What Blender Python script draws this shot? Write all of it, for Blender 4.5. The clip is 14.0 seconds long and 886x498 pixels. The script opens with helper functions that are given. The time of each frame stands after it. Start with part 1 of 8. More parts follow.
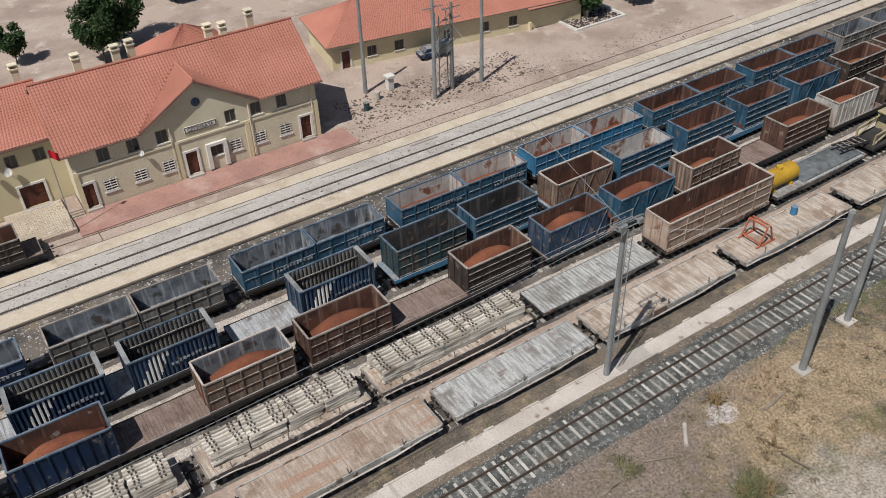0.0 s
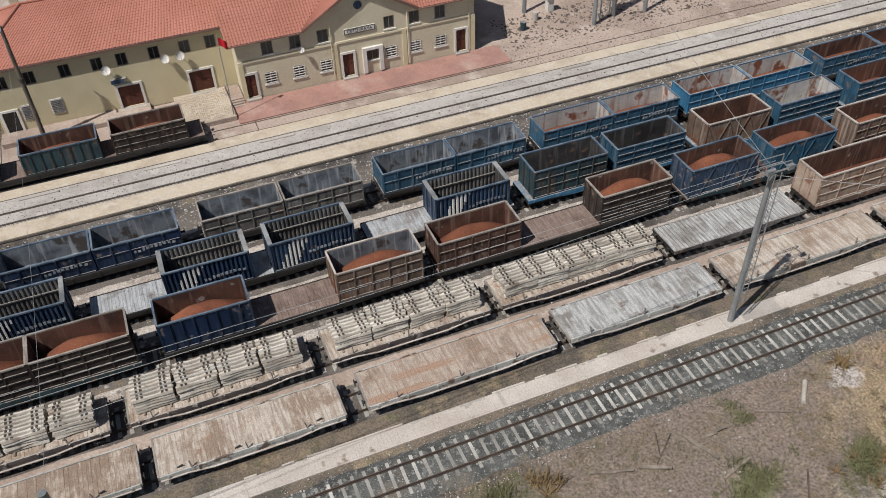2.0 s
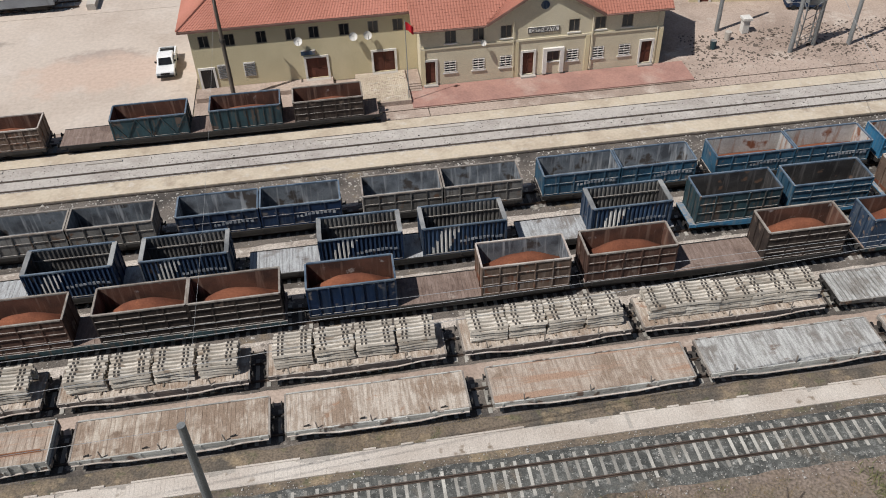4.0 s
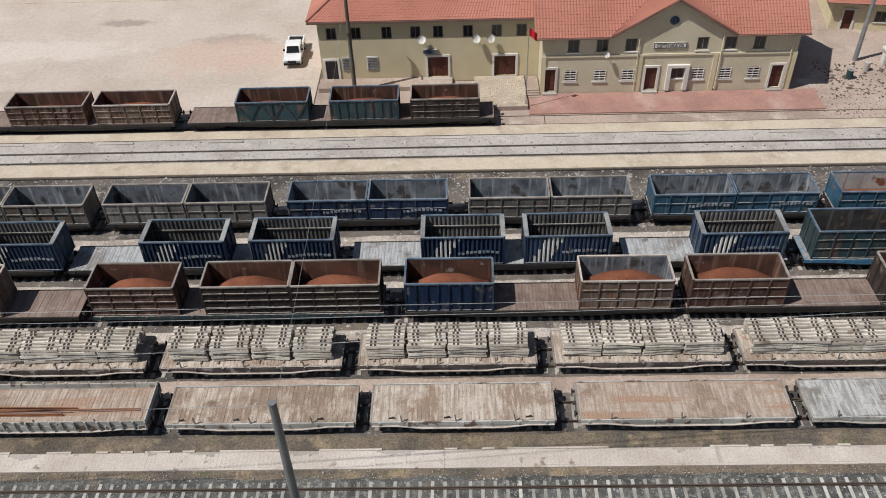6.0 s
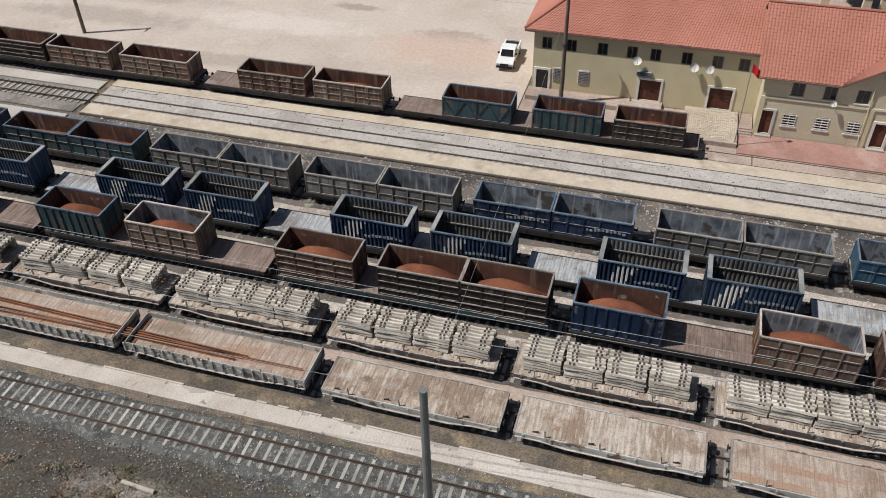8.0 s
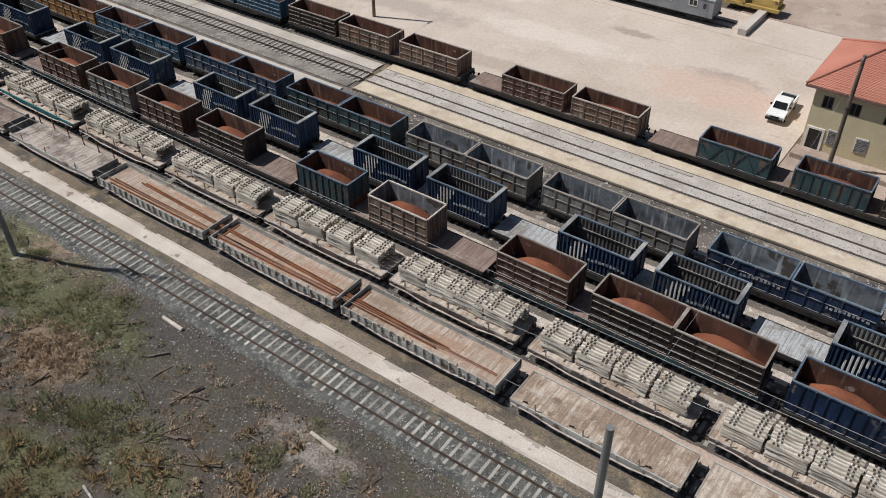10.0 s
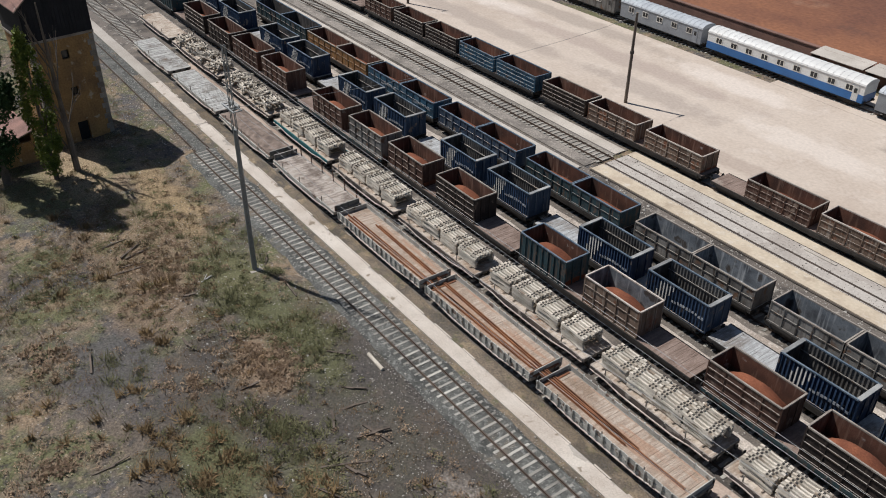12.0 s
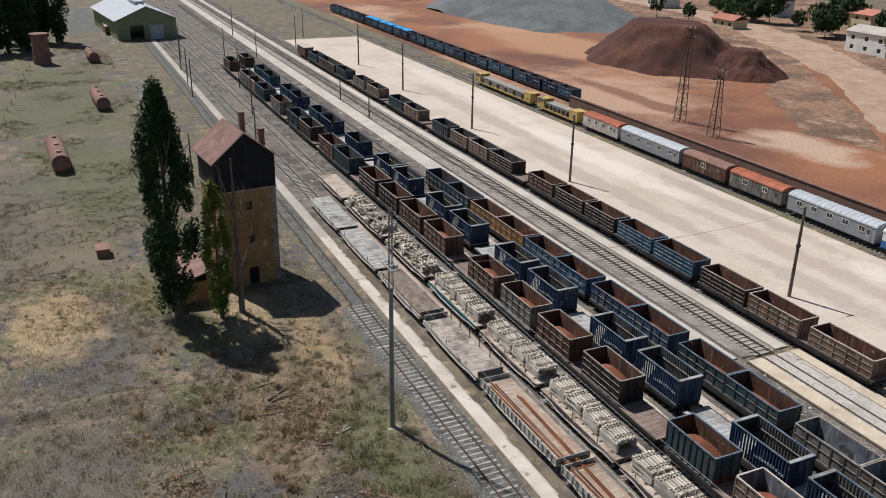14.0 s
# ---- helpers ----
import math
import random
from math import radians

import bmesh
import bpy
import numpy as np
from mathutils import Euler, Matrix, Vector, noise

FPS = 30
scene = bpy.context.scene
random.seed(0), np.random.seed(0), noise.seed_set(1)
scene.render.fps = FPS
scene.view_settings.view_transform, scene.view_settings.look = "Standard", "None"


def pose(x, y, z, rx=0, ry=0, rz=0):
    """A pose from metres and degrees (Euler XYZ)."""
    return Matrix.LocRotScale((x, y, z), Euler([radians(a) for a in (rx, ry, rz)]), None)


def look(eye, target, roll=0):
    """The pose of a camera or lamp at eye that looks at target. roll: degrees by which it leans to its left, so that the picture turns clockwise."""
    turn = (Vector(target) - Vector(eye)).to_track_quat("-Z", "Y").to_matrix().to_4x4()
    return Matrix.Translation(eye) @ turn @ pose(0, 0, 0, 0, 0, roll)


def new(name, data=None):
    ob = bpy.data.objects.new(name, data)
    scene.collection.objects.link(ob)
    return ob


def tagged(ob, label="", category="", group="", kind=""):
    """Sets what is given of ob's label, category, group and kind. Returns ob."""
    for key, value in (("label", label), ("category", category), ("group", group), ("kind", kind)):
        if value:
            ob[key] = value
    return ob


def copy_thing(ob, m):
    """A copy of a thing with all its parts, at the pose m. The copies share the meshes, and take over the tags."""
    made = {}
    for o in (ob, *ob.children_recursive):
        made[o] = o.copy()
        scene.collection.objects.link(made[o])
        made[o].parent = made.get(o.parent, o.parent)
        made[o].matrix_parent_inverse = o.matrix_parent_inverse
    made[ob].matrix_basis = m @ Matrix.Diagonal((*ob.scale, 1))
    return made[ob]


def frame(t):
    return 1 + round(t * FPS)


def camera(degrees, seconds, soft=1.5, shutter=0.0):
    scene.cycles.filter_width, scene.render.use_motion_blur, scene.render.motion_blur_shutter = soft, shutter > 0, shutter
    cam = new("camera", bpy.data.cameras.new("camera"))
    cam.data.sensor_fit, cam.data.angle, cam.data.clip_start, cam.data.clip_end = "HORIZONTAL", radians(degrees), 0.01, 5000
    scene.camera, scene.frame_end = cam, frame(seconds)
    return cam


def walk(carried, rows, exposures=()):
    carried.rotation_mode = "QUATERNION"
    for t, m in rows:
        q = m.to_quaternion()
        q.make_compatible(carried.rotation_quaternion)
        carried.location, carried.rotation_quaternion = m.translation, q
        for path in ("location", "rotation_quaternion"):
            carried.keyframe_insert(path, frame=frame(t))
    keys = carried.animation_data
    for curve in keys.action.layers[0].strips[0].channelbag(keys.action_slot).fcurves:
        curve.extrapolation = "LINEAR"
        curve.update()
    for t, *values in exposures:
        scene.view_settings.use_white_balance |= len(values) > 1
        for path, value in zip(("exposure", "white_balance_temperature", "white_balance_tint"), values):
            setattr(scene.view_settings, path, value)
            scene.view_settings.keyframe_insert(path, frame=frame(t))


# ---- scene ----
cam = camera(55.2, 14.0, soft=1.0)
PATH = [
    (0, (0.58, -25.81, 43.17), (4.8888, -19.0938, 37.1367), -1.85),
    (0.5, (0.29, -26.21, 43.14), (4.1344, -19.3968, 36.9064), -1.90),
    (1, (-0.02, -26.64, 43.05), (3.4190, -19.8016, 36.6237), -1.90),
    (1.5, (0.0, -27.00, 43.00), (3.1871, -20.2029, 36.3938), -2.18),
    (2, (0.0, -27.00, 43.00), (2.6651, -20.0031, 36.3713), -2.04),
    (2.5, (0.0, -27.00, 43.00), (2.2900, -19.8649, 36.3784), -2.04),
    (3, (0.0, -27.00, 43.00), (1.7805, -19.7107, 36.3897), -1.94),
    (5.5, (0.0, -27.00, 43.00), (0.1405, -19.4493, 36.4451), -1.99),
    (6, (0.0, -27.00, 43.00), (-0.2127, -19.4266, 36.4732), -1.96),
    (6.5, (0.0, -27.00, 43.00), (-0.6619, -19.4244, 36.5060), -1.88),
    (7, (0.0, -27.00, 43.00), (-1.1516, -19.4539, 36.5401), -1.78),
    (9.5, (0.0, -27.00, 43.00), (-4.0624, -20.3681, 36.7139), -0.45),
    (10, (0.0, -27.00, 43.00), (-4.6350, -20.6924, 36.7766), -0.25),
    (10.5, (0.0, -27.00, 43.00), (-5.1834, -21.0227, 36.8840), -0.09),
    (11, (0.0, -27.00, 43.00), (-5.7117, -21.3862, 37.0116), 0.01),
    (11.5, (0.0, -27.00, 43.00), (-6.2483, -21.7568, 37.2149), 0.20),
    (12, (0.0, -27.00, 43.00), (-6.7530, -22.1044, 37.4837), 0.41),
    (12.5, (0.0, -27.00, 43.00), (-7.2831, -22.4354, 37.8893), 0.57),
    (13, (0.0, -27.00, 43.00), (-7.7506, -22.7416, 38.3315), 0.72),
    (13.5, (0.0, -27.00, 43.00), (-8.1102, -22.9502, 38.7782), 0.76),
    (14, (0.0, -27.00, 43.00), (-8.4181, -23.1412, 39.2257), 0.85),
]
walk(cam, [(t, look(eye, target, roll)) for t, eye, target, roll in PATH], exposures=[(0, 0.0), (9.5, 0.0), (11.5, 0.06), (12.5, 0.1), (14, 0.16)])

# ---- light ----
SUN_AZ, SUN_EL = math.atan2(-0.39, -0.92), radians(57)
sun_way = Vector((math.cos(SUN_AZ) * math.cos(SUN_EL), math.sin(SUN_AZ) * math.cos(SUN_EL), math.sin(SUN_EL)))
world = bpy.data.worlds.new("sky")
world.use_nodes = True
scene.world = world
sky = world.node_tree.nodes.new("ShaderNodeTexSky")
sky.sky_type, sky.sun_disc = "NISHITA", False
sky.sun_elevation, sky.sun_rotation = SUN_EL, math.pi / 2 - SUN_AZ
world.node_tree.links.new(sky.outputs[0], world.node_tree.nodes["Background"].inputs[0])
world.node_tree.nodes["Background"].inputs[1].default_value = 0.055
sun = new("sun", bpy.data.lights.new("sun", "SUN"))
sun.data.energy, sun.data.angle, sun.data.color = 4.5, radians(0.55), (1.0, 0.975, 0.945)
sun.matrix_world = look(sun_way * 100, (0, 0, 0))


# ---- materials ----
def mat(name, base, dark=None, rough=0.85, scale=0.6, fine=14.0, bump=0.15, metal=0.0, spots=None, spot_at=0.6, spot_scale=1.1, vary=0.12, stretch=(1, 1, 1), dust=None, streak=None):
    """Two scales of colour variation, patches of a third colour, run-down streaks, dust on level faces, fine relief."""
    m = bpy.data.materials.new(name)
    m.use_nodes = True
    n, l = m.node_tree.nodes, m.node_tree.links
    b = n["Principled BSDF"]
    b.inputs["Roughness"].default_value, b.inputs["Metallic"].default_value = rough, metal
    b.inputs["Specular IOR Level"].default_value = 0.5 if rough < 0.5 else 0.25
    co, info = n.new("ShaderNodeTexCoord"), n.new("ShaderNodeObjectInfo")
    add = n.new("ShaderNodeVectorMath")
    add.operation = "MULTIPLY_ADD"
    add.inputs[1].default_value = stretch
    sc = n.new("ShaderNodeMath")
    sc.operation, sc.inputs[1].default_value = "MULTIPLY", 53.0
    l.new(info.outputs["Random"], sc.inputs[0])
    l.new(co.outputs["Object"], add.inputs[0])
    l.new(sc.outputs[0], add.inputs[2])

    def noise_tex(s, detail):
        t = n.new("ShaderNodeTexNoise")
        t.inputs["Scale"].default_value, t.inputs["Detail"].default_value = s, detail
        l.new(add.outputs[0], t.inputs["Vector"])
        return t

    def ramp(src, lo, hi):
        r = n.new("ShaderNodeMapRange")
        r.inputs[1].default_value, r.inputs[2].default_value = lo, hi
        l.new(src, r.inputs[0])
        return r.outputs[0]

    def mix(f, a, c, mode="MIX"):
        x = n.new("ShaderNodeMix")
        x.data_type, x.blend_type = "RGBA", mode
        for sock, v in ((x.inputs[0], f), (x.inputs[6], a), (x.inputs[7], c)):
            if isinstance(v, (tuple, list)):
                sock.default_value = (*v, 1) if len(v) == 3 else v
            elif isinstance(v, float):
                sock.default_value = v
            else:
                l.new(v, sock)
        return x.outputs[2]

    dark = dark or tuple(c * 0.62 for c in base)
    big, small = noise_tex(scale, 5), noise_tex(fine, 4)
    c = mix(ramp(big.outputs[0], 0.33, 0.66), dark, base)
    c = mix(0.5, c, mix(ramp(small.outputs[0], 0.3, 0.7), (0.55, 0.55, 0.55), (1.25, 1.25, 1.25)), "MULTIPLY")
    if spots:
        third = noise_tex(spot_scale, 8)
        c = mix(ramp(third.outputs[0], spot_at, spot_at + 0.07), c, spots)
    if streak:
        run = n.new("ShaderNodeVectorMath")
        run.operation, run.inputs[1].default_value = "MULTIPLY", (3.2, 3.2, 0.3)
        l.new(add.outputs[0], run.inputs[0])
        t = noise_tex(1.0, 6)
        l.new(run.outputs[0], t.inputs["Vector"])
        c = mix(ramp(t.outputs[0], 0.53, 0.7), c, streak)
    if dust:
        geo, sep = n.new("ShaderNodeNewGeometry"), n.new("ShaderNodeSeparateXYZ")
        l.new(geo.outputs["True Normal"], sep.inputs[0])
        lie = n.new("ShaderNodeMath")
        lie.operation = "MULTIPLY"
        l.new(ramp(sep.outputs[2], 0.5, 0.95), lie.inputs[0])
        l.new(ramp(noise_tex(2.6, 5).outputs[0], 0.25, 0.6), lie.inputs[1])
        c = mix(lie.outputs[0], c, dust)
    if vary:
        hsv = n.new("ShaderNodeHueSaturation")
        l.new(c, hsv.inputs["Color"])
        mr = n.new("ShaderNodeMapRange")
        mr.inputs[3].default_value, mr.inputs[4].default_value = 1 - vary, 1 + vary
        l.new(info.outputs["Random"], mr.inputs[0])
        l.new(mr.outputs[0], hsv.inputs["Value"])
        c = hsv.outputs[0]
    l.new(c, b.inputs["Base Color"])
    if bump:
        bp = n.new("ShaderNodeBump")
        bp.inputs["Strength"].default_value, bp.inputs["Distance"].default_value = bump, 0.05
        l.new(small.outputs[0], bp.inputs["Height"])
        l.new(bp.outputs[0], b.inputs["Normal"])
    return m


M = {
    "navy": mat("navy paint", (0.012, 0.033, 0.085), (0.009, 0.02, 0.043), 0.6, spots=(0.16, 0.14, 0.13), spot_at=0.6, dust=(0.31, 0.285, 0.26), streak=(0.05, 0.066, 0.092)),
    "blue": mat("worn blue paint", (0.036, 0.115, 0.19), (0.02, 0.055, 0.09), 0.6, spots=(0.17, 0.13, 0.11), spot_at=0.61, dust=(0.31, 0.285, 0.26), streak=(0.11, 0.15, 0.18)),
    "sky": mat("bright blue paint", (0.045, 0.20, 0.36), (0.03, 0.12, 0.22), 0.55, spots=(0.15, 0.1, 0.08), spot_at=0.63, dust=(0.31, 0.285, 0.26), streak=(0.10,0.19,0.27)),
    "teal": mat("dull teal paint", (0.035, 0.075, 0.088), (0.022, 0.04, 0.048), 0.65, spots=(0.11, 0.08, 0.065), spot_at=0.58, dust=(0.31, 0.285, 0.26), streak=(0.10, 0.075, 0.06)),
    "bluegrey": mat("faded blue grey paint", (0.045, 0.075, 0.125), (0.022, 0.038, 0.068), 0.7, spots=(0.2, 0.15, 0.12), spot_at=0.6, dust=(0.31, 0.285, 0.26), streak=(0.13, 0.145, 0.16)),
    "grey": mat("weathered grey paint", (0.235, 0.225, 0.21), (0.085, 0.08, 0.074), 0.75, spots=(0.15, 0.09, 0.06), spot_at=0.58, dust=(0.31, 0.285, 0.26), streak=(0.07, 0.06, 0.052)),
    "tan": mat("dusty tan steel", (0.22, 0.155, 0.115), (0.10, 0.066, 0.05), 0.8, spots=(0.19, 0.085, 0.05), spot_at=0.57, dust=(0.31, 0.285, 0.26), streak=(0.32, 0.26, 0.215)),
    "rust": mat("rusted brown steel", (0.125, 0.066, 0.048), (0.06, 0.034, 0.026), 0.85, spots=(0.22, 0.165, 0.13), spot_at=0.6, dust=(0.31, 0.285, 0.26), streak=(0.18, 0.125, 0.098)),
    "dark": mat("dark rusted steel", (0.055, 0.04, 0.033), (0.026, 0.02, 0.018), 0.85, spots=(0.15, 0.11, 0.085), spot_at=0.6, dust=(0.31, 0.285, 0.26), streak=(0.085, 0.064, 0.052)),
    "white": mat("dirty white paint", (0.58, 0.56, 0.52), (0.38, 0.36, 0.33), 0.7, spots=(0.25, 0.13, 0.08), spot_at=0.63, dust=(0.31, 0.285, 0.26), streak=(0.3, 0.2, 0.15)),
    "sand": mat("faded sand paint", (0.44, 0.345, 0.27), (0.30, 0.215, 0.16), 0.8, spots=(0.20, 0.10, 0.065), spot_at=0.58, dust=(0.42, 0.37, 0.33), streak=(0.26, 0.155, 0.11)),
    "orange": mat("ochre paint", (0.36, 0.19, 0.07), (0.22, 0.11, 0.05), 0.7, spots=(0.12, 0.07, 0.05), spot_at=0.6, dust=(0.31, 0.285, 0.26), streak=(0.2,0.12,0.07)),
    "yellow": mat("yellow paint", (0.62, 0.38, 0.04), (0.45, 0.26, 0.03), 0.5, spots=(0.25, 0.13, 0.06), spot_at=0.66),
    "red": mat("faded red lead paint", (0.42, 0.13, 0.07), (0.3, 0.09, 0.05), 0.7),
    "inner": mat("bare grey steel lining", (0.24, 0.265, 0.29), (0.075, 0.08, 0.09), 0.7, scale=0.7, spots=(0.07, 0.06, 0.055), spot_at=0.56, spot_scale=0.7, streak=(0.36, 0.37, 0.38)),
    "inner_dark": mat("dark steel lining", (0.075, 0.07, 0.068), (0.03, 0.028, 0.028), 0.8, spots=(0.16, 0.1, 0.07), spot_at=0.61, streak=(0.13, 0.12, 0.115)),
    "inner_rust": mat("ore stained lining", (0.14, 0.066, 0.045), (0.06, 0.034, 0.027), 0.85, spots=(0.32, 0.29, 0.27), spot_at=0.66, streak=(0.19, 0.12, 0.09)),
    "inner_white": mat("flaking white lining", (0.56, 0.56, 0.54), (0.36, 0.35, 0.33), 0.75, spots=(0.20, 0.085, 0.05), spot_at=0.54, spot_scale=0.6, streak=(0.30, 0.19, 0.14)),
    "ore": mat("red iron ore", (0.225, 0.082, 0.043), (0.14, 0.049, 0.028), 0.95, scale=0.55, fine=9, bump=0.6),
    "steel": mat("dark underframe steel", (0.05, 0.046, 0.042), (0.028, 0.026, 0.025), 0.8),
    "rail": mat("brown railway steel", (0.13, 0.095, 0.075), (0.08, 0.06, 0.05), 0.5, metal=0.3),
    "sleeper": mat("old concrete", (0.60, 0.55, 0.475), (0.38, 0.33, 0.27), 0.9, vary=0.22, spots=(0.27, 0.215, 0.165), spot_at=0.61),
    "track_sleeper": mat("dusty track sleeper", (0.43, 0.41, 0.37), (0.24, 0.225, 0.20), 0.9, vary=0.28),
    "clip": mat("dark fastening", (0.075, 0.065, 0.058), rough=0.8),
    "concrete": mat("pale concrete", (0.47, 0.43, 0.385), (0.36, 0.325, 0.285), 0.9, scale=0.25),
    "mast": mat("galvanised steel", (0.34, 0.35, 0.35), (0.24, 0.25, 0.25), 0.55, metal=0.4),
    "wood": mat("weathered timber", (0.30, 0.25, 0.20), (0.17, 0.14, 0.11), 0.9, stretch=(3, 3, 3)),
}


def deck_mat(name, pale, dull, dirt, stain, dirt_at=0.48, stain_at=0.6, lane=None):
    """Planks across a wagon: pale strokes along the grain, trodden dirt and rust stains that run on from plank to plank."""
    m = bpy.data.materials.new(name)
    m.use_nodes = True
    n, l = m.node_tree.nodes, m.node_tree.links
    b = n["Principled BSDF"]
    b.inputs["Roughness"].default_value = 0.92
    geo = n.new("ShaderNodeNewGeometry")

    def field(scale, detail, lo, hi, stretch=(1, 1, 1)):
        mp, t, r = n.new("ShaderNodeMapping"), n.new("ShaderNodeTexNoise"), n.new("ShaderNodeMapRange")
        mp.inputs["Scale"].default_value = stretch
        t.inputs["Scale"].default_value, t.inputs["Detail"].default_value, t.inputs["Roughness"].default_value = scale, detail, 0.6
        r.inputs[1].default_value, r.inputs[2].default_value = lo, hi
        l.new(geo.outputs["Position"], mp.inputs[0])
        l.new(mp.outputs[0], t.inputs["Vector"])
        l.new(t.outputs[0], r.inputs[0])
        return r.outputs[0]

    def over(f, low, high, mode="MIX"):
        x = n.new("ShaderNodeMix")
        x.data_type, x.blend_type = "RGBA", mode
        for sock, v in ((x.inputs[0], f), (x.inputs[6], low), (x.inputs[7], high)):
            if isinstance(v, tuple):
                sock.default_value = (*v, 1)
            elif isinstance(v, float):
                sock.default_value = v
            else:
                l.new(v, sock)
        return x.outputs[2]

    c = over(field(1.0, 4, 0.42, 0.58, (4.4, 0.55, 1)), dull, pale)
    patch = n.new("ShaderNodeMath")
    patch.operation = "MULTIPLY"
    l.new(field(0.42, 7, dirt_at, dirt_at + 0.1), patch.inputs[0])
    l.new(field(1.0, 3, 0.3, 0.5, (5.5, 1.1, 1)), patch.inputs[1])
    c = over(patch.outputs[0], c, dirt)
    c = over(field(0.55, 8, stain_at, stain_at + 0.08, (1, 1.6, 1)), c, stain)
    if lane:
        c = over(field(1.0, 6, 0.52, 0.6, (0.14, 1.5, 1)), c, lane)
    grain = field(13.0, 5, 0.3, 0.7)
    c = over(0.6, c, over(grain, (0.5, 0.5, 0.5), (1.3, 1.3, 1.3)), "MULTIPLY")
    l.new(c, b.inputs["Base Color"])
    bp = n.new("ShaderNodeBump")
    bp.inputs["Strength"].default_value, bp.inputs["Distance"].default_value = 0.4, 0.04
    l.new(grain, bp.inputs["Height"])
    l.new(bp.outputs[0], b.inputs["Normal"])
    return m


M["deck_grey"] = deck_mat("grey metal deck", (0.42, 0.43, 0.435), (0.30, 0.30, 0.30), (0.22, 0.20, 0.185), (0.16, 0.14, 0.13), 0.5, 0.62)
M["deck_tan"] = deck_mat("dusty plank deck", (0.52, 0.45, 0.38), (0.36, 0.29, 0.23), (0.28, 0.205, 0.15), (0.33, 0.19, 0.12), 0.5, 0.62)
M["deck_dirty"] = deck_mat("trodden plank deck", (0.50, 0.43, 0.355), (0.34, 0.265, 0.205), (0.255, 0.185, 0.135), (0.20, 0.14, 0.10), 0.42, 0.6)
M["deck_brown"] = deck_mat("brown plank deck", (0.25, 0.185, 0.155), (0.19, 0.135, 0.11), (0.145, 0.10, 0.08), (0.29, 0.235, 0.20), 0.5, 0.62)
M["deck_white"] = deck_mat("bleached plank deck", (0.47, 0.465, 0.445), (0.29, 0.28, 0.265), (0.21, 0.19, 0.17), (0.19, 0.15, 0.125), 0.52, 0.61)
M["deck_worn"] = deck_mat("worn brown deck", (0.44, 0.39, 0.345), (0.29, 0.24, 0.205), (0.17, 0.135, 0.115), (0.14, 0.105, 0.085), 0.48, 0.6)
M["deck_rusty"] = deck_mat("rust stained plank deck", (0.44, 0.365, 0.30), (0.33, 0.255, 0.20), (0.26, 0.19, 0.14), (0.30, 0.175, 0.115), 0.5, 0.64, (0.36, 0.235, 0.165))
M["gravel_brown"] = mat("brown gravel", (0.27, 0.21, 0.175), (0.13, 0.10, 0.085), 0.95, scale=1.5, fine=9, bump=0.6)
M["rim_pale"] = mat("dusty worn rim", (0.33, 0.30, 0.265), (0.20, 0.165, 0.14), 0.8, scale=1.2)
M["rim_white"] = mat("pale worn rim", (0.52, 0.47, 0.42), (0.36, 0.30, 0.26), 0.8, scale=1.2)
M["rim_blue"] = mat("dusty worn blue rim", (0.15, 0.19, 0.235), (0.06, 0.09, 0.13), 0.75, scale=1.2)


# ---- mesh helpers ----
def box(bm, x0, x1, y0, y1, z0, z1):
    v = [bm.verts.new(p) for p in ((x0, y0, z0), (x1, y0, z0), (x1, y1, z0), (x0, y1, z0), (x0, y0, z1), (x1, y0, z1), (x1, y1, z1), (x0, y1, z1))]
    for f in ((3, 2, 1, 0), (4, 5, 6, 7), (0, 1, 5, 4), (1, 2, 6, 5), (2, 3, 7, 6), (3, 0, 4, 7)):
        bm.faces.new([v[i] for i in f])


def bar(bm, a, b, w, d=None):
    """A square bar from a to b."""
    a, b = Vector(a), Vector(b)
    d = d or w
    way = (b - a).normalized()
    side = way.cross(Vector((0, 0, 1)) if abs(way.z) < 0.95 else Vector((0, 1, 0))).normalized()
    up = side.cross(way)
    v = [bm.verts.new(p + side * sx * w / 2 + up * sz * d / 2) for p in (a, b) for sx, sz in ((-1, -1), (1, -1), (1, 1), (-1, 1))]
    for f in ((3, 2, 1, 0), (4, 5, 6, 7), (0, 1, 5, 4), (1, 2, 6, 5), (2, 3, 7, 6), (3, 0, 4, 7)):
        bm.faces.new([v[i] for i in f])


def tube(bm, a, b, r0, r1=None, n=10):
    a, b = Vector(a), Vector(b)
    r1 = r0 if r1 is None else r1
    q = (b - a).to_track_quat("Z", "Y")
    rings = []
    for p, r in ((a, r0), (b, r1)):
        rings.append([bm.verts.new(p + q @ Vector((r * math.cos(k * math.tau / n), r * math.sin(k * math.tau / n), 0))) for k in range(n)])
    for k in range(n):
        bm.faces.new((rings[0][k], rings[0][(k + 1) % n], rings[1][(k + 1) % n], rings[1][k]))
    bm.faces.new(rings[0][::-1])
    bm.faces.new(rings[1])


def prism(bm, outline, x0, x1):
    """An outline in (y, z), pulled from x0 to x1."""
    a = [bm.verts.new((x0, y, z)) for y, z in outline]
    b = [bm.verts.new((x1, y, z)) for y, z in outline]
    k = len(outline)
    for i in range(k):
        bm.faces.new((a[i], a[(i + 1) % k], b[(i + 1) % k], b[i]))
    bm.faces.new(a[::-1])
    bm.faces.new(b)


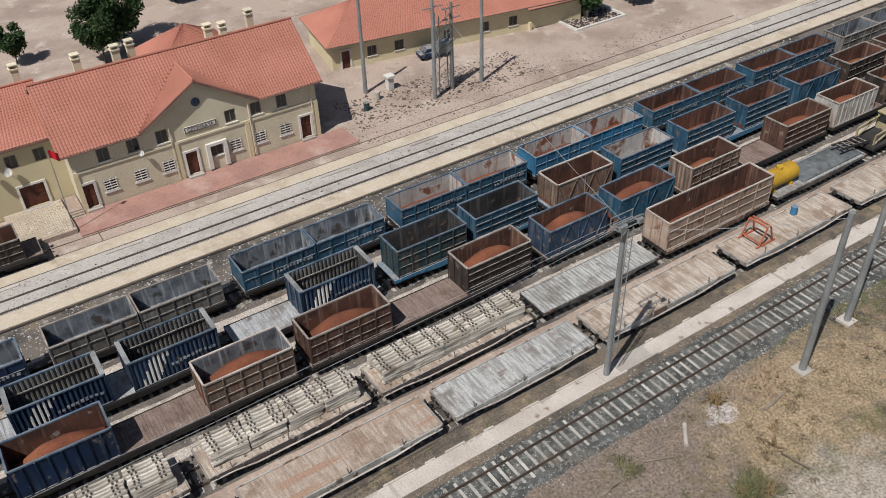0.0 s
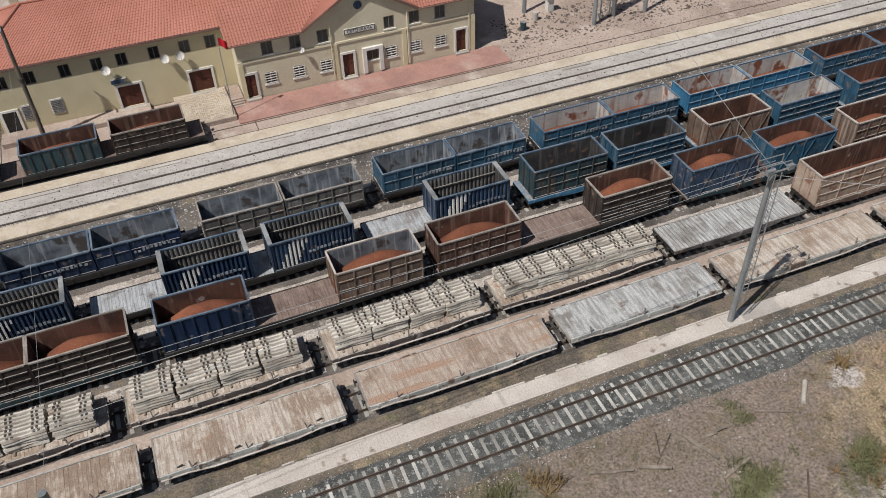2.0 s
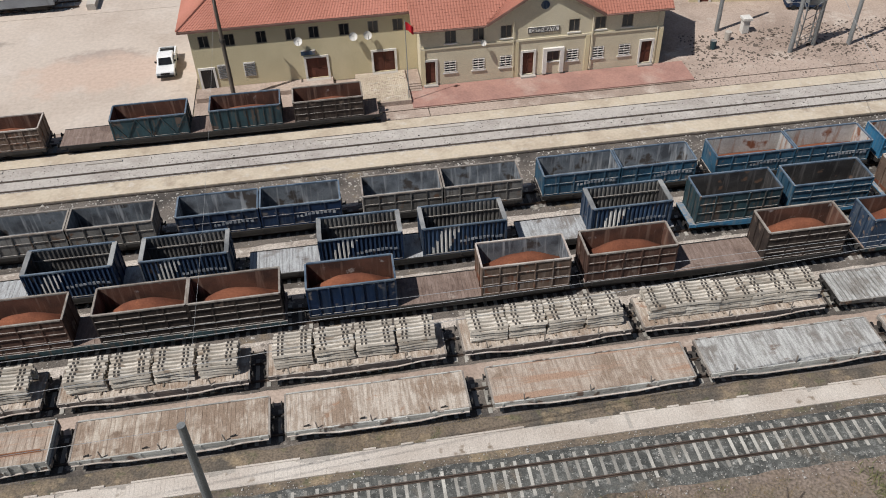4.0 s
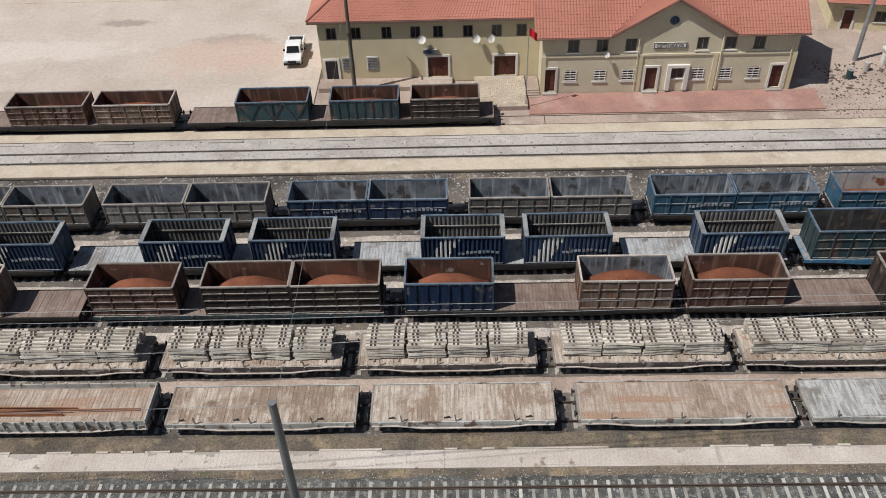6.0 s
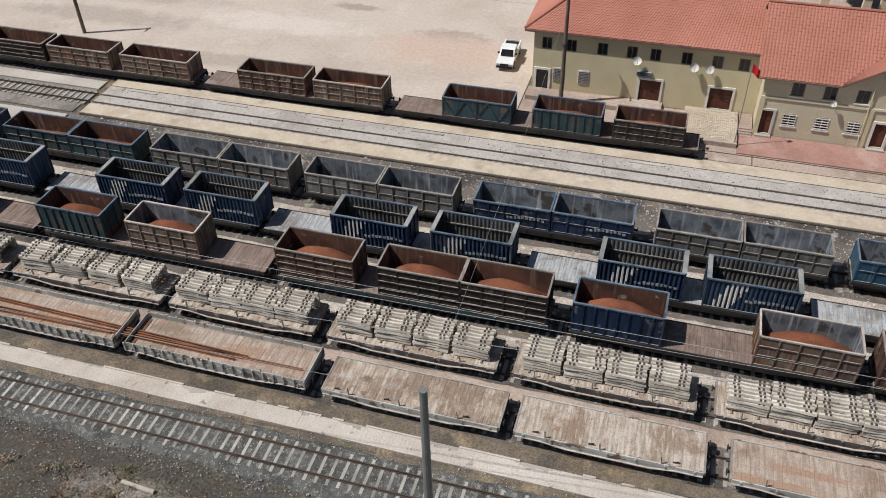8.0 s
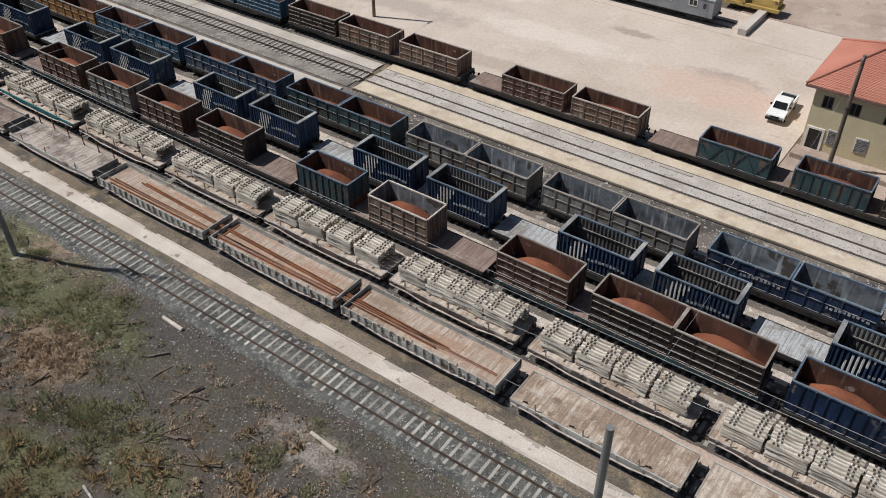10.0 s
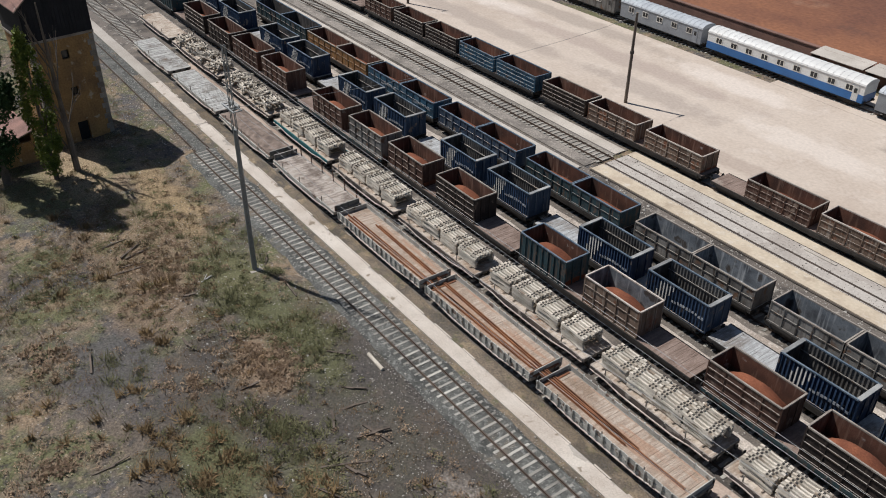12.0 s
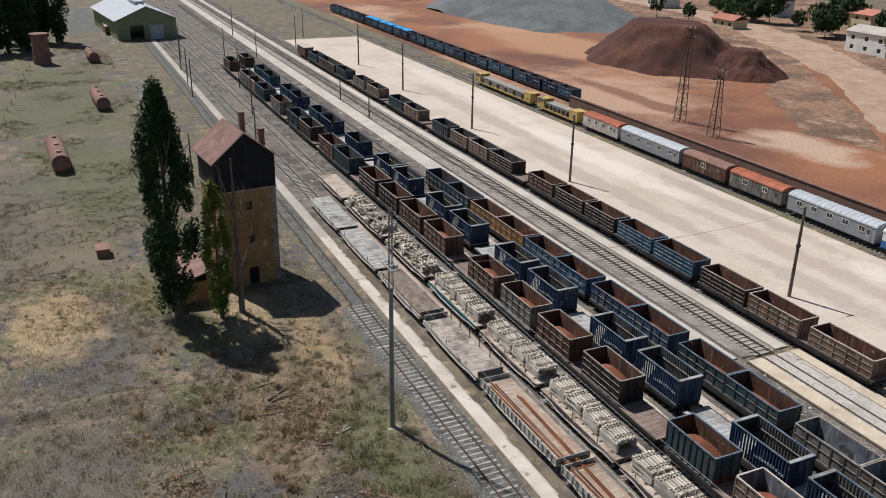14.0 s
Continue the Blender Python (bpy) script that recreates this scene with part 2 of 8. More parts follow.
def part(name, bm, material, parent=None, label=""):
    me = bpy.data.meshes.new(name)
    bmesh.ops.recalc_face_normals(bm, faces=bm.faces)
    bm.to_mesh(me)
    bm.free()
    me.materials.append(M[material] if isinstance(material, str) else material)
    ob = new(name, me)
    ob.parent = parent
    if label:
        ob["label"] = label
    return ob


def shared(name, ob, parent, m):
    o = new(name, ob.data)
    o.parent = parent
    o.matrix_basis = m
    return o


def thing(name, m, label, category, group="", kind=""):
    ob = new(name)
    ob.matrix_basis = m
    return tagged(ob, label, category, group, kind)


def boxes(*rows):
    bm = bmesh.new()
    for r in rows:
        box(bm, *r)
    return bm


def sheet(name, rects, material, label, category, kind="structure"):
    """Flat slabs (x0, x1, y0, y1, z0, z1)."""
    return tagged(part(name, boxes(*rects), material), label, category, kind=kind)


# ---- ground ----
def ground_mat(name, cols, scales, bump=0.6, rough=0.95, fine=6.0, grain=(0.6, 1.35), cinder=None):
    """Soil of four colours mixed at three scales, in world size."""
    m = bpy.data.materials.new(name)
    m.use_nodes = True
    n, l = m.node_tree.nodes, m.node_tree.links
    b = n["Principled BSDF"]
    b.inputs["Roughness"].default_value = rough
    co = n.new("ShaderNodeTexCoord")
    last = None
    for i, (c, (s, lo, hi)) in enumerate(zip(cols, scales)):
        if i == 0:
            rgb = n.new("ShaderNodeRGB")
            rgb.outputs[0].default_value = (*c, 1)
            last = rgb.outputs[0]
            continue
        t = n.new("ShaderNodeTexNoise")
        t.inputs["Scale"].default_value, t.inputs["Detail"].default_value, t.inputs["Roughness"].default_value = s, 9, 0.62
        mp = n.new("ShaderNodeMapping")
        mp.inputs["Location"].default_value = (13.7 * i, 5.1 * i, 0)
        l.new(co.outputs["Object"], mp.inputs[0])
        l.new(mp.outputs[0], t.inputs["Vector"])
        r = n.new("ShaderNodeMapRange")
        r.inputs[1].default_value, r.inputs[2].default_value = lo, hi
        l.new(t.outputs[0], r.inputs[0])
        x = n.new("ShaderNodeMix")
        x.data_type = "RGBA"
        l.new(r.outputs[0], x.inputs[0])
        l.new(last, x.inputs[6])
        x.inputs[7].default_value = (*c, 1)
        last = x.outputs[2]
    for (cx, cy), (hx, hy), cc, ragged_at in cinder or ():
        # a stretch of other soil with a ragged edge
        mp = n.new("ShaderNodeMapping")
        mp.inputs["Location"].default_value, mp.inputs["Scale"].default_value = (-cx / hx, -cy / hy, 0), (1 / hx, 1 / hy, 0)
        l.new(co.outputs["Object"], mp.inputs[0])
        ln = n.new("ShaderNodeVectorMath")
        ln.operation = "LENGTH"
        l.new(mp.outputs[0], ln.inputs[0])
        t = n.new("ShaderNodeTexNoise")
        t.inputs["Scale"].default_value, t.inputs["Detail"].default_value = ragged_at, 8
        l.new(co.outputs["Object"], t.inputs["Vector"])
        ad = n.new("ShaderNodeMath")
        ad.operation = "MULTIPLY_ADD"
        ad.inputs[1].default_value = 1.6
        l.new(t.outputs[0], ad.inputs[0])
        l.new(ln.outputs["Value"], ad.inputs[2])
        r = n.new("ShaderNodeMapRange")
        r.inputs[1].default_value, r.inputs[2].default_value, r.inputs[3].default_value, r.inputs[4].default_value = 1.45, 1.95, 0.85, 0.0
        l.new(ad.outputs[0], r.inputs[0])
        x = n.new("ShaderNodeMix")
        x.data_type = "RGBA"
        l.new(r.outputs[0], x.inputs[0])
        l.new(last, x.inputs[6])
        x.inputs[7].default_value = (*cc, 1)
        last = x.outputs[2]
    f = n.new("ShaderNodeTexNoise")
    f.inputs["Scale"].default_value, f.inputs["Detail"].default_value = fine, 8
    l.new(co.outputs["Object"], f.inputs["Vector"])
    r = n.new("ShaderNodeMapRange")
    r.inputs[1].default_value, r.inputs[2].default_value, r.inputs[3].default_value, r.inputs[4].default_value = 0.3, 0.7, *grain
    l.new(f.outputs[0], r.inputs[0])
    x = n.new("ShaderNodeMix")
    x.data_type, x.blend_type = "RGBA", "MULTIPLY"
    x.inputs[0].default_value = 1.0
    l.new(last, x.inputs[6])
    l.new(r.outputs[0], x.inputs[7])
    l.new(x.outputs[2], b.inputs["Base Color"])
    bp = n.new("ShaderNodeBump")
    bp.inputs["Strength"].default_value, bp.inputs["Distance"].default_value = bump, 0.08
    l.new(f.outputs[0], bp.inputs["Height"])
    l.new(bp.outputs[0], b.inputs["Normal"])
    return m


M["field"] = ground_mat("dry field soil", [(0.125, 0.098, 0.074), (0.075, 0.07, 0.07), (0.105, 0.105, 0.05), (0.20, 0.145, 0.095), (0.055, 0.048, 0.043), (0.24, 0.185, 0.125), (0.09, 0.092, 0.04), (0.33, 0.29, 0.245)],
                        [(0, 0, 0), (0.09, 0.49, 0.58), (0.13, 0.48, 0.57), (0.25, 0.52, 0.62), (0.9, 0.54, 0.63), (1.6, 0.57, 0.66), (0.6, 0.55, 0.65), (4.5, 0.62, 0.68)],
                        cinder=[((-32, -9), (26, 13), (0.058, 0.05, 0.044), 0.12), ((-54, -19), (6, 4), (0.07, 0.065, 0.066), 0.25), ((-82, -27.5), (10, 5.5), (0.088, 0.08, 0.077), 0.2), ((-62, -31), (10, 6), (0.095, 0.083, 0.07), 0.2),
                                ((-92, -31), (9, 5), (0.31, 0.225, 0.125), 0.25), ((-88, -12), (9, 4), (0.27, 0.20, 0.12), 0.3), ((-68, -11), (9, 5), (0.20, 0.145, 0.092), 0.25), ((-76, -6), (9, 2.4), (0.26, 0.185, 0.105), 0.3), ((-120, -30), (14, 8), (0.145, 0.115, 0.08), 0.15),
                                ((-96, -19.5), (6, 3.5), (0.135, 0.13, 0.058), 0.3), ((-84, -17), (6, 3), (0.13, 0.125, 0.06), 0.3), ((-145, -24), (26, 10), (0.092, 0.094, 0.052), 0.15), ((-215, -26), (50, 14), (0.092, 0.09, 0.05), 0.1), ((-130, -40), (30, 10), (0.105, 0.092, 0.072), 0.12),
                                ((-40, -16), (5, 2.5), (0.088, 0.09, 0.04), 0.3), ((-50, -6), (7, 3), (0.088, 0.09, 0.04), 0.3), ((-60, -7), (6, 3), (0.10, 0.098, 0.045), 0.3), ((-34, -12), (4, 2), (0.085, 0.088, 0.04), 0.4), ((-60, -14), (5, 3), (0.17, 0.12, 0.08), 0.3), ((-47, -9.5), (4, 2.4), (0.21, 0.15, 0.10), 0.4), ((-27, -4.5), (4, 1.5), (0.22, 0.19, 0.165), 0.6),
                                ((28, -4.5), (17, 6), (0.20, 0.155, 0.125), 0.3), ((43, -6), (10, 4.5), (0.31, 0.23, 0.14), 0.5), ((35.5, -13.5), (9, 4), (0.38, 0.33, 0.27), 0.45), ((36.3, -3.6), (1.2, 0.9), (0.43, 0.39, 0.37), 1.2), ((26, -8), (1.6, 1.2), (0.13, 0.14, 0.06), 1.0), ((33, -9), (1.6, 1.2), (0.13, 0.14, 0.06), 1.0)], fine=6, grain=(0.5, 1.5))
M["verge"] = ground_mat("dusty verge", [(0.165, 0.13, 0.096), (0.09, 0.077, 0.063), (0.26, 0.20, 0.13), (0.115, 0.108, 0.062)], [(0, 0, 0), (0.35, 0.46, 0.6), (0.5, 0.54, 0.66), (0.8, 0.56, 0.66)], fine=8)
# kept dark: shade under the wagons is put into this ground colour
M["yard"] = ground_mat("oily yard ballast darkened for shade", [(0.145, 0.124, 0.107), (0.06, 0.052, 0.046), (0.34, 0.305, 0.265), (0.20, 0.155, 0.105)],
                       [(0, 0, 0), (0.25, 0.45, 0.6), (0.6, 0.58, 0.66), (0.35, 0.58, 0.7)], fine=9)
M["ballast"] = ground_mat("grey crushed stone", [(0.112, 0.112, 0.103), (0.055, 0.056, 0.052), (0.215, 0.215, 0.20), (0.165, 0.14, 0.11)], [(0, 0, 0), (0.5, 0.42, 0.6), (3.0, 0.52, 0.66), (0.3, 0.58, 0.68)], fine=11, bump=0.9)
M["apron"] = ground_mat("dusty concrete apron", [(0.50, 0.425, 0.36), (0.43, 0.355, 0.295), (0.53, 0.46, 0.40), (0.30, 0.25, 0.21)],
                        [(0, 0, 0), (0.07, 0.45, 0.62), (0.25, 0.55, 0.7), (0.22, 0.66, 0.76)], bump=0.05, fine=2.5, grain=(0.9, 1.08), cinder=[((-24.5, 58.5), (4.5, 1.8), (0.33, 0.27, 0.23), 0.8), ((-38, 63.5), (3.2, 0.9), (0.31, 0.26, 0.22), 1.0), ((-45, 57), (10, 2.4), (0.57, 0.50, 0.44), 0.5), ((-24, 55), (9, 4), (0.50, 0.375, 0.30), 0.4), ((-80, 60), (26, 2.2), (0.38, 0.31, 0.265), 0.25), ((-110, 53), (34, 2.2), (0.36, 0.30, 0.255), 0.2),
                                ((-130, 61), (30, 3.0), (0.60, 0.53, 0.47), 0.2), ((-95, 66), (22, 2.0), (0.35, 0.295, 0.25), 0.3), ((-66, 54), (12, 2.2), (0.37, 0.31, 0.265), 0.4), ((-62, 65), (10, 2.4), (0.59, 0.52, 0.46), 0.4), ((-170, 57), (40, 2.6), (0.37, 0.31, 0.265), 0.2), ((-48, 47), (12, 1.6), (0.38, 0.31, 0.26), 0.4), ((-190, 64), (40, 3), (0.56, 0.49, 0.43), 0.2)])
M["redearth"] = ground_mat("red earth", [(0.255, 0.105, 0.05), (0.135, 0.054, 0.032), (0.36, 0.225, 0.15), (0.095, 0.045, 0.032)],
                           [(0, 0, 0), (0.02, 0.42, 0.58), (0.016, 0.52, 0.62), (0.05, 0.58, 0.7)], fine=1.5, grain=(0.8, 1.2), cinder=[((-118, 104), (14, 8), (0.42, 0.30, 0.22), 0.1), ((-250, 128), (60, 16), (0.36, 0.20, 0.11), 0.04), ((-130, 84), (70, 3), (0.10, 0.05, 0.036), 0.1), ((-165, 100), (40, 3), (0.16, 0.07, 0.042), 0.1)])
M["dirt_road"] = ground_mat("reddish dirt road", [(0.36, 0.25, 0.175), (0.29, 0.185, 0.125), (0.42, 0.32, 0.24)], [(0, 0, 0), (0.1, 0.45, 0.6), (0.3, 0.54, 0.66)], fine=2, grain=(0.8, 1.15))
M["bank"] = ground_mat("rocky brown slope", [(0.235, 0.13, 0.08), (0.12, 0.07, 0.045), (0.31, 0.21, 0.145), (0.08, 0.065, 0.042)], [(0, 0, 0), (0.06, 0.45, 0.58), (0.12, 0.54, 0.64), (0.25, 0.58, 0.66)], fine=0.8, bump=1.0, grain=(0.55, 1.35))
M["dust"] = ground_mat("pale dusty ground", [(0.40, 0.315, 0.26), (0.295, 0.225, 0.182), (0.47, 0.395, 0.335), (0.22, 0.17, 0.135)], [(0, 0, 0), (0.12, 0.45, 0.6), (0.3, 0.56, 0.68), (0.5, 0.62, 0.7)], fine=5, grain=(0.8, 1.18))
M["paving"] = ground_mat("dusty paved track bed", [(0.42, 0.385, 0.35), (0.34, 0.305, 0.275), (0.48, 0.445, 0.405), (0.25, 0.22, 0.195)], [(0, 0, 0), (0.2, 0.45, 0.6), (0.8, 0.55, 0.68), (1.1, 0.62, 0.7)], fine=5, bump=0.1, grain=(0.85, 1.12))
M["cream"] = ground_mat("yellow dusty kerb paving", [(0.51, 0.435, 0.335), (0.43, 0.355, 0.27), (0.53, 0.475, 0.40), (0.33, 0.265, 0.2)], [(0, 0, 0), (0.3, 0.45, 0.6), (1.2, 0.55, 0.68), (0.25, 0.6, 0.7)], fine=4, bump=0.08, grain=(0.9, 1.08))
M["redpave"] = ground_mat("worn red paving", [(0.36, 0.20, 0.16), (0.30, 0.165, 0.135), (0.42, 0.29, 0.24)], [(0, 0, 0), (0.4, 0.45, 0.6), (0.25, 0.54, 0.68)], fine=6, bump=0.15, grain=(0.85, 1.12))



def ground_z(x, y):
    """Low mounds and hollows of the field, level under the tracks and far off."""
    m = min(1.0, max(0.0, (-2.2 - y) / 2.5)) * min(1.0, max(0.0, (y + 70) / 15)) * min(1.0, max(0.0, (x + 330) / 40)) * min(1.0, max(0.0, (95 - x) / 15))
    z = 0.16 + 0.26 * noise.noise((x * 0.16, y * 0.16, 3.0)) + 0.13 * noise.noise((x * 0.55, y * 0.55, 7.0)) + 0.07 * noise.noise((x * 1.5, y * 1.5, 1.0))
    if y < -20:
        z += 0.8 * math.exp(-((x + 73 - 0.12 * (y + 30) + 1.5 * noise.noise((y * 0.3, 0.0, 2.0))) / 1.3) ** 2) * min(1.0, (-20 - y) / 5)
    return -0.05 + m * max(-0.02, z)


def steps(*runs):
    out = []
    for a, b, d in runs:
        k = max(1, round((b - a) / d))
        out += [a + (b - a) * i / k for i in range(k)]
    return out + [runs[-1][1]]


bm = bmesh.new()
gx = steps((-2600, -420, 400), (-420, -330, 15), (-330, -140, 2.5), (-140, -100, 1.0), (-100, 62, 0.42), (62, 100, 2.0), (100, 2600, 420))
gy = steps((-2600, -72, 420), (-72, -38, 1.5), (-38, -2.0, 0.42), (-2.0, 2600, 500))
grid = [[bm.verts.new((x, y, ground_z(x, y))) for y in gy] for x in gx]
for ca, cb in zip(grid, grid[1:]):
    for j in range(len(gy) - 1):
        bm.faces.new((ca[j], cb[j], cb[j + 1], ca[j + 1])).smooth = True
field = part("ground", bm, "field")
tagged(field, "dry soil with sparse weeds and dark cinder patches", "ground", kind="structure")
sheet("ballast_yard", [(-420, 160, 4.0, 33.1, -0.4, 0.0)], "yard", "oily ballast and dust between the sidings, darkened for shade", "ground")
sheet("apron", [(-285, -14.2, 44.0, 69.4, -0.4, 0.02), (-60, 8, 69.5, 77, -0.4, 0.0), (-14.1, 8, 56, 69.4, -0.4, 0.015)], "apron", "pale dusty concrete loading apron", "pavement")
sheet("red_earth", [(-430, -30.1, 79.5, 178, -0.4, 0.0)], "redearth", "ore stained red earth yard", "ground")
sheet("station_yard", [(8.1, 170, 39.5, 77, -0.4, 0.0), (-30, 170, 77.1, 140, -0.4, -0.005)], "dust", "pale dusty ground beside the station", "ground")
sheet("paved_trackbed", [(-56, 150, 35.0, 38.6, -0.4, 0.16)], "paving", "grey paving flush with the platform track", "pavement")
sheet("platform_kerb_near", [(-56, 150, 33.15, 34.95, -0.4, 0.2)], "cream", "yellowish dusty paved strip along the track", "pavement")
sheet("platform_kerb_far", [(-56, 150, 38.65, 40.15, -0.4, 0.2)], "cream", "yellowish dusty paved strip along the track", "pavement")
sheet("concrete_path", [(-300, -106, 2.75, 4.2, -0.4, 0.1), (-106, 100, 2.85, 4.1, -0.4, 0.07)], "concrete", "narrow pale paved path beside the track", "pavement")
rp = random.Random(21)
bm = bmesh.new()
for k in range(800):
    x = -106 + k * 0.255
    if 33.4 < x < 36.5 or rp.random() < 0.015:
        continue
    e = 0.5 * max(0.0, noise.noise((x * 0.35, 3.1, 0.0)) + 0.4 * noise.noise((x * 1.9, 7.1, 0.0)) - 0.1)
    box(bm, x + 0.002, x + 0.252, 2.93, 4.05 - 1.6 * e, 0.071, 0.1 + rp.uniform(0, 0.006))
    if k % 3 == 0:
        box(bm, x + 0.003, x + 0.762, 2.76, 2.91, -0.1, 0.115 + rp.uniform(0, 0.02))
        if e == 0 and rp.random() < 0.9:
            box(bm, x + 0.003, x + 0.762, 4.07, 4.2, -0.1, 0.115 + rp.uniform(0, 0.02))
M["pathstone"] = mat("pale path stone", (0.58, 0.525, 0.465), (0.46, 0.40, 0.345), 0.9, scale=0.35, vary=0.04, spots=(0.24, 0.195, 0.15), spot_at=0.63)
tagged(part("path_pavers", bm, "pathstone"), "pale worn pavers with broken kerb edges", "paving", kind="stuff")
def band(name, x0, x1, y0, y1, z, amp, freq, material, label, category, seed, foot=0.35):
    """A long low bed whose two edges wander and slope to the ground."""
    bm = bmesh.new()
    last = None
    for i in range(int((x1 - x0) / 0.5) + 1):
        x = x0 + i * 0.5
        e = [amp * (noise.noise((x * freq, s, seed)) + 0.5 * noise.noise((x * freq * 3.7, s, seed))) for s in (2.3, 9.1)]
        rowv = [bm.verts.new((x, yy, zz)) for yy, zz in ((y0 - e[0] - foot, -0.08), (y0 - e[0], z), (y1 + e[1], z), (y1 + e[1] + foot, -0.08))]
        if last:
            for q in range(3):
                bm.faces.new((last[q], rowv[q], rowv[q + 1], last[q + 1]))
        last = rowv
    return tagged(part(name, bm, material), label, category, kind="structure")


band("ballast_bed", -84, 110, -0.95, 2.0, 0.095, 0.28, 0.35, "ballast", "grey crushed stone ballast of the running line", "ground", 1.0, 0.5)
band("path_shoulder", -110, 110, 1.9, 2.8, 0.03, 0.22, 0.5, "verge", "brown dirt beside the paved path", "ground", 4.0, 0.2)
band("grass_verge", -110, 110, 4.15, 5.2, 0.035, 0.25, 0.4, "verge", "dry grassy verge beside the sidings", "ground", 6.0, 0.3)
M["pale_dust"] = ground_mat("pale trodden gravel", [(0.46, 0.405, 0.355), (0.33, 0.28, 0.24), (0.55, 0.50, 0.45), (0.18, 0.155, 0.135)], [(0, 0, 0), (0.5, 0.45, 0.6), (2.0, 0.55, 0.66), (0.9, 0.6, 0.68)], fine=9)
for k, (ya, yb) in enumerate(((13.5, 14.2), (18.15, 19.15), (23.2, 24.5), (28.3, 28.6))):
    band("siding_strip", -110, 80, ya, yb, 0.03, 0.2, 0.4, "pale_dust", "pale gravel strip between the sidings", "ground", 11.0 + k, 0.3)
band("siding_strip", -110, 80, 8.55, 9.75, 0.03, 0.15, 0.4, "dust", "pale dusty strip between the first sidings", "ground", 8.0, 0.3)
sheet("far_ballast_bed", [(-300, -84.01, 0.2, 2.7, -0.4, 0.0)], "ballast", "grey crushed stone ballast of the old line", "ground")
sheet("far_path", [(-420, -57, 29.6, 32.6, -0.4, 0.12), (-420, -57, 37.8, 39.4, -0.4, 0.12)], "concrete", "pale concrete strips between the sidings", "pavement")
M["far_bed"] = ground_mat("dusty brown ballast", [(0.25, 0.222, 0.195), (0.16, 0.142, 0.125), (0.33, 0.295, 0.26)], [(0, 0, 0), (0.3, 0.45, 0.6), (1.5, 0.54, 0.66)], fine=9)
sheet("far_ballast", [(-420, -57, 33.2, 37.7, -0.4, 0.05)], "far_bed", "dusty brownish crushed stone ballast", "ground")
# the dark yard colour also paints in the train's shade here
sheet("far_yard", [(-420, -57, 39.5, 43.9, -0.4, 0.0)], "yard", "oily ballast under the parked train, darkened for shade", "ground")


sheet("annex_forecourt", [(-56, 8, 40.31, 43.95, -0.4, 0.0), (-14.1, 8, 43.96, 48.8, -0.4, 0.012)], "dust", "pale dusty ground before the annex", "ground")


# ---- railway tracks ----
def rail_bm(x0, x1, y, z):
    bm = bmesh.new()
    for s in (-0.75, 0.75):
        box(bm, x0, x1, y + s - 0.075, y + s + 0.075, z, z + 0.03)
        box(bm, x0, x1, y + s - 0.02, y + s + 0.02, z + 0.03, z + 0.12)
        box(bm, x0, x1, y + s - 0.037, y + s + 0.037, z + 0.12, z + 0.165)
    return bm


def track(y, x0, x1, z=0.03, own=None, sleepers=True, spacing=0.73):
    t = thing("railway_track", pose(0, 0, 0), "rusty brown railway track on concrete sleepers", "track", kind="structure")
    part("rails", rail_bm(x0, x1, y, z + 0.14), "rail", t)
    if not sleepers:
        return t
    rest, proto = bmesh.new(), None
    k = int((x1 - x0) / spacing)
    for i in range(k):
        x = x0 + (i + 0.5) * spacing
        if own and own[0] < x < own[1]:
            if proto is None:
                bm = bmesh.new()
                box(bm, -0.1, 0.1, -1.25, 1.25, z - 0.03, z + 0.12)
                proto = part("sleeper", bm, "track_sleeper", t)
                proto.matrix_basis = pose(x, y, 0)
            else:
                shared("sleeper", proto, t, pose(x + random.uniform(-0.02, 0.02), y + random.uniform(-0.03, 0.03), 0, 0, 0, random.uniform(-1, 1)))
        else:
            box(rest, x - 0.13, x + 0.13, y - 1.25, y + 1.25, z, z + 0.15)
    if len(rest.verts):
        tagged(part("far_sleepers", rest, "track_sleeper", t), kind="stuff")
    else:
        rest.free()
    return t


track(0.58, -84, 110, 0.0, own=(-84, 75))
track(0.9, -300, -84.2, -0.1, sleepers=False)
track(6.85, -300, 110, -0.1)
track(11.4, -300, 110, -0.1)
track(16.2, -400, 140, -0.1)
track(21.05, -400, 140, -0.1)
track(26.5, -400, 140, -0.1)
track(36.0, -56, 150, -0.13, sleepers=False)
track(36.0, -420, -56.2, -0.02)
track(41.25, -420, 3.4, -0.1)
track(41.2, 3.6, 90, -0.26, sleepers=False)


M["palegrey"] = mat("pale chalky paint", (0.48, 0.475, 0.44), (0.3, 0.29, 0.265), 0.8, spots=(0.14, 0.1, 0.08), spot_at=0.57)
M["brownsill"] = mat("dull brown sill", (0.15, 0.12, 0.105), (0.075, 0.07, 0.07), 0.8, spots=(0.33, 0.30, 0.27), spot_at=0.57, dust=(0.38, 0.34, 0.30))
M["turquoise"] = mat("turquoise paint", (0.035, 0.19, 0.21), (0.025, 0.12, 0.135), 0.65, spots=(0.3, 0.28, 0.25), spot_at=0.62)
# ---- wagons ----
def wheelset(parent, x):
    bm = bmesh.new()
    for s in (-0.75, 0.75):
        tube(bm, (x, s - 0.06, 0.52), (x, s + 0.06, 0.52), 0.46, n=14)
    tube(bm, (x, -0.9, 0.52), (x, 0.9, 0.52), 0.08, n=8)
    part("wheelset", bm, "steel", parent)


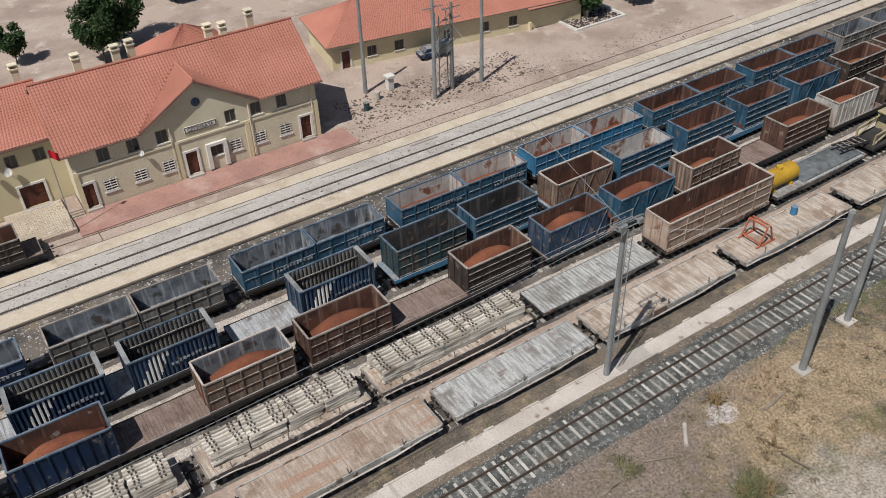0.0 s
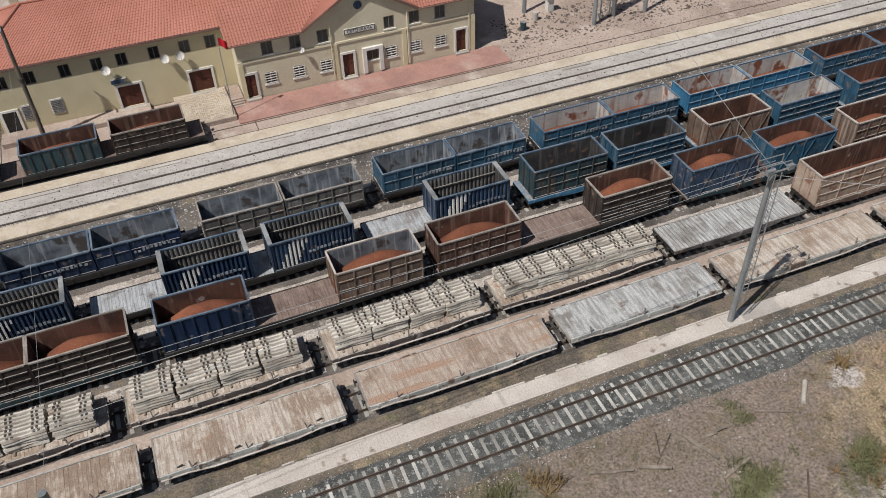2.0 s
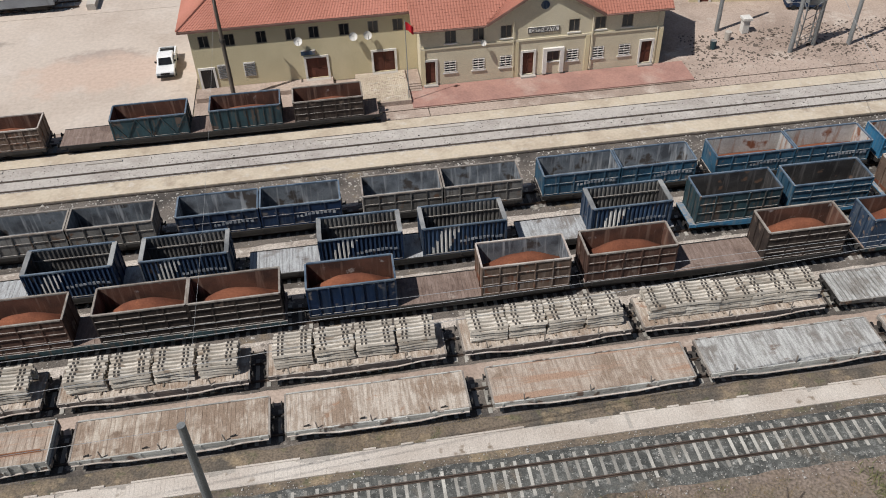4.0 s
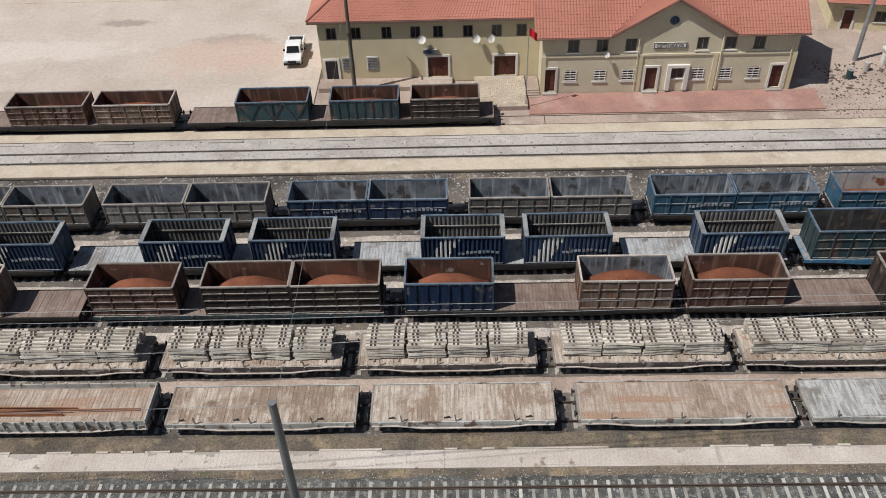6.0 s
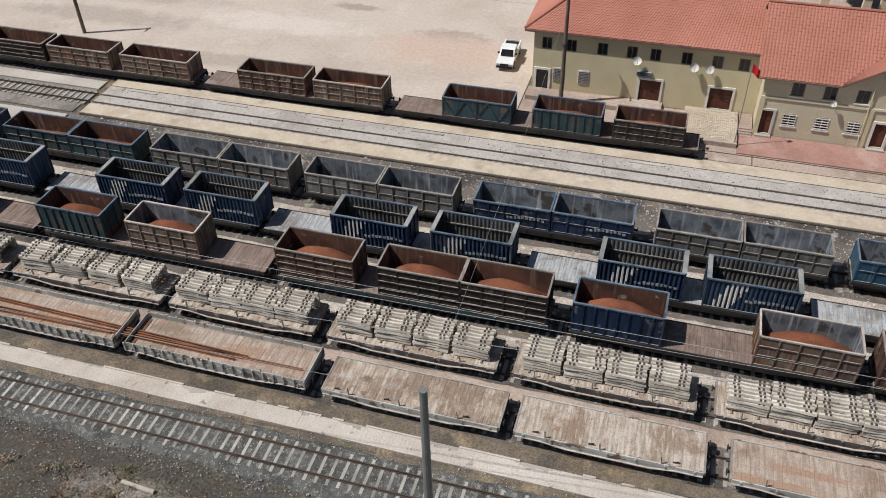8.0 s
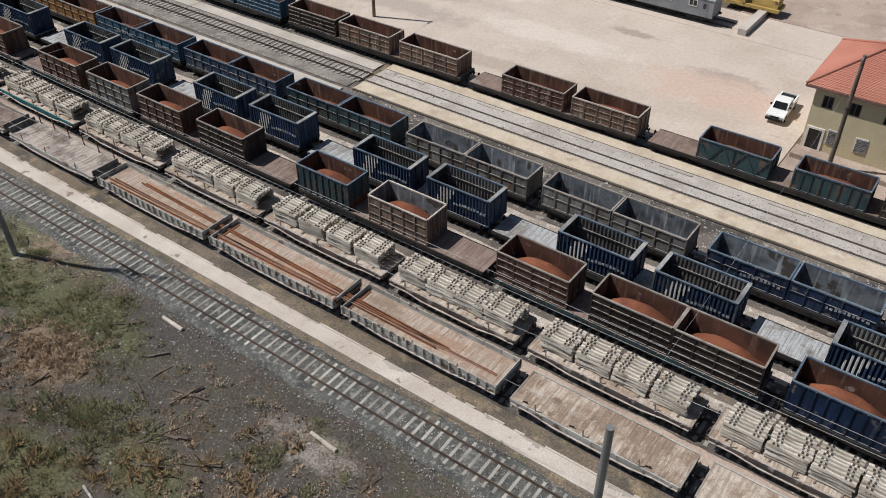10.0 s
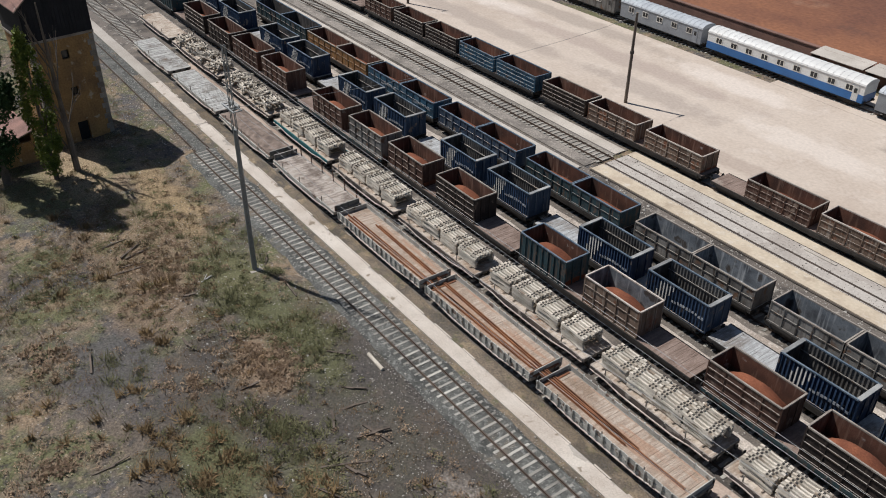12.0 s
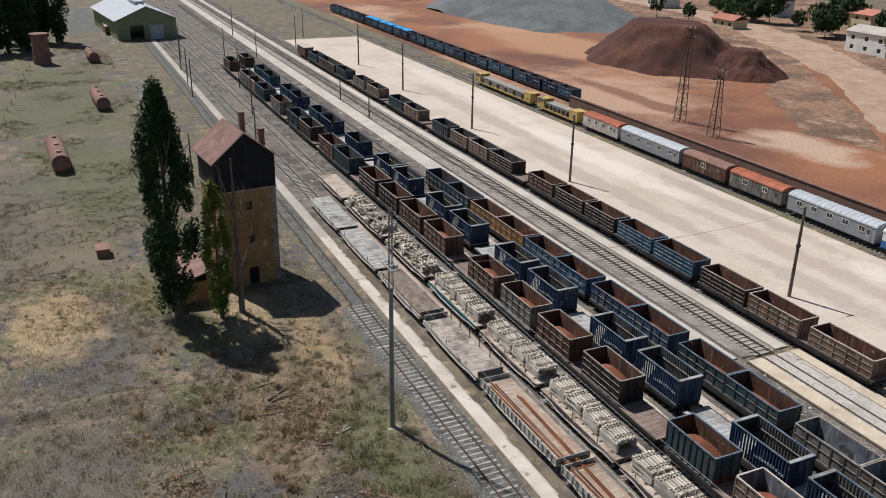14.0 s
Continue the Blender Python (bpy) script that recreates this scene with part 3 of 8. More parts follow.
def wagon(x0, x1, y, deck, label, sill="steel", planks=True, own=False, sides=None, width=2.9, top=1.2, belly=True, wheels=True):
    """A flat wagon: planked deck, side sills, underframe, bogies, buffers."""
    c, half, w = (x0 + x1) / 2, (x1 - x0) / 2 - 0.35, width / 2
    t = thing("flat_wagon", pose(c, y, 0), label, "wagon", "flat wagons in the sidings")
    bm = bmesh.new()
    if own:
        n, proto = int(2 * half / 0.25), None
        d = 2 * half / n
        for i in range(n):
            m = pose(-half + (i + 0.5) * d, random.uniform(-0.02, 0.02), random.uniform(-0.012, 0.012), random.uniform(-0.2, 0.2), 0, random.uniform(-0.15, 0.15))
            if proto is None:
                pb = boxes((-d / 2 + 0.004, d / 2 - 0.004, -w + 0.12, w - 0.12, top - 0.07, top))
                proto = part("plank", pb, deck, t)
                proto.matrix_basis = m
            else:
                shared("plank", proto, t, m)
        box(bm, -half, half, -w + 0.1, w - 0.1, top - 0.12, top - 0.075)
    elif planks:
        gap = 0.03 if deck == "deck_white" else 0.006
        n = int(2 * half / (0.32 if deck == "deck_white" else 0.24))
        for i in range(n):
            a = -half + i * 2 * half / n
            h = random.uniform(-0.012, 0.012)
            box(bm, a + gap, a + 2 * half / n - gap, -w + 0.1 + random.uniform(0, 0.03), w - 0.1, top - 0.08, top + h)
    else:
        box(bm, -half, half, -w + 0.1, w - 0.1, top - 0.08, top)
    tagged(part("deck", bm, deck, t), kind="stuff" if planks and not own else "")
    for s in (-1, 1):
        bm = bmesh.new()
        ys = sorted((s * (w - 0.09), s * w))
        box(bm, -half, half, *ys, top - 0.28, top + 0.02)
        if belly:
            lo = [(-half + 1.6, top - 0.28), (-half * 0.45, top - 0.52), (half * 0.45, top - 0.52), (half - 1.6, top - 0.28)]
            va = [bm.verts.new((x, ys[0] + 0.02, z)) for x, z in lo]
            vb = [bm.verts.new((x, ys[1] - 0.02, z)) for x, z in lo]
            for i in range(4):
                bm.faces.new((va[i], va[(i + 1) % 4], vb[(i + 1) % 4], vb[i]))
            bm.faces.new(va)
            bm.faces.new(vb)
        for i in range(7):
            xx = -half + 0.5 + i * (2 * half - 1) / 6
            box(bm, xx - 0.05, xx + 0.05, *sorted((s * w + s * 0.003, s * (w + 0.06))), top - 0.24, top - 0.02)
        part("side_sill", bm, sill, t)
        if sill in ("palegrey", "turquoise", "brownsill") and s < 0:
            bm = bmesh.new()
            edge = [(-half, top - 0.28)] + lo + [(half, top - 0.28)]
            for (xa, za), (xb, zb) in zip(edge, edge[1:]):
                bar(bm, (xa, ys[0] - 0.03, za - 0.02), (xb, ys[0] - 0.03, zb - 0.02), 0.1, 0.05)
            part("sill_flange", bm, "rim_white", t)
            for k in range(3):
                xx = half * (-0.72 + 0.66 * k + random.uniform(-0.06, 0.06))
                bm = bmesh.new()
                bar(bm, (xx, -w + 0.05, top), (xx + random.uniform(-0.12, 0.05), -w + 0.07, top + 0.62), 0.07)
                part("stake", bm, "rim_pale", t)
        if sill in ("palegrey", "turquoise", "brownsill"):
            part("end_sill", boxes((*sorted((s * (half + 0.004), s * (half + 0.12))), -w + 0.06, w - 0.06, top - 0.3, top + 0.01)), "rim_pale", t)
    bm = boxes((-half + 0.05, half - 0.05, -0.5, 0.5, 0.72, top - 0.09), (-half, -half + 0.16, -w + 0.1, w - 0.1, 0.82, top - 0.09), (half - 0.16, half, -w + 0.1, w - 0.1, 0.82, top - 0.09))
    part("underframe", bm, "steel", t)
    for s in (-1, 1):
        bx = s * (half - 1.9)
        bm = bmesh.new()
        for ys in (-1.02, 1.02):
            prism_pts = ((bx - 1.35, 0.45), (bx - 0.5, 0.38), (bx + 0.5, 0.38), (bx + 1.35, 0.45), (bx + 1.35, 0.66), (bx + 0.5, 0.8), (bx - 0.5, 0.8), (bx - 1.35, 0.66))
            a = [bm.verts.new((x, ys - 0.06, z)) for x, z in prism_pts]
            b = [bm.verts.new((x, ys + 0.06, z)) for x, z in prism_pts]
            for i in range(8):
                bm.faces.new((a[i], a[(i + 1) % 8], b[(i + 1) % 8], b[i]))
            bm.faces.new(a)
            bm.faces.new(b)
        box(bm, bx - 0.25, bx + 0.25, -1.0, 1.0, 0.5, 0.72)
        if not wheels:
            for dx in (-0.9, 0.9):
                for q in (-0.75, 0.75):
                    tube(bm, (bx + dx, q - 0.06, 0.52), (bx + dx, q + 0.06, 0.52), 0.46, n=10)
        bog = part("bogie", bm, "steel", t)
        for dx in (-0.9, 0.9) if wheels else ():
            wheelset(bog, bx + dx)
        for ys in (-0.88, 0.88):
            bm = bmesh.new()
            tube(bm, (s * half, ys, 1.02), (s * (half + 0.26), ys, 1.02), 0.09, n=8)
            tube(bm, (s * (half + 0.26), ys, 1.02), (s * (half + 0.31), ys, 1.02), 0.22, n=12)
            part("buffer", bm, "steel", t)
        bm = bmesh.new()
        bar(bm, (s * half, 0, 0.98), (s * (half + 0.34), 0, 0.9), 0.12)
        part("coupling", bm, "steel", t)
    if sides:
        h, m = sides
        for s in (-1, 1):
            n = max(3, round(2 * half / 1.55))
            for i in range(n):
                a, b = -half + i * 2 * half / n, -half + (i + 1) * 2 * half / n
                part("drop_side", boxes((a + 0.04, b - 0.04, *sorted((s * (w - 0.07), s * (w - 0.02))), top + 0.004, top + h)), m, t)
            post = part("stanchion", boxes((-0.05, 0.05, *sorted((s * (w + 0.004), s * (w + 0.09))), top - 0.3, top + h + 0.03)), m, t)
            post.matrix_basis = pose(-half, 0, 0)
            for i in range(1, 2 * n + 1):
                shared("stanchion", post, t, pose(-half + i * half / n, 0, 0))
            bm = boxes(tuple(sorted((s * (half - 0.06), s * half))) + (-w + 0.1, w - 0.1, top + 0.004, top + h))
            part("end_board", bm, m, t)
    return t


# ---- open boxes on the wagons ----
PROTO = {}
M["livery"] = mat("faded white livery", (0.80, 0.79, 0.75), (0.62, 0.61, 0.58), 0.8, scale=0.8)
# separate blue for the outermost rib faces
M["crest"] = mat("blue of outer rib faces", (0.045, 0.085, 0.165), (0.024, 0.05, 0.10), 0.8, scale=0.6)
M["corr_inner"] = mat("dusty corrugated lining", (0.215, 0.205, 0.19), (0.085, 0.08, 0.076), 0.8)
M["end_beam"] = mat("dusty pale beam", (0.33, 0.33, 0.32), (0.13, 0.135, 0.14), 0.8)
M["marking"] = mat("worn white marking", (0.42, 0.44, 0.46), (0.13, 0.16, 0.21), 0.7, scale=2.5, fine=30)


def markings(t, w, height, length, seed):
    """Worn white lettering too faint to read, as plain bars."""
    rm = random.Random(seed)
    bm = bmesh.new()
    x = -length * 0.06
    while x < length * 0.42:
        d, z = rm.uniform(0.14, 0.24), height * 0.38 + 0.1 * math.sin(x * 1.1)
        box(bm, x, x + d, -w - 0.062, -w - 0.05, z + rm.uniform(0, 0.06), z + rm.uniform(0.2, 0.3))
        x += d + rm.uniform(0.05, 0.14)
    tagged(part("marking", bm, "marking", t, "worn white unreadable lettering"), kind="stuff")


def open_box(length, style, paint, lining, height, far=False, width=2.68):
    """One open top box with its parts, origin at the middle of its floor; far ones have their ribs in one mesh."""
    t = thing("open_box", pose(0, 0, 0), "", "container")
    h, w, e = length / 2, width / 2, 0.07
    lin, joined = [(-h + e, h - e, -w + e, w - e, 0.05, 0.12)], []

    def rib(name, size):
        if far:
            joined.append(size)
        else:
            part(name, boxes(size), paint, t)

    rim = {"tan": "rim_white", "sand": "rim_white", "rust": "rim_pale", "dark": "rim_pale", "grey": "rim_pale", "white": "rim_white", "orange": "rim_pale", "sky": "sky"}.get(paint, "rim_blue")
    for s in (-1, 1):
        if style == "corr":
            bm = bmesh.new()
            n = round(length / 0.34)
            pts = []
            for i in range(n):
                a, p = -h + 0.12 + i * (length - 0.24) / n, (length - 0.24) / n
                pts += [(a, 0), (a + p * 0.35, 0), (a + p * 0.5, -0.1), (a + p * 0.85, -0.1)]
            pts.append((h - 0.12, 0))
            for off, nm, mm in ((0.0, "side_wall", paint), (-0.02, "inner_wall", "corr_inner")):
                lo = [bm.verts.new((x, s * (w - 0.03 + d + off), 0.12)) for x, d in pts]
                hi = lo
                for k in range(8):
                    lo, z = hi, 0.12 + (height - 0.22) * (k + 1) / 8
                    hi = [bm.verts.new((x, s * (w - 0.03 + d + off), z)) for x, d in pts]
                    for i in range(len(pts) - 1):
                        f = bm.faces.new((lo[i], lo[i + 1], hi[i + 1], hi[i]))
                        if off == 0 and i % 4 in (0, 3):
                            # a faded slanting livery band runs over the ribs; bare grooves mimic shade
                            u = (pts[i][0] + h) / length - 0.17 * (k + 0.5) / 8
                            f.material_index = 2 if s < 0 and 0.08 < u < 0.27 + 0.05 * (i % 3) / 3 else 1 if i % 4 == 0 else 0
                wall = part(nm, bm, mm, t)
                wall.data.materials.append(M["crest"])
                wall.data.materials.append(M["livery"])
                bm = bmesh.new()
            bm.free()
            part("inner_rail", boxes((-h + 0.1, h - 0.1, *sorted((s * (w - 0.22), s * (w - 0.155))), height * 0.62, height * 0.62 + 0.09)), "grey", t)
        else:
            part("side_wall", boxes((-h + 0.02, h - 0.02, *sorted((s * (w - e), s * (w - 0.03))), 0.02, height - 0.02)), paint, t)
            lin.append((-h + 0.08, h - 0.08, *sorted((s * (w - e - 0.025), s * (w - e - 0.004))), 0.13, height - 0.1))
        part("end_wall", boxes((*sorted((s * (h - e), s * (h - 0.03))), -w + e, w - e, 0.02, height - 0.02)), paint, t)
        lin.append((*sorted((s * (h - e - 0.025), s * (h - e - 0.004))), -w + e + 0.03, w - e - 0.03, 0.13, height - 0.1))
        for q in (-1, 1):
            part("corner_post", boxes((*sorted((s * (h - 0.1), s * (h + 0.01))), *sorted((q * (w - 0.1), q * (w + 0.01))), 0, height)), paint, t)
        part("top_rail", boxes((-h + 0.1, h - 0.1, *sorted((s * (w - 0.1), s * (w + 0.03))), height - 0.1, height + 0.01)), rim, t)
        part("end_rail", boxes((*sorted((s * (h - (0.3 if style == "corr" else 0.1)), s * (h + 0.03))), -w + 0.1, w - 0.1, height - 0.1, height + 0.008)), "end_beam" if style == "corr" else rim, t)
        part("bottom_rail", boxes((-h + 0.1, h - 0.1, *sorted((s * (w - 0.02), s * (w + 0.04))), 0.0, 0.12)), paint, t)
        o = (s * (w - 0.025), s * (w + 0.045))
        if style in ("ribs", "grid", "pair"):
            n = {"ribs": 6, "grid": 5, "pair": 5}[style]
            for i in range(1, n):
                x = -h + i * length / n
                rib("rib", (x - 0.045, x + 0.045, *sorted(o), 0.12, height - 0.1))
            for f in ((0.36, 0.68) if style != "pair" else (0.55,)):
                rib("side_rail", (-h + 0.1, h - 0.1, *sorted((s * (w - 0.025), s * (w + 0.03))), f * height - 0.04, f * height + 0.04))
        if style == "rails":
            for f in (0.25, 0.5, 0.75):
                rib("side_rail", (-h + 0.1, h - 0.1, *sorted(o), f * height - 0.05, f * height + 0.05))
            for i in range(1, 4):
                x = -h + i * length / 4
                rib("rib", (x - 0.04, x + 0.04, *sorted((s * (w - 0.025), s * (w + 0.03))), 0.12, height - 0.1))
        if style == "panel":
            for i in range(1, 8):
                x = -h + i * length / 8
                rib("rib", (x - 0.05, x + 0.05, *sorted(o), 0.12, height - 0.1))
        if style == "diag":
            for i in range(6):
                a, b = -h + 0.1 + i * (length - 0.2) / 6, -h + 0.1 + (i + 1) * (length - 0.2) / 6
                bm = bmesh.new()
                z0, z1 = (0.15, height - 0.15) if i % 2 else (height - 0.15, 0.15)
                bar(bm, (a, s * w, z0), (b, s * w, z1), 0.08)
                part("brace", bm, paint, t)
            rib("rib", (-0.05, 0.05, *sorted(o), 0.12, height - 0.1))
        for y in (-0.5, 0.5) if style != "pair" else ():
            rib("end_rib", (*sorted((s * (h - 0.025), s * (h + 0.045))), y - 0.05, y + 0.05, 0.12, height - 0.1))
    if far and joined:
        tagged(part("ribbing", boxes(*joined), paint, t), kind="stuff")
    part("lining", boxes(*lin), lining, t)
    if style == "corr" or (style == "pair" and paint in ("blue", "navy")):
        markings(t, w - 0.02 if style == "corr" else w, height, length, 3)
    return t


def place_box(x0, x1, y, style, paint, lining, height, label, group, z=1.21):
    key = (round((x1 - x0) * 2.5) / 2.5, style, paint, lining, height, x1 < -107)
    m = pose((x0 + x1) / 2, y, z, 0, 0, random.uniform(-0.4, 0.4))
    if key in PROTO:
        o = copy_thing(PROTO[key], m)
    else:
        o = PROTO[key] = open_box(*key)
        o.matrix_basis = m
    o.scale.x = (x1 - x0) / key[0]
    return tagged(o, label, "container", group)


LOADS = []


def ore_load(length, width, level, seed):
    """A heap with its foot against the walls."""
    bm = bmesh.new()
    nx, ny = 30, 14
    rows = []
    for i in range(nx + 1):
        row = []
        for j in range(ny + 1):
            u, v = i / nx * 2 - 1, j / ny * 2 - 1
            f = max(0.0, 1 - (abs(u) ** 2.2) * 0.9) * max(0.0, 1 - 0.75 * v * v)
            z = level * (0.16 + 0.84 * f ** 1.0) + 0.09 * noise.noise((u * 2.5 + seed * 7, v * 1.5, seed)) + 0.03 * noise.noise((u * 11, v * 6, seed))
            row.append(bm.verts.new((u * length / 2, v * width / 2, max(z, 0.02))))
        rows.append(row)
    base = {}
    for i in range(nx):
        for j in range(ny):
            bm.faces.new((rows[i][j], rows[i + 1][j], rows[i + 1][j + 1], rows[i][j + 1])).smooth = True
    rim = [rows[i][0] for i in range(nx + 1)] + [rows[nx][j] for j in range(1, ny + 1)] + [rows[i][ny] for i in range(nx - 1, -1, -1)] + [rows[0][j] for j in range(ny - 1, 0, -1)]
    low = [bm.verts.new((v.co.x, v.co.y, 0)) for v in rim]
    for i in range(len(rim)):
        k = (i + 1) % len(rim)
        bm.faces.new((rim[i], low[i], low[k], rim[k]))
    bm.faces.new(low[::-1])
    return bm


def place_load(x0, x1, y, height, full, z=1.21):
    L, k = x1 - x0, random.randrange(3)
    key = ("load", round((x1 - x0) * 2) / 2, k, full, height)
    m = pose((x0 + x1) / 2, y, z + 0.125)
    if key in PROTO:
        o = copy_thing(PROTO[key], m)
    else:
        o = PROTO[key] = part("ore_load", ore_load(key[1] - 0.24, 2.42, height * full, k + 1.3), "ore")
        o.matrix_basis = m
    tagged(o, "heap of crushed red iron ore filling an open box" if full > 0.5 else "thin remains of red ore in an open box", "ore", "ore loads in the boxes")


COL = {"navy": "dark blue", "blue": "worn blue", "sky": "bright blue", "teal": "dull teal", "bluegrey": "faded blue", "grey": "weathered grey", "tan": "dusty tan", "rust": "rusty brown", "dark": "dark rusted", "white": "dirty white", "orange": "ochre"}
KIND = {"corr": "corrugated steel half-height container", "ribs": "ribbed steel open box", "grid": "ribbed steel open box", "pair": "low steel open box", "rails": "steel open box with side rails", "panel": "steel open box with panelled sides", "diag": "steel open box with diagonal braces"}


def row(y, height, group, items):
    for x0, x1, style, paint, load in items:
        lining = "inner_dark" if style == "corr" else ("inner_white" if x0 > 28 and (load == 0.22 or load == 0.2 or load == 0 and style != "pair") else "inner" if paint == "tan" and load > 0.7 else "inner_rust" if load > 0 else "inner" if load == 0 else "inner_dark")
        what = "holding red ore" if load > 0 else "standing empty"
        place_box(x0, x1, y, style, paint, lining, height, f"{COL[paint]} {KIND[style]} {what}", group)
        if load > 0:
            place_load(x0, x1, y, height, load)


row(16.2, 2.6, "boxes in the third siding", [
    (-3.9, 2.2, "panel", "navy", 0.78), (8.1, 14.4, "grid", "tan", 0.8), (15.6, 22.1, "grid", "rust", 0.84), (28.8, 34.9, "rails", "dark", 0.86),
    (36.7, 42.9, "diag", "bluegrey", 0.86), (44.3, 50.6, "diag", "blue", 0.84), (52.7, 58.9, "grid", "tan", 0.6), (65.3, 71.7, "rails", "rust", 0.7), (73.0, 79.2, "panel", "white", 0.7), (81, 87.2, "rails", "dark", 0.8), (88.5, 94.7, "diag", "blue", 0.7),
    (-11.75, -5.6, "rails", "dark", 0.78), (-17.9, -11.8, "rails", "dark", 0.78), (-25.8, -19.7, "rails", "rust", 0.76), (-38.3, -32.3, "grid", "tan", 0.74), (-46.3, -40.5, "panel", "teal", 0.74),
    (-59.0, -52.9, "rails", "dark", 0.72), (-67.6, -61.3, "grid", "rust", 0.66), (-75.6, -69.0, "grid", "grey", 0.6), (-84.0, -77.3, "grid", "rust", 0.66), (-97.6, -90.7, "grid", "rust", 0.6), (-106.6, -99.0, "ribs", "rust", 0.5),
    (-115.0, -107.6, "ribs", "dark", 0.5), (-124.0, -116.5, "rails", "dark", 0.5), (-137.3, -129.2, "panel", "teal", -1), (-146.5, -138.3, "grid", "rust", 0.4), (-160, -152, "ribs", "dark", -1), (-169, -161, "panel", "teal", -1), (-183, -175, "grid", "grey", 0.4), (-197, -189, "panel", "teal", -1), (-206, -198, "ribs", "tan", -1), (-215, -207, "ribs", "grey", -1), (-236, -228, "ribs", "rust", -1)])
row(21.05, 2.6, "boxes in the fourth siding", [
    (-36.0, -29.7, "corr", "bluegrey", -1), (-23.4, -17.2, "corr", "navy", -1), (-15.4, -9.2, "corr", "bluegrey", -1), (-2.9, 3.2, "corr", "navy", -1), (4.6, 10.9, "corr", "bluegrey", -1), (17.3, 23.5, "corr", "bluegrey", -1),
    (-44.1, -37.8, "corr", "navy", -1), (-57.1, -50.8, "corr", "bluegrey", -1), (-65.0, -58.9, "corr", "bluegrey", -1), (-78.2, -71.5, "corr", "bluegrey", -1), (-86.4, -79.9, "corr", "bluegrey", -1), (-100, -93.2, "corr", "navy", -1), (-108.2, -101.4, "corr", "bluegrey", -1),
    (-122.2, -115, "corr", "navy", -1), (-130.5, -123, "corr", "navy", -1), (-146, -138.5, "panel", "navy", -1), (-162, -154.5, "panel", "navy", -1), (-170, -163, "panel", "blue", -1), (-186, -178.5, "panel", "navy", -1), (-194, -187, "panel", "blue", -1), (-212, -204, "panel", "blue", -1), (-221, -213.5, "panel", "teal", -1), (-240, -232, "panel", "dark", -1),
    (25.6, 32.1, "grid", "teal", -1), (33.0, 39.4, "rails", "blue", -1), (41.6, 47.9, "diag", "tan", 0.4), (48.9, 55.4, "rails", "blue", 0), (57.3, 63.8, "rails", "blue", 0.5), (65.5, 71.8, "rails", "blue", 0.5), (73.4, 79.8, "diag", "blue", 0.5), (81.5, 87.8, "grid", "dark", 0.6), (89, 95.3, "grid", "rust", 0.6)])
pairs = [(-28.0, -21.6, -15.2, "grey", 0), (-13.5, -7.25, -1.0, "navy", 0), (0.7, 7.0, 13.3, "grey", 0), (15.0, 21.3, 27.6, "blue", 0), (29.3, 36.0, 42.6, "blue", 0.22), (43.6, 50.3, 57.0, "sky", 0.2), (58.4, 65.2, 71.9, "blue", 0.3), (73.4, 80.1, 86.8, "blue", 0.3), (88.3, 95, 101.7, "grey", 0),
         (-42.5, -36.0, -29.5, "grey", 0), (-57.6, -50.9, -44.3, "teal", 0.2), (-73.0, -66.2, -59.2, "bluegrey", 0.2), (-88.4, -81.2, -74.1, "blue", 0.2), (-104.5, -96.7, -88.9, "orange", 0.2), (-121, -113, -105.2, "teal", -1)]
row(26.5, 1.95, "low boxes in the fifth siding", [it for a, b, c, p, ld in pairs for it in ((a, b - 0.06, "pair", p, ld), (b + 0.06, c, "pair", p, ld))])
row(41.25, 2.05, "boxes on the train beside the apron", [
    (-4.4, 1.9, "grid", "dark", 0.6), (-11.8, -5.5, "panel", "teal", 0.6), (-20.4, -13.8, "diag", "teal", 0.55), (-33.5, -26.4, "grid", "tan", 0.6), (-41.6, -34.4, "grid", "rust", 0.55), (-55.0, -47.2, "grid", "tan", 0.5), (-63.8, -56.4, "grid", "tan", 0.5), (-71.8, -64.4, "rails", "dark", 0.5),
    (-80.8, -73.2, "rails", "blue", 0.5), (-88.8, -81.4, "rails", "blue", 0.5), (-97.0, -89.6, "rails", "dark", 0.45), (-105.2, -97.6, "rails", "dark", 0.45), (-113.4, -106, "grid", "rust", 0.4), (-127.2, -119, "rails", "dark", -1), (-135.4, -128, "grid", "tan", -1), (-143.5, -136.2, "ribs", "tan", -1), (-152, -144.8, "panel", "teal", -1),
    (-167.5, -159.5, "ribs", "tan", -1), (-176.5, -168.5, "panel", "teal", -1), (-191, -183, "ribs", "tan", -1), (-201, -193, "ribs", "grey", -1), (-215, -207, "panel", "teal", -1), (-231, -216.5, "ribs", "dark", -1), (-241, -232.5, "panel", "teal", -1)])

brown = "long flat wagon with a brown plank deck carrying open boxes"
for a, b in [(-4.3, 14.8), (15.2, 35.3), (36.3, 51.2), (52.2, 72.2), (72.6, 95), (-26.2, -5.1), (-46.6, -26.6), (-68.1, -47.0), (-88.4, -68.6), (-109, -88.9), (-129, -109.4), (-149, -129.4), (-170, -149.4), (-191, -170.4), (-216, -191.4), (-240, -216.4)]:
    wagon(a, b, 16.2, "deck_brown", brown, sill="teal" if a in (-26.2, 36.3, -88.4) else "steel", wheels=a > -60)
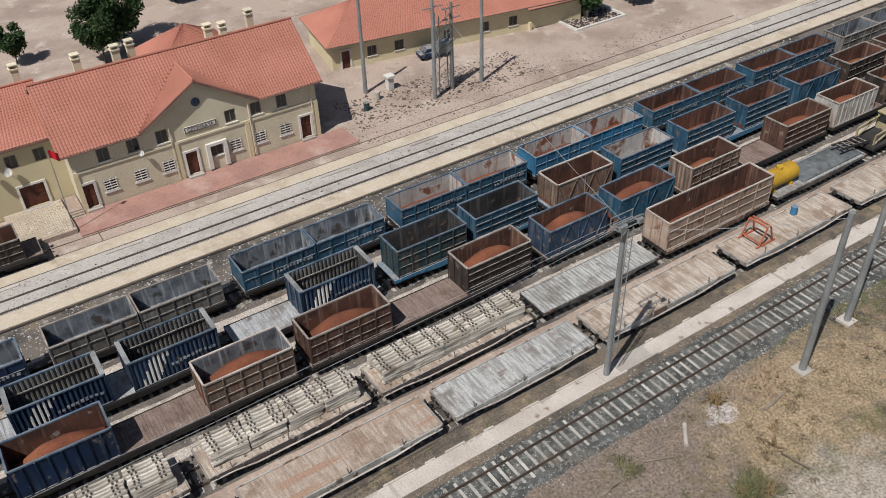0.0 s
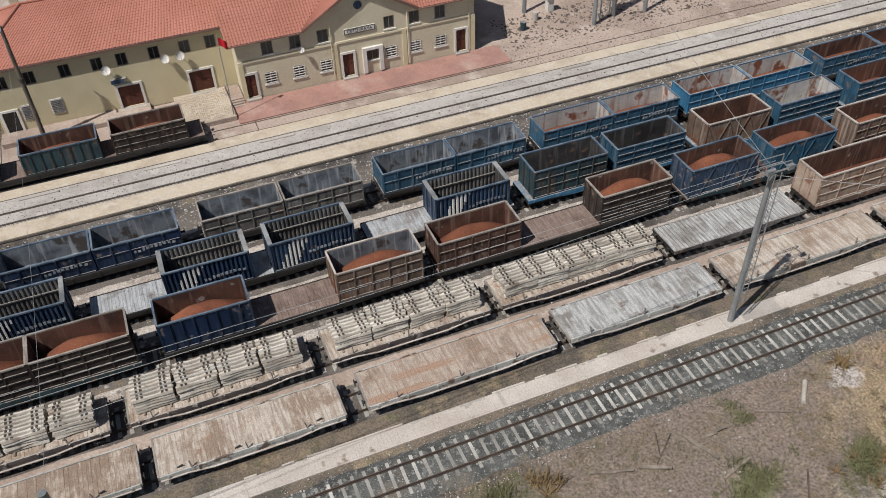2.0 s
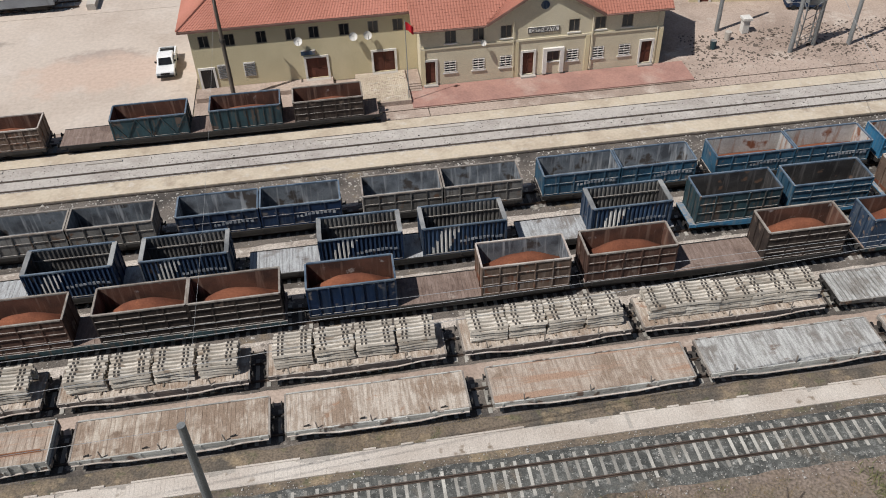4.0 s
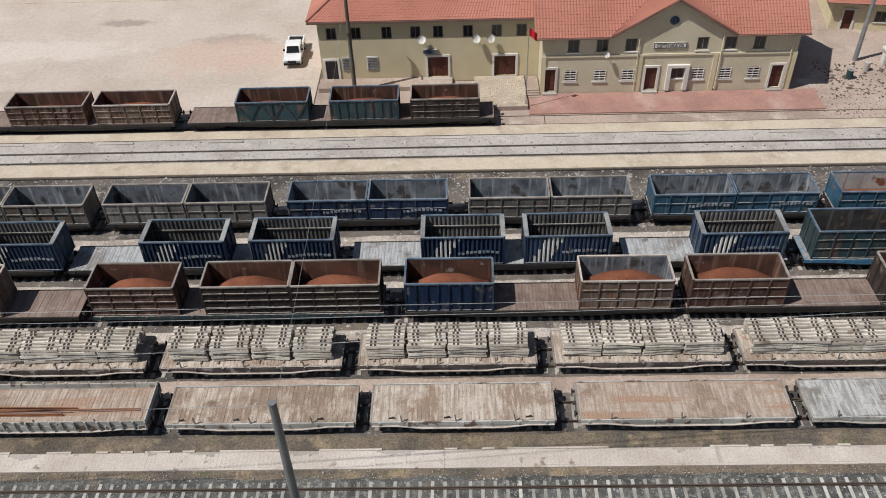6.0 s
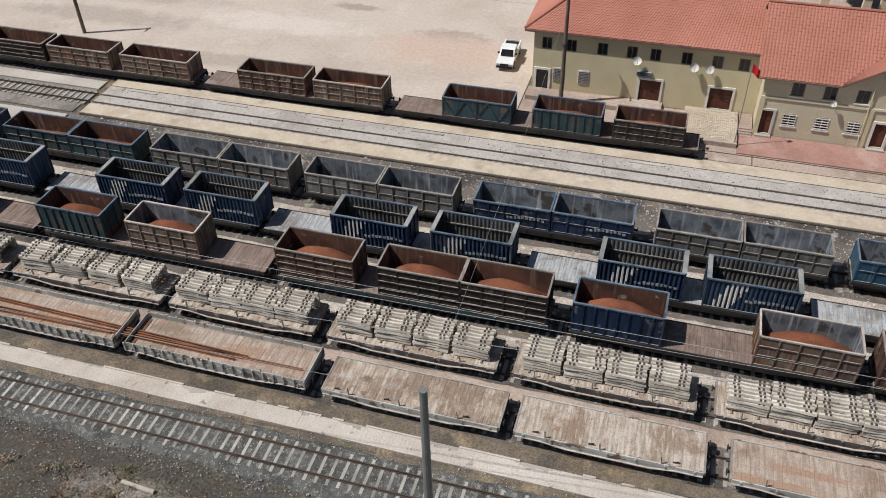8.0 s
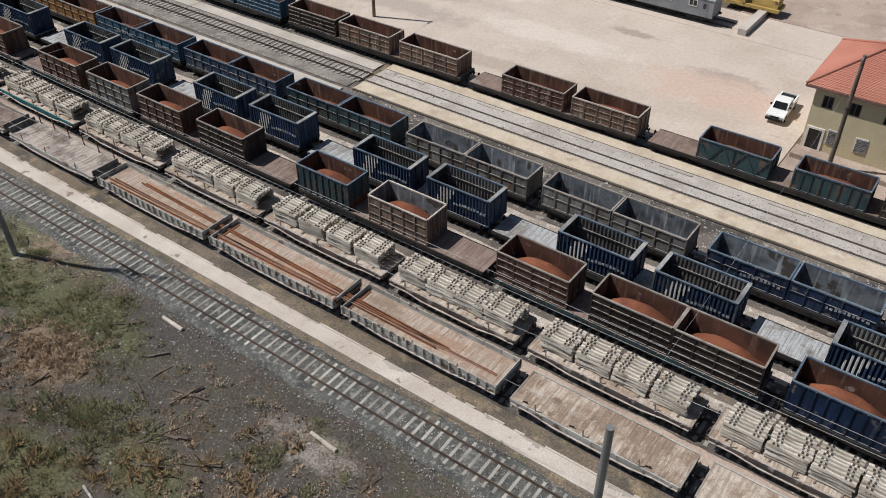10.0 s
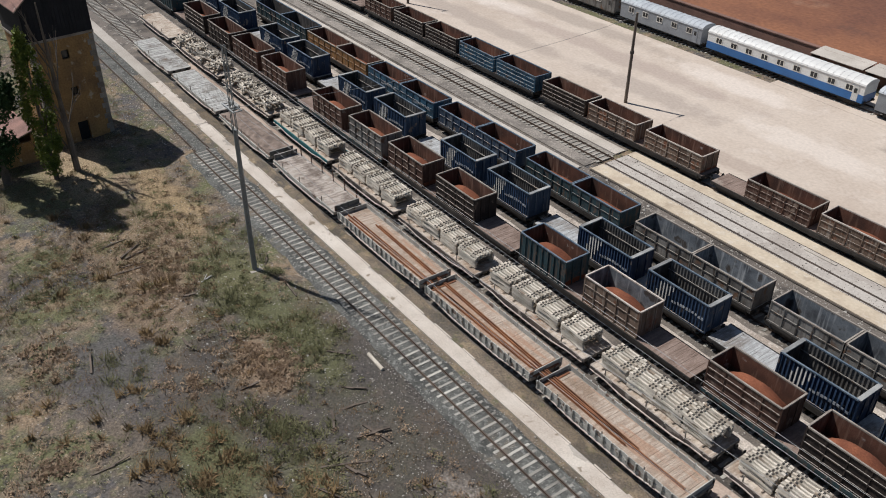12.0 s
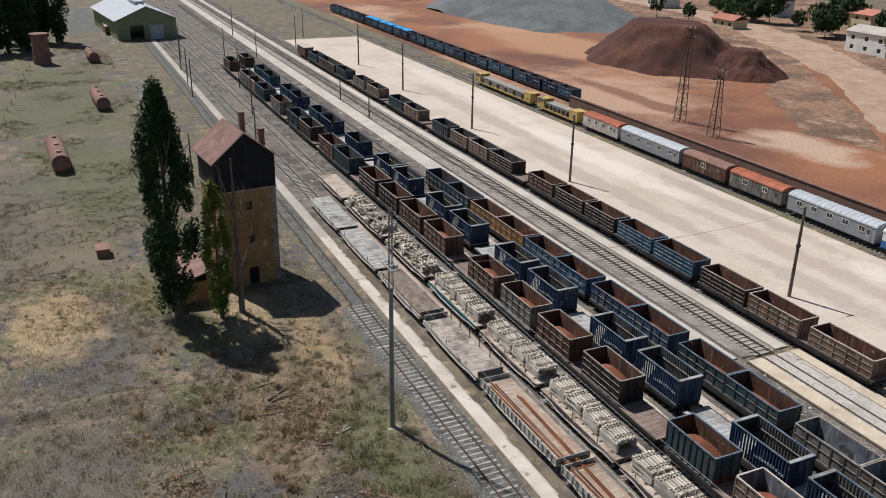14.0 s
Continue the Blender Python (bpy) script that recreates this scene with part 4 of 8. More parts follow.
for a, b in [(-29.7, -8.9), (-8.5, 11.3), (11.7, 24.3), (-50.2, -30.1), (-70.9, -50.6), (-92.3, -71.3), (-114, -92.7), (-135.5, -114.4), (-156, -136), (-177, -156.4), (-200, -177.4), (-224, -200.4), (-245, -224.4)]:
    wagon(a, b, 21.05, "deck_grey", "long flat wagon with a grey metal deck carrying containers", wheels=False)
for a, b in [(24.8, 40.2), (41, 56), (56.5, 72.4), (73, 88.5), (88.8, 96)]:
    wagon(a, b, 21.05, "sky", "flat wagon with a bright blue frame carrying open boxes", sill="sky", planks=False)
for a, b, c, p, ld in pairs:
    wagon(a - 0.4, c + 0.4, 26.5, "dark", "short flat wagon under a pair of low boxes", planks=False, wheels=False)
for a, b in [(-25.5, 3.6), (-46, -26), (-72.4, -46.5), (-90, -73), (-114, -89.4), (-135.8, -114.4), (-156, -136.2), (-180, -156.4), (-204, -180.4), (-243, -204.4)]:
    wagon(a, b, 41.25, "deck_brown", brown)


# ---- first siding: empty flats ----
for a, b, d, lab in [(-18.7, -6.4, "deck_dirty", "flat wagon with a dusty worn plank deck"), (-6.0, 5.9, "deck_tan", "flat wagon with a pale dusty plank deck"), (6.8, 20.4, "deck_rusty", "flat wagon with a rust streaked plank deck"), (33.8, 48.1, "deck_tan", "flat wagon with broken pale deck boards"), (48.7, 62.8, "deck_tan", "flat wagon with a pale plank deck under red frames"), (63.4, 76.5, "deck_tan", "flat wagon with dusty deck boards"), (77, 90, "deck_tan", "flat wagon with dusty deck boards"),
                     (20.8, 33.4, "deck_white", "flat wagon with a bleached grey plank deck"), (-75.7, -62.1, "deck_worn", "flat wagon with a worn brownish deck and low end boards"), (-89.8, -76.1, "deck_brown", "flat wagon covered with a layer of gravel"), (-105, -90.2, "deck_white", "flat wagon with a bleached grey plank deck"), (-119.8, -105.5, "deck_white", "flat wagon with a pale plain deck")]:
    wagon(a, b, 6.85, d, lab, sill="palegrey", width=3.1, own=-20 < a < 62)
for a, b in [(-33.2, -19.2), (-47.3, -33.4), (-61.8, -47.5)]:
    wagon(a, b, 6.85, "deck_rusty", "pale grey low-sided wagon with a rusty deck carrying rails", sill="palegrey", sides=(0.42, "palegrey"), width=3.1)
# ---- second siding ----
for a, b in [(-32.5, -20.7), (-20.2, -7.7), (-7.1, 5.1), (5.7, 17.7), (18.0, 31.5), (-45.9, -32.7), (-58.5, -46.1), (-71.2, -58.8), (-99.6, -85.6), (-117, -100.2), (-130.5, -117.6)]:
    wagon(a, b, 11.4, "deck_tan", "grey flat wagon with a dusty deck carrying concrete sleepers", sill="brownsill", width=3.0)
wagon(-84.9, -71.6, 11.4, "deck_tan", "turquoise painted flat wagon carrying concrete sleepers", sill="turquoise", width=3.0)
wagon(31.9, 44.3, 11.4, "deck_white", "flat wagon with a bleached white plank deck", sill="grey", width=3.0)
wagon(58.2, 71.5, 11.4, "deck_grey", "flat wagon strewn with grey gravel", sill="grey", width=3.0)

# sleeper stacks
bm = bmesh.new()
secs = [(-1.25, 0.125, 0.18), (-0.95, 0.14, 0.21), (-0.55, 0.135, 0.2), (-0.3, 0.105, 0.155), (0.3, 0.105, 0.155), (0.55, 0.135, 0.2), (0.95, 0.14, 0.21), (1.25, 0.125, 0.18)]
rings = []
for x, w, h in secs:
    rings.append([bm.verts.new(p) for p in ((x, -w, 0), (x, w, 0), (x, w * 0.62, h), (x, -w * 0.62, h))])
for a, b in zip(rings, rings[1:]):
    for i in range(4):
        bm.faces.new((a[i], a[(i + 1) % 4], b[(i + 1) % 4], b[i]))
bm.faces.new(rings[0])
bm.faces.new(rings[-1])
whole = len(bm.faces)
for x in (-0.75, 0.75):
    for d in (-0.13, 0.13):
        box(bm, x + d - 0.06, x + d + 0.06, -0.08, 0.08, 0.19, 0.26)
for f in list(bm.faces)[whole:]:
    f.material_index = 1
SLEEPER = part("sleeper", bm, "sleeper")
SLEEPER.data.materials.append(M["clip"])


def stack(x, y, z, layers, seed, mess=0.0):
    rnd = random.Random(seed)
    t = thing("sleeper_stack", pose(x, y, z, 0, 0, rnd.uniform(-1.5, 1.5)), "stack of pale old concrete sleepers with dark fastenings", "sleepers", "sleeper stacks on the wagons")
    for k in range(layers):
        n = 7 if k < layers - 1 else rnd.choice((6, 7, 7))
        for i in range(n):
            if k < layers - 1 and 0 < i < n - 1:
                if k < layers - 2:
                    continue
            m = pose(rnd.uniform(-0.07, 0.07) * (1 + 3 * mess), -1.08 + 2.16 * (i + 0.5) / 7 + (0.1 if n == 6 else 0) + rnd.uniform(-0.03, 0.03), k * 0.235 + rnd.uniform(0, 0.02) + mess * rnd.uniform(0, 0.15), rnd.uniform(-2, 2), 0, rnd.uniform(-2.2, 2.2) + mess * rnd.uniform(-35, 35))
            shared("sleeper", SLEEPER, t, m)
    for b in (-0.8, 0.8):
        part("batten", boxes((b - 0.05, b + 0.05, -1.3, 1.3, -0.09, -0.005)), "wood", t)


sd = 0
for a, b in [(-32.5, -20.7), (-20.2, -7.7), (-7.1, 5.1), (5.7, 17.7), (18.0, 31.5), (-45.9, -32.7), (-58.5, -46.1), (-71.2, -58.8), (-84.9, -71.6)]:
    n = 4 if b - a < 13 else 5 if a == 18.0 else 4
    for i in range(n):
        sd += 1
        stack(a + 0.75 + (b - a - 1.5) * (i + 0.5) / n, 11.52, 1.31, 5, sd)
for a, b in [(-99.6, -85.6), (-117, -100.2)]:
    for i in range(4):
        sd += 1
        stack(a + 0.75 + (b - a - 1.5) * (i + 0.5) / 4, 11.35, 1.31, 4, sd, 1.0)
bpy.data.objects.remove(SLEEPER)


# ---- more materials ----
M["cream_wall"] = mat("cream render", (0.66, 0.575, 0.38), (0.59, 0.51, 0.33), 0.9, scale=0.5, bump=0.08)
M["stucco"] = mat("beige stucco", (0.70, 0.63, 0.47), (0.62, 0.55, 0.40), 0.9, scale=0.5, bump=0.08)
M["white_trim"] = mat("white painted trim", (0.74, 0.71, 0.66), (0.62, 0.59, 0.54), 0.8)
M["tile"] = mat("red roof tile", (0.44, 0.185, 0.135), (0.37, 0.15, 0.105), 0.85, scale=0.25, bump=0.05)
M["old_tile"] = mat("weathered roof tile", (0.31, 0.185, 0.155), (0.19, 0.12, 0.105), 0.9, spots=(0.42, 0.36, 0.33), spot_at=0.64)
M["door"] = mat("brown door paint", (0.13, 0.045, 0.03), (0.08, 0.03, 0.022), 0.6)
M["pane"] = mat("dark window glass", (0.03, 0.032, 0.035), rough=0.12, bump=0, vary=0)
M["quoin"] = mat("grey beige dressed stone", (0.36, 0.32, 0.27), (0.22, 0.19, 0.16), 0.95, scale=0.6, bump=0.4)
M["stone"] = mat("ochre stone masonry", (0.48, 0.285, 0.115), (0.27, 0.165, 0.085), 0.95, scale=0.4, fine=5, bump=0.5, spots=(0.5, 0.42, 0.3), spot_at=0.62)
M["slate"] = mat("black weathered boarding", (0.032, 0.032, 0.036), (0.02, 0.02, 0.023), 0.85)
M["brick"] = mat("dull red brick", (0.26, 0.15, 0.12), (0.18, 0.11, 0.09), 0.95)
M["coach_white"] = mat("coach white", (0.70, 0.70, 0.68), (0.6, 0.59, 0.57), 0.5, spots=(0.3, 0.2, 0.13), spot_at=0.7)
M["coach_blue"] = mat("coach blue", (0.03, 0.14, 0.37), (0.025, 0.11, 0.29), 0.45)
M["coach_grey"] = mat("coach grey", (0.30, 0.32, 0.34), (0.24, 0.25, 0.27), 0.6, spots=(0.2, 0.15, 0.12), spot_at=0.68)
M["coach_roof"] = mat("coach roof grey", (0.44, 0.47, 0.50), (0.36, 0.38, 0.41), 0.6)
M["car_white"] = mat("white car paint", (0.75, 0.75, 0.74), (0.68, 0.68, 0.67), 0.3, bump=0)
M["rubber"] = mat("black rubber", (0.025, 0.025, 0.025), rough=0.9)
M["leaf_dark"] = mat("poplar leaf", (0.045, 0.085, 0.026), (0.024, 0.05, 0.016), 0.6, scale=1.5, bump=0)
M["leaf_light"] = mat("yellow green leaf", (0.20, 0.23, 0.035), (0.10, 0.14, 0.025), 0.6, scale=1.5, bump=0)
M["bark"] = mat("grey bark", (0.19, 0.155, 0.125), (0.11, 0.09, 0.075), 0.95)
M["machine_yellow"] = mat("faded machine yellow", (0.52, 0.37, 0.12), (0.36, 0.25, 0.09), 0.6, spots=(0.12, 0.1, 0.08), spot_at=0.58)
M["railrust"] = mat("orange rusted rail", (0.27, 0.115, 0.055), (0.14, 0.065, 0.04), 0.85)
M["ochreweed"] = mat("ochre dead bush", (0.25, 0.17, 0.085), (0.14, 0.095, 0.05), 0.95, scale=0.5, bump=0)
M["tanweed"] = mat("pinkish dead leaves", (0.40, 0.29, 0.195), (0.25, 0.175, 0.12), 0.95, scale=0.5, bump=0)
M["drygrass"] = mat("straw dry weeds", (0.27, 0.205, 0.125), (0.18, 0.135, 0.08), 0.95, scale=0.25, bump=0)
M["weed"] = mat("dusty green weeds", (0.185, 0.178, 0.092), (0.115, 0.115, 0.055), 0.95, scale=0.25, bump=0)
M["brownweed"] = mat("dead brown weeds", (0.20, 0.13, 0.07), (0.12, 0.078, 0.045), 0.95, scale=0.25, bump=0)
M["old_wood"] = mat("rotten dark timber", (0.15, 0.12, 0.098), (0.075, 0.06, 0.05), 0.95, stretch=(3, 3, 3))
M["pebble"] = mat("pale stones", (0.50, 0.47, 0.43), (0.32, 0.30, 0.27), 0.95, scale=0.6)
M["gravel"] = ground_mat("grey gravel heap", [(0.12, 0.128, 0.13), (0.08, 0.085, 0.087)], [(0, 0, 0), (0.08, 0.45, 0.6)], fine=2)
M["heap"] = ground_mat("dark red ore heap", [(0.066, 0.019, 0.011), (0.045, 0.0135, 0.009), (0.10, 0.036, 0.021)], [(0, 0, 0), (0.1, 0.45, 0.6), (0.05, 0.56, 0.7)], fine=1.5)
M["flag_red"] = mat("red cloth", (0.55, 0.02, 0.03), (0.48, 0.015, 0.025), 0.8, bump=0)
M["wire"] = mat("grey wire", (0.36, 0.36, 0.36), rough=0.6, bump=0)
M["cyan"] = mat("bright blue tarpaulin", (0.02, 0.30, 0.62), (0.015, 0.22, 0.5), 0.5)


# ---- buildings ----
def wall_open(bm, x0, x1, y0, y1, z0, z1, holes):
    """A wall along x with rectangular openings through it."""
    xs = sorted({x0, x1, *(h[0] for h in holes), *(h[1] for h in holes)})
    zs = sorted({z0, z1, *(h[2] for h in holes), *(h[3] for h in holes)})
    for a, b in zip(xs, xs[1:]):
        for c, d in zip(zs, zs[1:]):
            if not any(h[0] <= a and b <= h[1] and h[2] <= c and d <= h[3] for h in holes):
                box(bm, a, b, y0, y1, c, d)


def tiles(p00, p10, p01, p11, cols, courses, lift=0.032, skip=None):
    """Overlapping courses of rounded tiles on the slope from the eave p00-p10 to the ridge p01-p11."""
    p00, p10, p01, p11 = map(Vector, (p00, p10, p01, p11))
    nrm = (p10 - p00 + p11 - p01).cross(p01 - p00 + p11 - p10).normalized()
    if nrm.z < 0:
        nrm = -nrm
    bm = bmesh.new()
    at = lambda u, v: p00.lerp(p10, u).lerp(p01.lerp(p11, u), v)
    for i in range(courses):
        v0, v1 = i / courses, (i + 1.12) / courses
        lo, hi = [], []
        for j in range(cols):
            for f, h in ((0.0, 0.0), (0.25, 1.0), (0.6, 1.0), (0.85, 0.0)):
                u = (j + f) / cols
                lo.append(bm.verts.new(at(u, v0) + nrm * lift * (1.0 + 0.9 * h)))
                hi.append(bm.verts.new(at(u, min(v1, 1.0)) + nrm * lift * (0.2 + 0.9 * h)))
        lo.append(bm.verts.new(at(1, v0) + nrm * lift))
        hi.append(bm.verts.new(at(1, min(v1, 1.0)) + nrm * lift * 0.2))
        drop = [bm.verts.new(v.co - nrm * lift * 0.9) for v in lo]
        for k in range(len(lo) - 1):
            if skip and skip((lo[k].co + hi[k + 1].co) / 2):
                continue
            bm.faces.new((lo[k], lo[k + 1], hi[k + 1], hi[k]))
            bm.faces.new((drop[k], drop[k + 1], lo[k + 1], lo[k]))
    return bm


def roof_slab(pts, thick=0.12):
    bm = bmesh.new()
    a = [bm.verts.new(p) for p in pts]
    b = [bm.verts.new(Vector(p) - Vector((0, 0, thick))) for p in pts]
    k = len(pts)
    bm.faces.new(a)
    bm.faces.new(b[::-1])
    for i in range(k):
        bm.faces.new((a[i], a[(i + 1) % k], b[(i + 1) % k], b[i]))
    return bm


def window(parent, x, z, w, h, y, frame=0.08, grille=False, sill=True):
    """A window set in an opening of the wall whose face is at y (towards -y)."""
    bm = boxes((x - w / 2, x - w / 2 + frame, y + 0.06, y + 0.14, z, z + h), (x + w / 2 - frame, x + w / 2, y + 0.06, y + 0.14, z, z + h), (x - w / 2 + frame, x + w / 2 - frame, y + 0.06, y + 0.14, z, z + frame), (x - w / 2 + frame, x + w / 2 - frame, y + 0.06, y + 0.14, z + h - frame, z + h), (x - 0.03, x + 0.03, y + 0.07, y + 0.13, z + frame, z + h - frame))
    win = part("window", bm, "wood" if not grille else "white_trim", parent)
    for s in (-1, 1):
        part("pane", boxes((*sorted((x + s * 0.03, x + s * (w / 2 - frame))), y + 0.10, y + 0.12, z + frame, z + h - frame)), "pane", win)
    if sill:
        part("sill", boxes((x - w / 2 - 0.12, x + w / 2 + 0.12, y - 0.1, y + 0.02, z - 0.12, z - 0.004)), "white_trim", win)
    if grille:
        bm = bmesh.new()
        for i in range(5):
            zz = z + 0.1 + i * (h - 0.2) / 4
            box(bm, x - w / 2, x + w / 2, y - 0.07, y - 0.03, zz - 0.035, zz + 0.035)
        for i in (-1, 0, 1):
            box(bm, x + i * w / 2.3 - 0.02, x + i * w / 2.3 + 0.02, y - 0.03, y - 0.005, z, z + h)
        part("grille", bm, "white_trim", win)


def door(parent, x, z, w, h, y, surround=0.22, leaf="door"):
    d = part("door", boxes((x - w / 2, x - 0.01, y + 0.12, y + 0.18, z, z + h), (x + 0.01, x + w / 2, y + 0.12, y + 0.18, z, z + h)), leaf, parent)
    for s in (-1, 1):
        bm = bmesh.new()
        for k in range(2):
            box(bm, *sorted((x + s * w * 0.1, x + s * w * 0.42)), y + 0.095, y + 0.118, z + 0.2 + k * h * 0.48, z + h * (0.45 + k * 0.48))
        part("door_panel", bm, leaf, d)
    bm = boxes((x - w / 2 - surround, x - w / 2 - 0.004, y - 0.09, y + 0.06, z, z + h + surround), (x + w / 2 + 0.004, x + w / 2 + surround, y - 0.09, y + 0.06, z, z + h + surround), (x - w / 2 - 0.004, x + w / 2 + 0.004, y - 0.09, y + 0.06, z + h + 0.004, z + h + surround))
    part("door_surround", bm, "white_trim", parent)
    part("step", boxes((x - w / 2 - 0.2, x + w / 2 + 0.2, y - 0.5, y - 0.1, z - 0.4, z - 0.01)), "concrete", parent)


def chimney(x, y, z0, h, parent, w=0.7, m="stucco"):
    bm = boxes((x - w / 2, x + w / 2, y - 0.3, y + 0.3, z0, z0 + h), (x - w / 2 - 0.08, x + w / 2 + 0.08, y - 0.38, y + 0.38, z0 + h + 0.002, z0 + h + 0.14), (x - w / 2, x - w / 2 + 0.12, y - 0.3, y + 0.3, z0 + h + 0.142, z0 + h + 0.4), (x + w / 2 - 0.12, x + w / 2, y - 0.3, y + 0.3, z0 + h + 0.142, z0 + h + 0.4), (x - w / 2 - 0.06, x + w / 2 + 0.06, y - 0.36, y + 0.36, z0 + h + 0.402, z0 + h + 0.5))
    part("chimney", bm, m, parent)


# station main block
F, ZB = 45.9, 0.3
stn = thing("station_building", pose(0, 0, 0), "two-storey beige station building with red tiled gable roof", "building")
up_x = [10.9, 13.6, 16.3, 23.0, 25.6, 28.3]
lo_x = [10.8, 13.6, 16.3, 23.0, 25.6, 28.3]
holes = [(x - 0.55, x + 0.55, 4.45, 5.75) for x in up_x] + [(x - 0.6, x + 0.6, 1.35, 2.6) for x in lo_x] + [(20.4, 21.7, 1.5, 2.7)] + [(8.35, 9.35, ZB, 2.7), (18.0, 19.1, ZB, 2.75), (30.0, 31.1, ZB, 2.75)]
bm = bmesh.new()
wall_open(bm, 8.0, 32.0, F, F + 0.35, 0.0, 6.4, holes)
box(bm, 8.0, 8.35, F + 0.351, 56, 0.0, 6.4)
box(bm, 31.65, 32.0, F + 0.351, 56, 0.0, 6.4)
box(bm, 8.351, 31.649, 55.65, 56, 0.0, 6.4)
a = [bm.verts.new((x, F, z)) for x, z in ((14.9, 6.401), (25.3, 6.401), (20.1, 9.42))]
b = [bm.verts.new((x, F + 0.35, z)) for x, z in ((14.9, 6.401), (25.3, 6.401), (20.1, 9.42))]
bm.faces.new(a)
bm.faces.new(b[::-1])
for i in range(3):
    bm.faces.new((a[i], a[(i + 1) % 3], b[(i + 1) % 3], b[i]))
for x in (8.0, 31.65):
    a = [bm.verts.new((x, y, z)) for y, z in ((F, 6.401), (56, 6.401), (51, 10.45))]
    b = [bm.verts.new((x + 0.35, y, z)) for y, z in ((F, 6.401), (56, 6.401), (51, 10.45))]
    bm.faces.new(a)
    bm.faces.new(b[::-1])
    for i in range(3):
        bm.faces.new((a[i], a[(i + 1) % 3], b[(i + 1) % 3], b[i]))
part("wall", bm, "stucco", stn)
part("inner_floor", boxes((8.36, 31.64, F + 0.36, 55.64, 3.6, 3.8)), "stucco", stn)
part("string_course", boxes((7.95, 32.05, F - 0.09, F - 0.002, 3.95, 4.15)), "stucco", stn)
for x in (8.15, 17.35, 24.45, 31.85):
    part("pilaster", boxes((x - 0.22, x + 0.22, F - 0.1, F - 0.003, 0.0, 3.94)), "cream_wall", stn)
for x in up_x:
    window(stn, x, 4.45, 1.1, 1.3, F)
for x in lo_x:
    window(stn, x, 1.35, 1.2, 1.25, F, grille=True)
window(stn, 21.05, 1.5, 1.3, 1.2, F)
for x, w in ((8.85, 1.0), (18.55, 1.1), (30.55, 1.1)):
    door(stn, x, ZB, w, 2.4, F)
part("ticket_surround", boxes((20.0, 20.39, F - 0.28, F - 0.004, ZB, 3.0), (21.71, 22.1, F - 0.28, F - 0.004, ZB, 3.0), (20.391, 21.709, F - 0.28, F - 0.004, 2.71, 3.0)), "white_trim", stn)
rz, ry = 10.7, 51.2
part("roof_deck", roof_slab([(7.2, 45.5, 6.14), (14.3, 45.5, 6.14), (20.1, 50.0, 9.74), (25.9, 45.5, 6.14), (32.7, 45.5, 6.14), (32.7, ry, rz), (7.2, ry, rz)]), "wood", stn)
part("roof_deck", roof_slab([(7.2, ry, rz), (32.7, ry, rz), (32.7, 57.0, 6.4), (7.2, 57.0, 6.4)]), "wood", stn)
tagged(part("roof_tiles", tiles((7.2, 45.45, 6.16), (32.7, 45.45, 6.16), (7.2, ry, rz + 0.02), (32.7, ry, rz + 0.02), 88, 22, skip=lambda p: abs(p.x - 20.1) < 5.8 * (50.05 - p.y) / 4.55), "tile", stn), kind="stuff")
tagged(part("roof_tiles", tiles((7.2, 57.0, 6.42), (32.7, 57.0, 6.42), (7.2, ry, rz + 0.02), (32.7, ry, rz + 0.02), 88, 22), "tile", stn), kind="stuff")
ap, bk = (20.1, 45.42, 9.76), (20.1, 50.05, 9.8)
for fx in (14.3, 25.9):
    tagged(part("gable_tiles", tiles((fx, 45.42, 6.24), (fx, 45.5, 6.28), ap, bk, 22, 22), "tile", stn), kind="stuff")
    bm = bmesh.new()
    bar(bm, (fx, 45.46, 6.1), (20.1, 45.46, 9.63), 0.12, 0.24)
    part("verge_board", bm, "brick", stn)
bm = bmesh.new()
tube(bm, (7.2, ry, rz + 0.08), (32.7, ry, rz + 0.08), 0.14, n=8)
part("ridge_tiles", bm, "tile", stn)
bm = bmesh.new()
tube(bm, (20.1, 45.42, 9.84), (20.1, 50.0, 9.88), 0.13, n=8)
part("ridge_tiles", bm, "tile", stn)
for xa, xb in ((7.2, 14.2), (26, 32.7)):
    part("gutter", boxes((xa, xb, 45.32, 45.44, 6.02, 6.14)), "brick", stn)
for x in (17.0, 24.8, 31.4):
    bm = bmesh.new()
    tube(bm, (x, F - 0.14, 0.3), (x, F - 0.14, 6.2), 0.05, n=6)
    part("downpipe", bm, "stucco", stn)
bm = bmesh.new()
tube(bm, (20.0, F - 0.08, 7.5), (20.0, F - 0.005, 7.5), 0.42, n=20)
part("emblem", bm, "bluegrey", stn)
for x, y in ((12, 52.6), (15.5, 52.4), (17, 52.8), (24.3, 51.9), (25.6, 51.4), (29, 53)):
    chimney(x, y, 9.2, 2.3, stn)
# rear wing under a hipped roof
part("wing_wall", boxes((20.0, 28.2, 56.004, 63.5, 0.0, 6.2)), "stucco", stn)
apex = (24.2, 59.6, 9.5)
wing = [(19.4, 55.6, 6.3), (28.8, 55.6, 6.3), (28.8, 64.1, 6.3), (19.4, 64.1, 6.3)]
for a, b in zip(wing, wing[1:] + wing[:1]):
    part("wing_roof", roof_slab([a, b, apex]), "wood", stn)
    tagged(part("wing_tiles", tiles((*a[:2], a[2] + 0.03), (*b[:2], b[2] + 0.03), (apex[0] + 0.01, apex[1], apex[2] + 0.03), (apex[0] - 0.01, apex[1], apex[2] + 0.03), 30, 16), "tile", stn), kind="stuff")
sign = thing("station_sign", pose(0, 0, 0), "white station name board with black border and lettering", "sign")
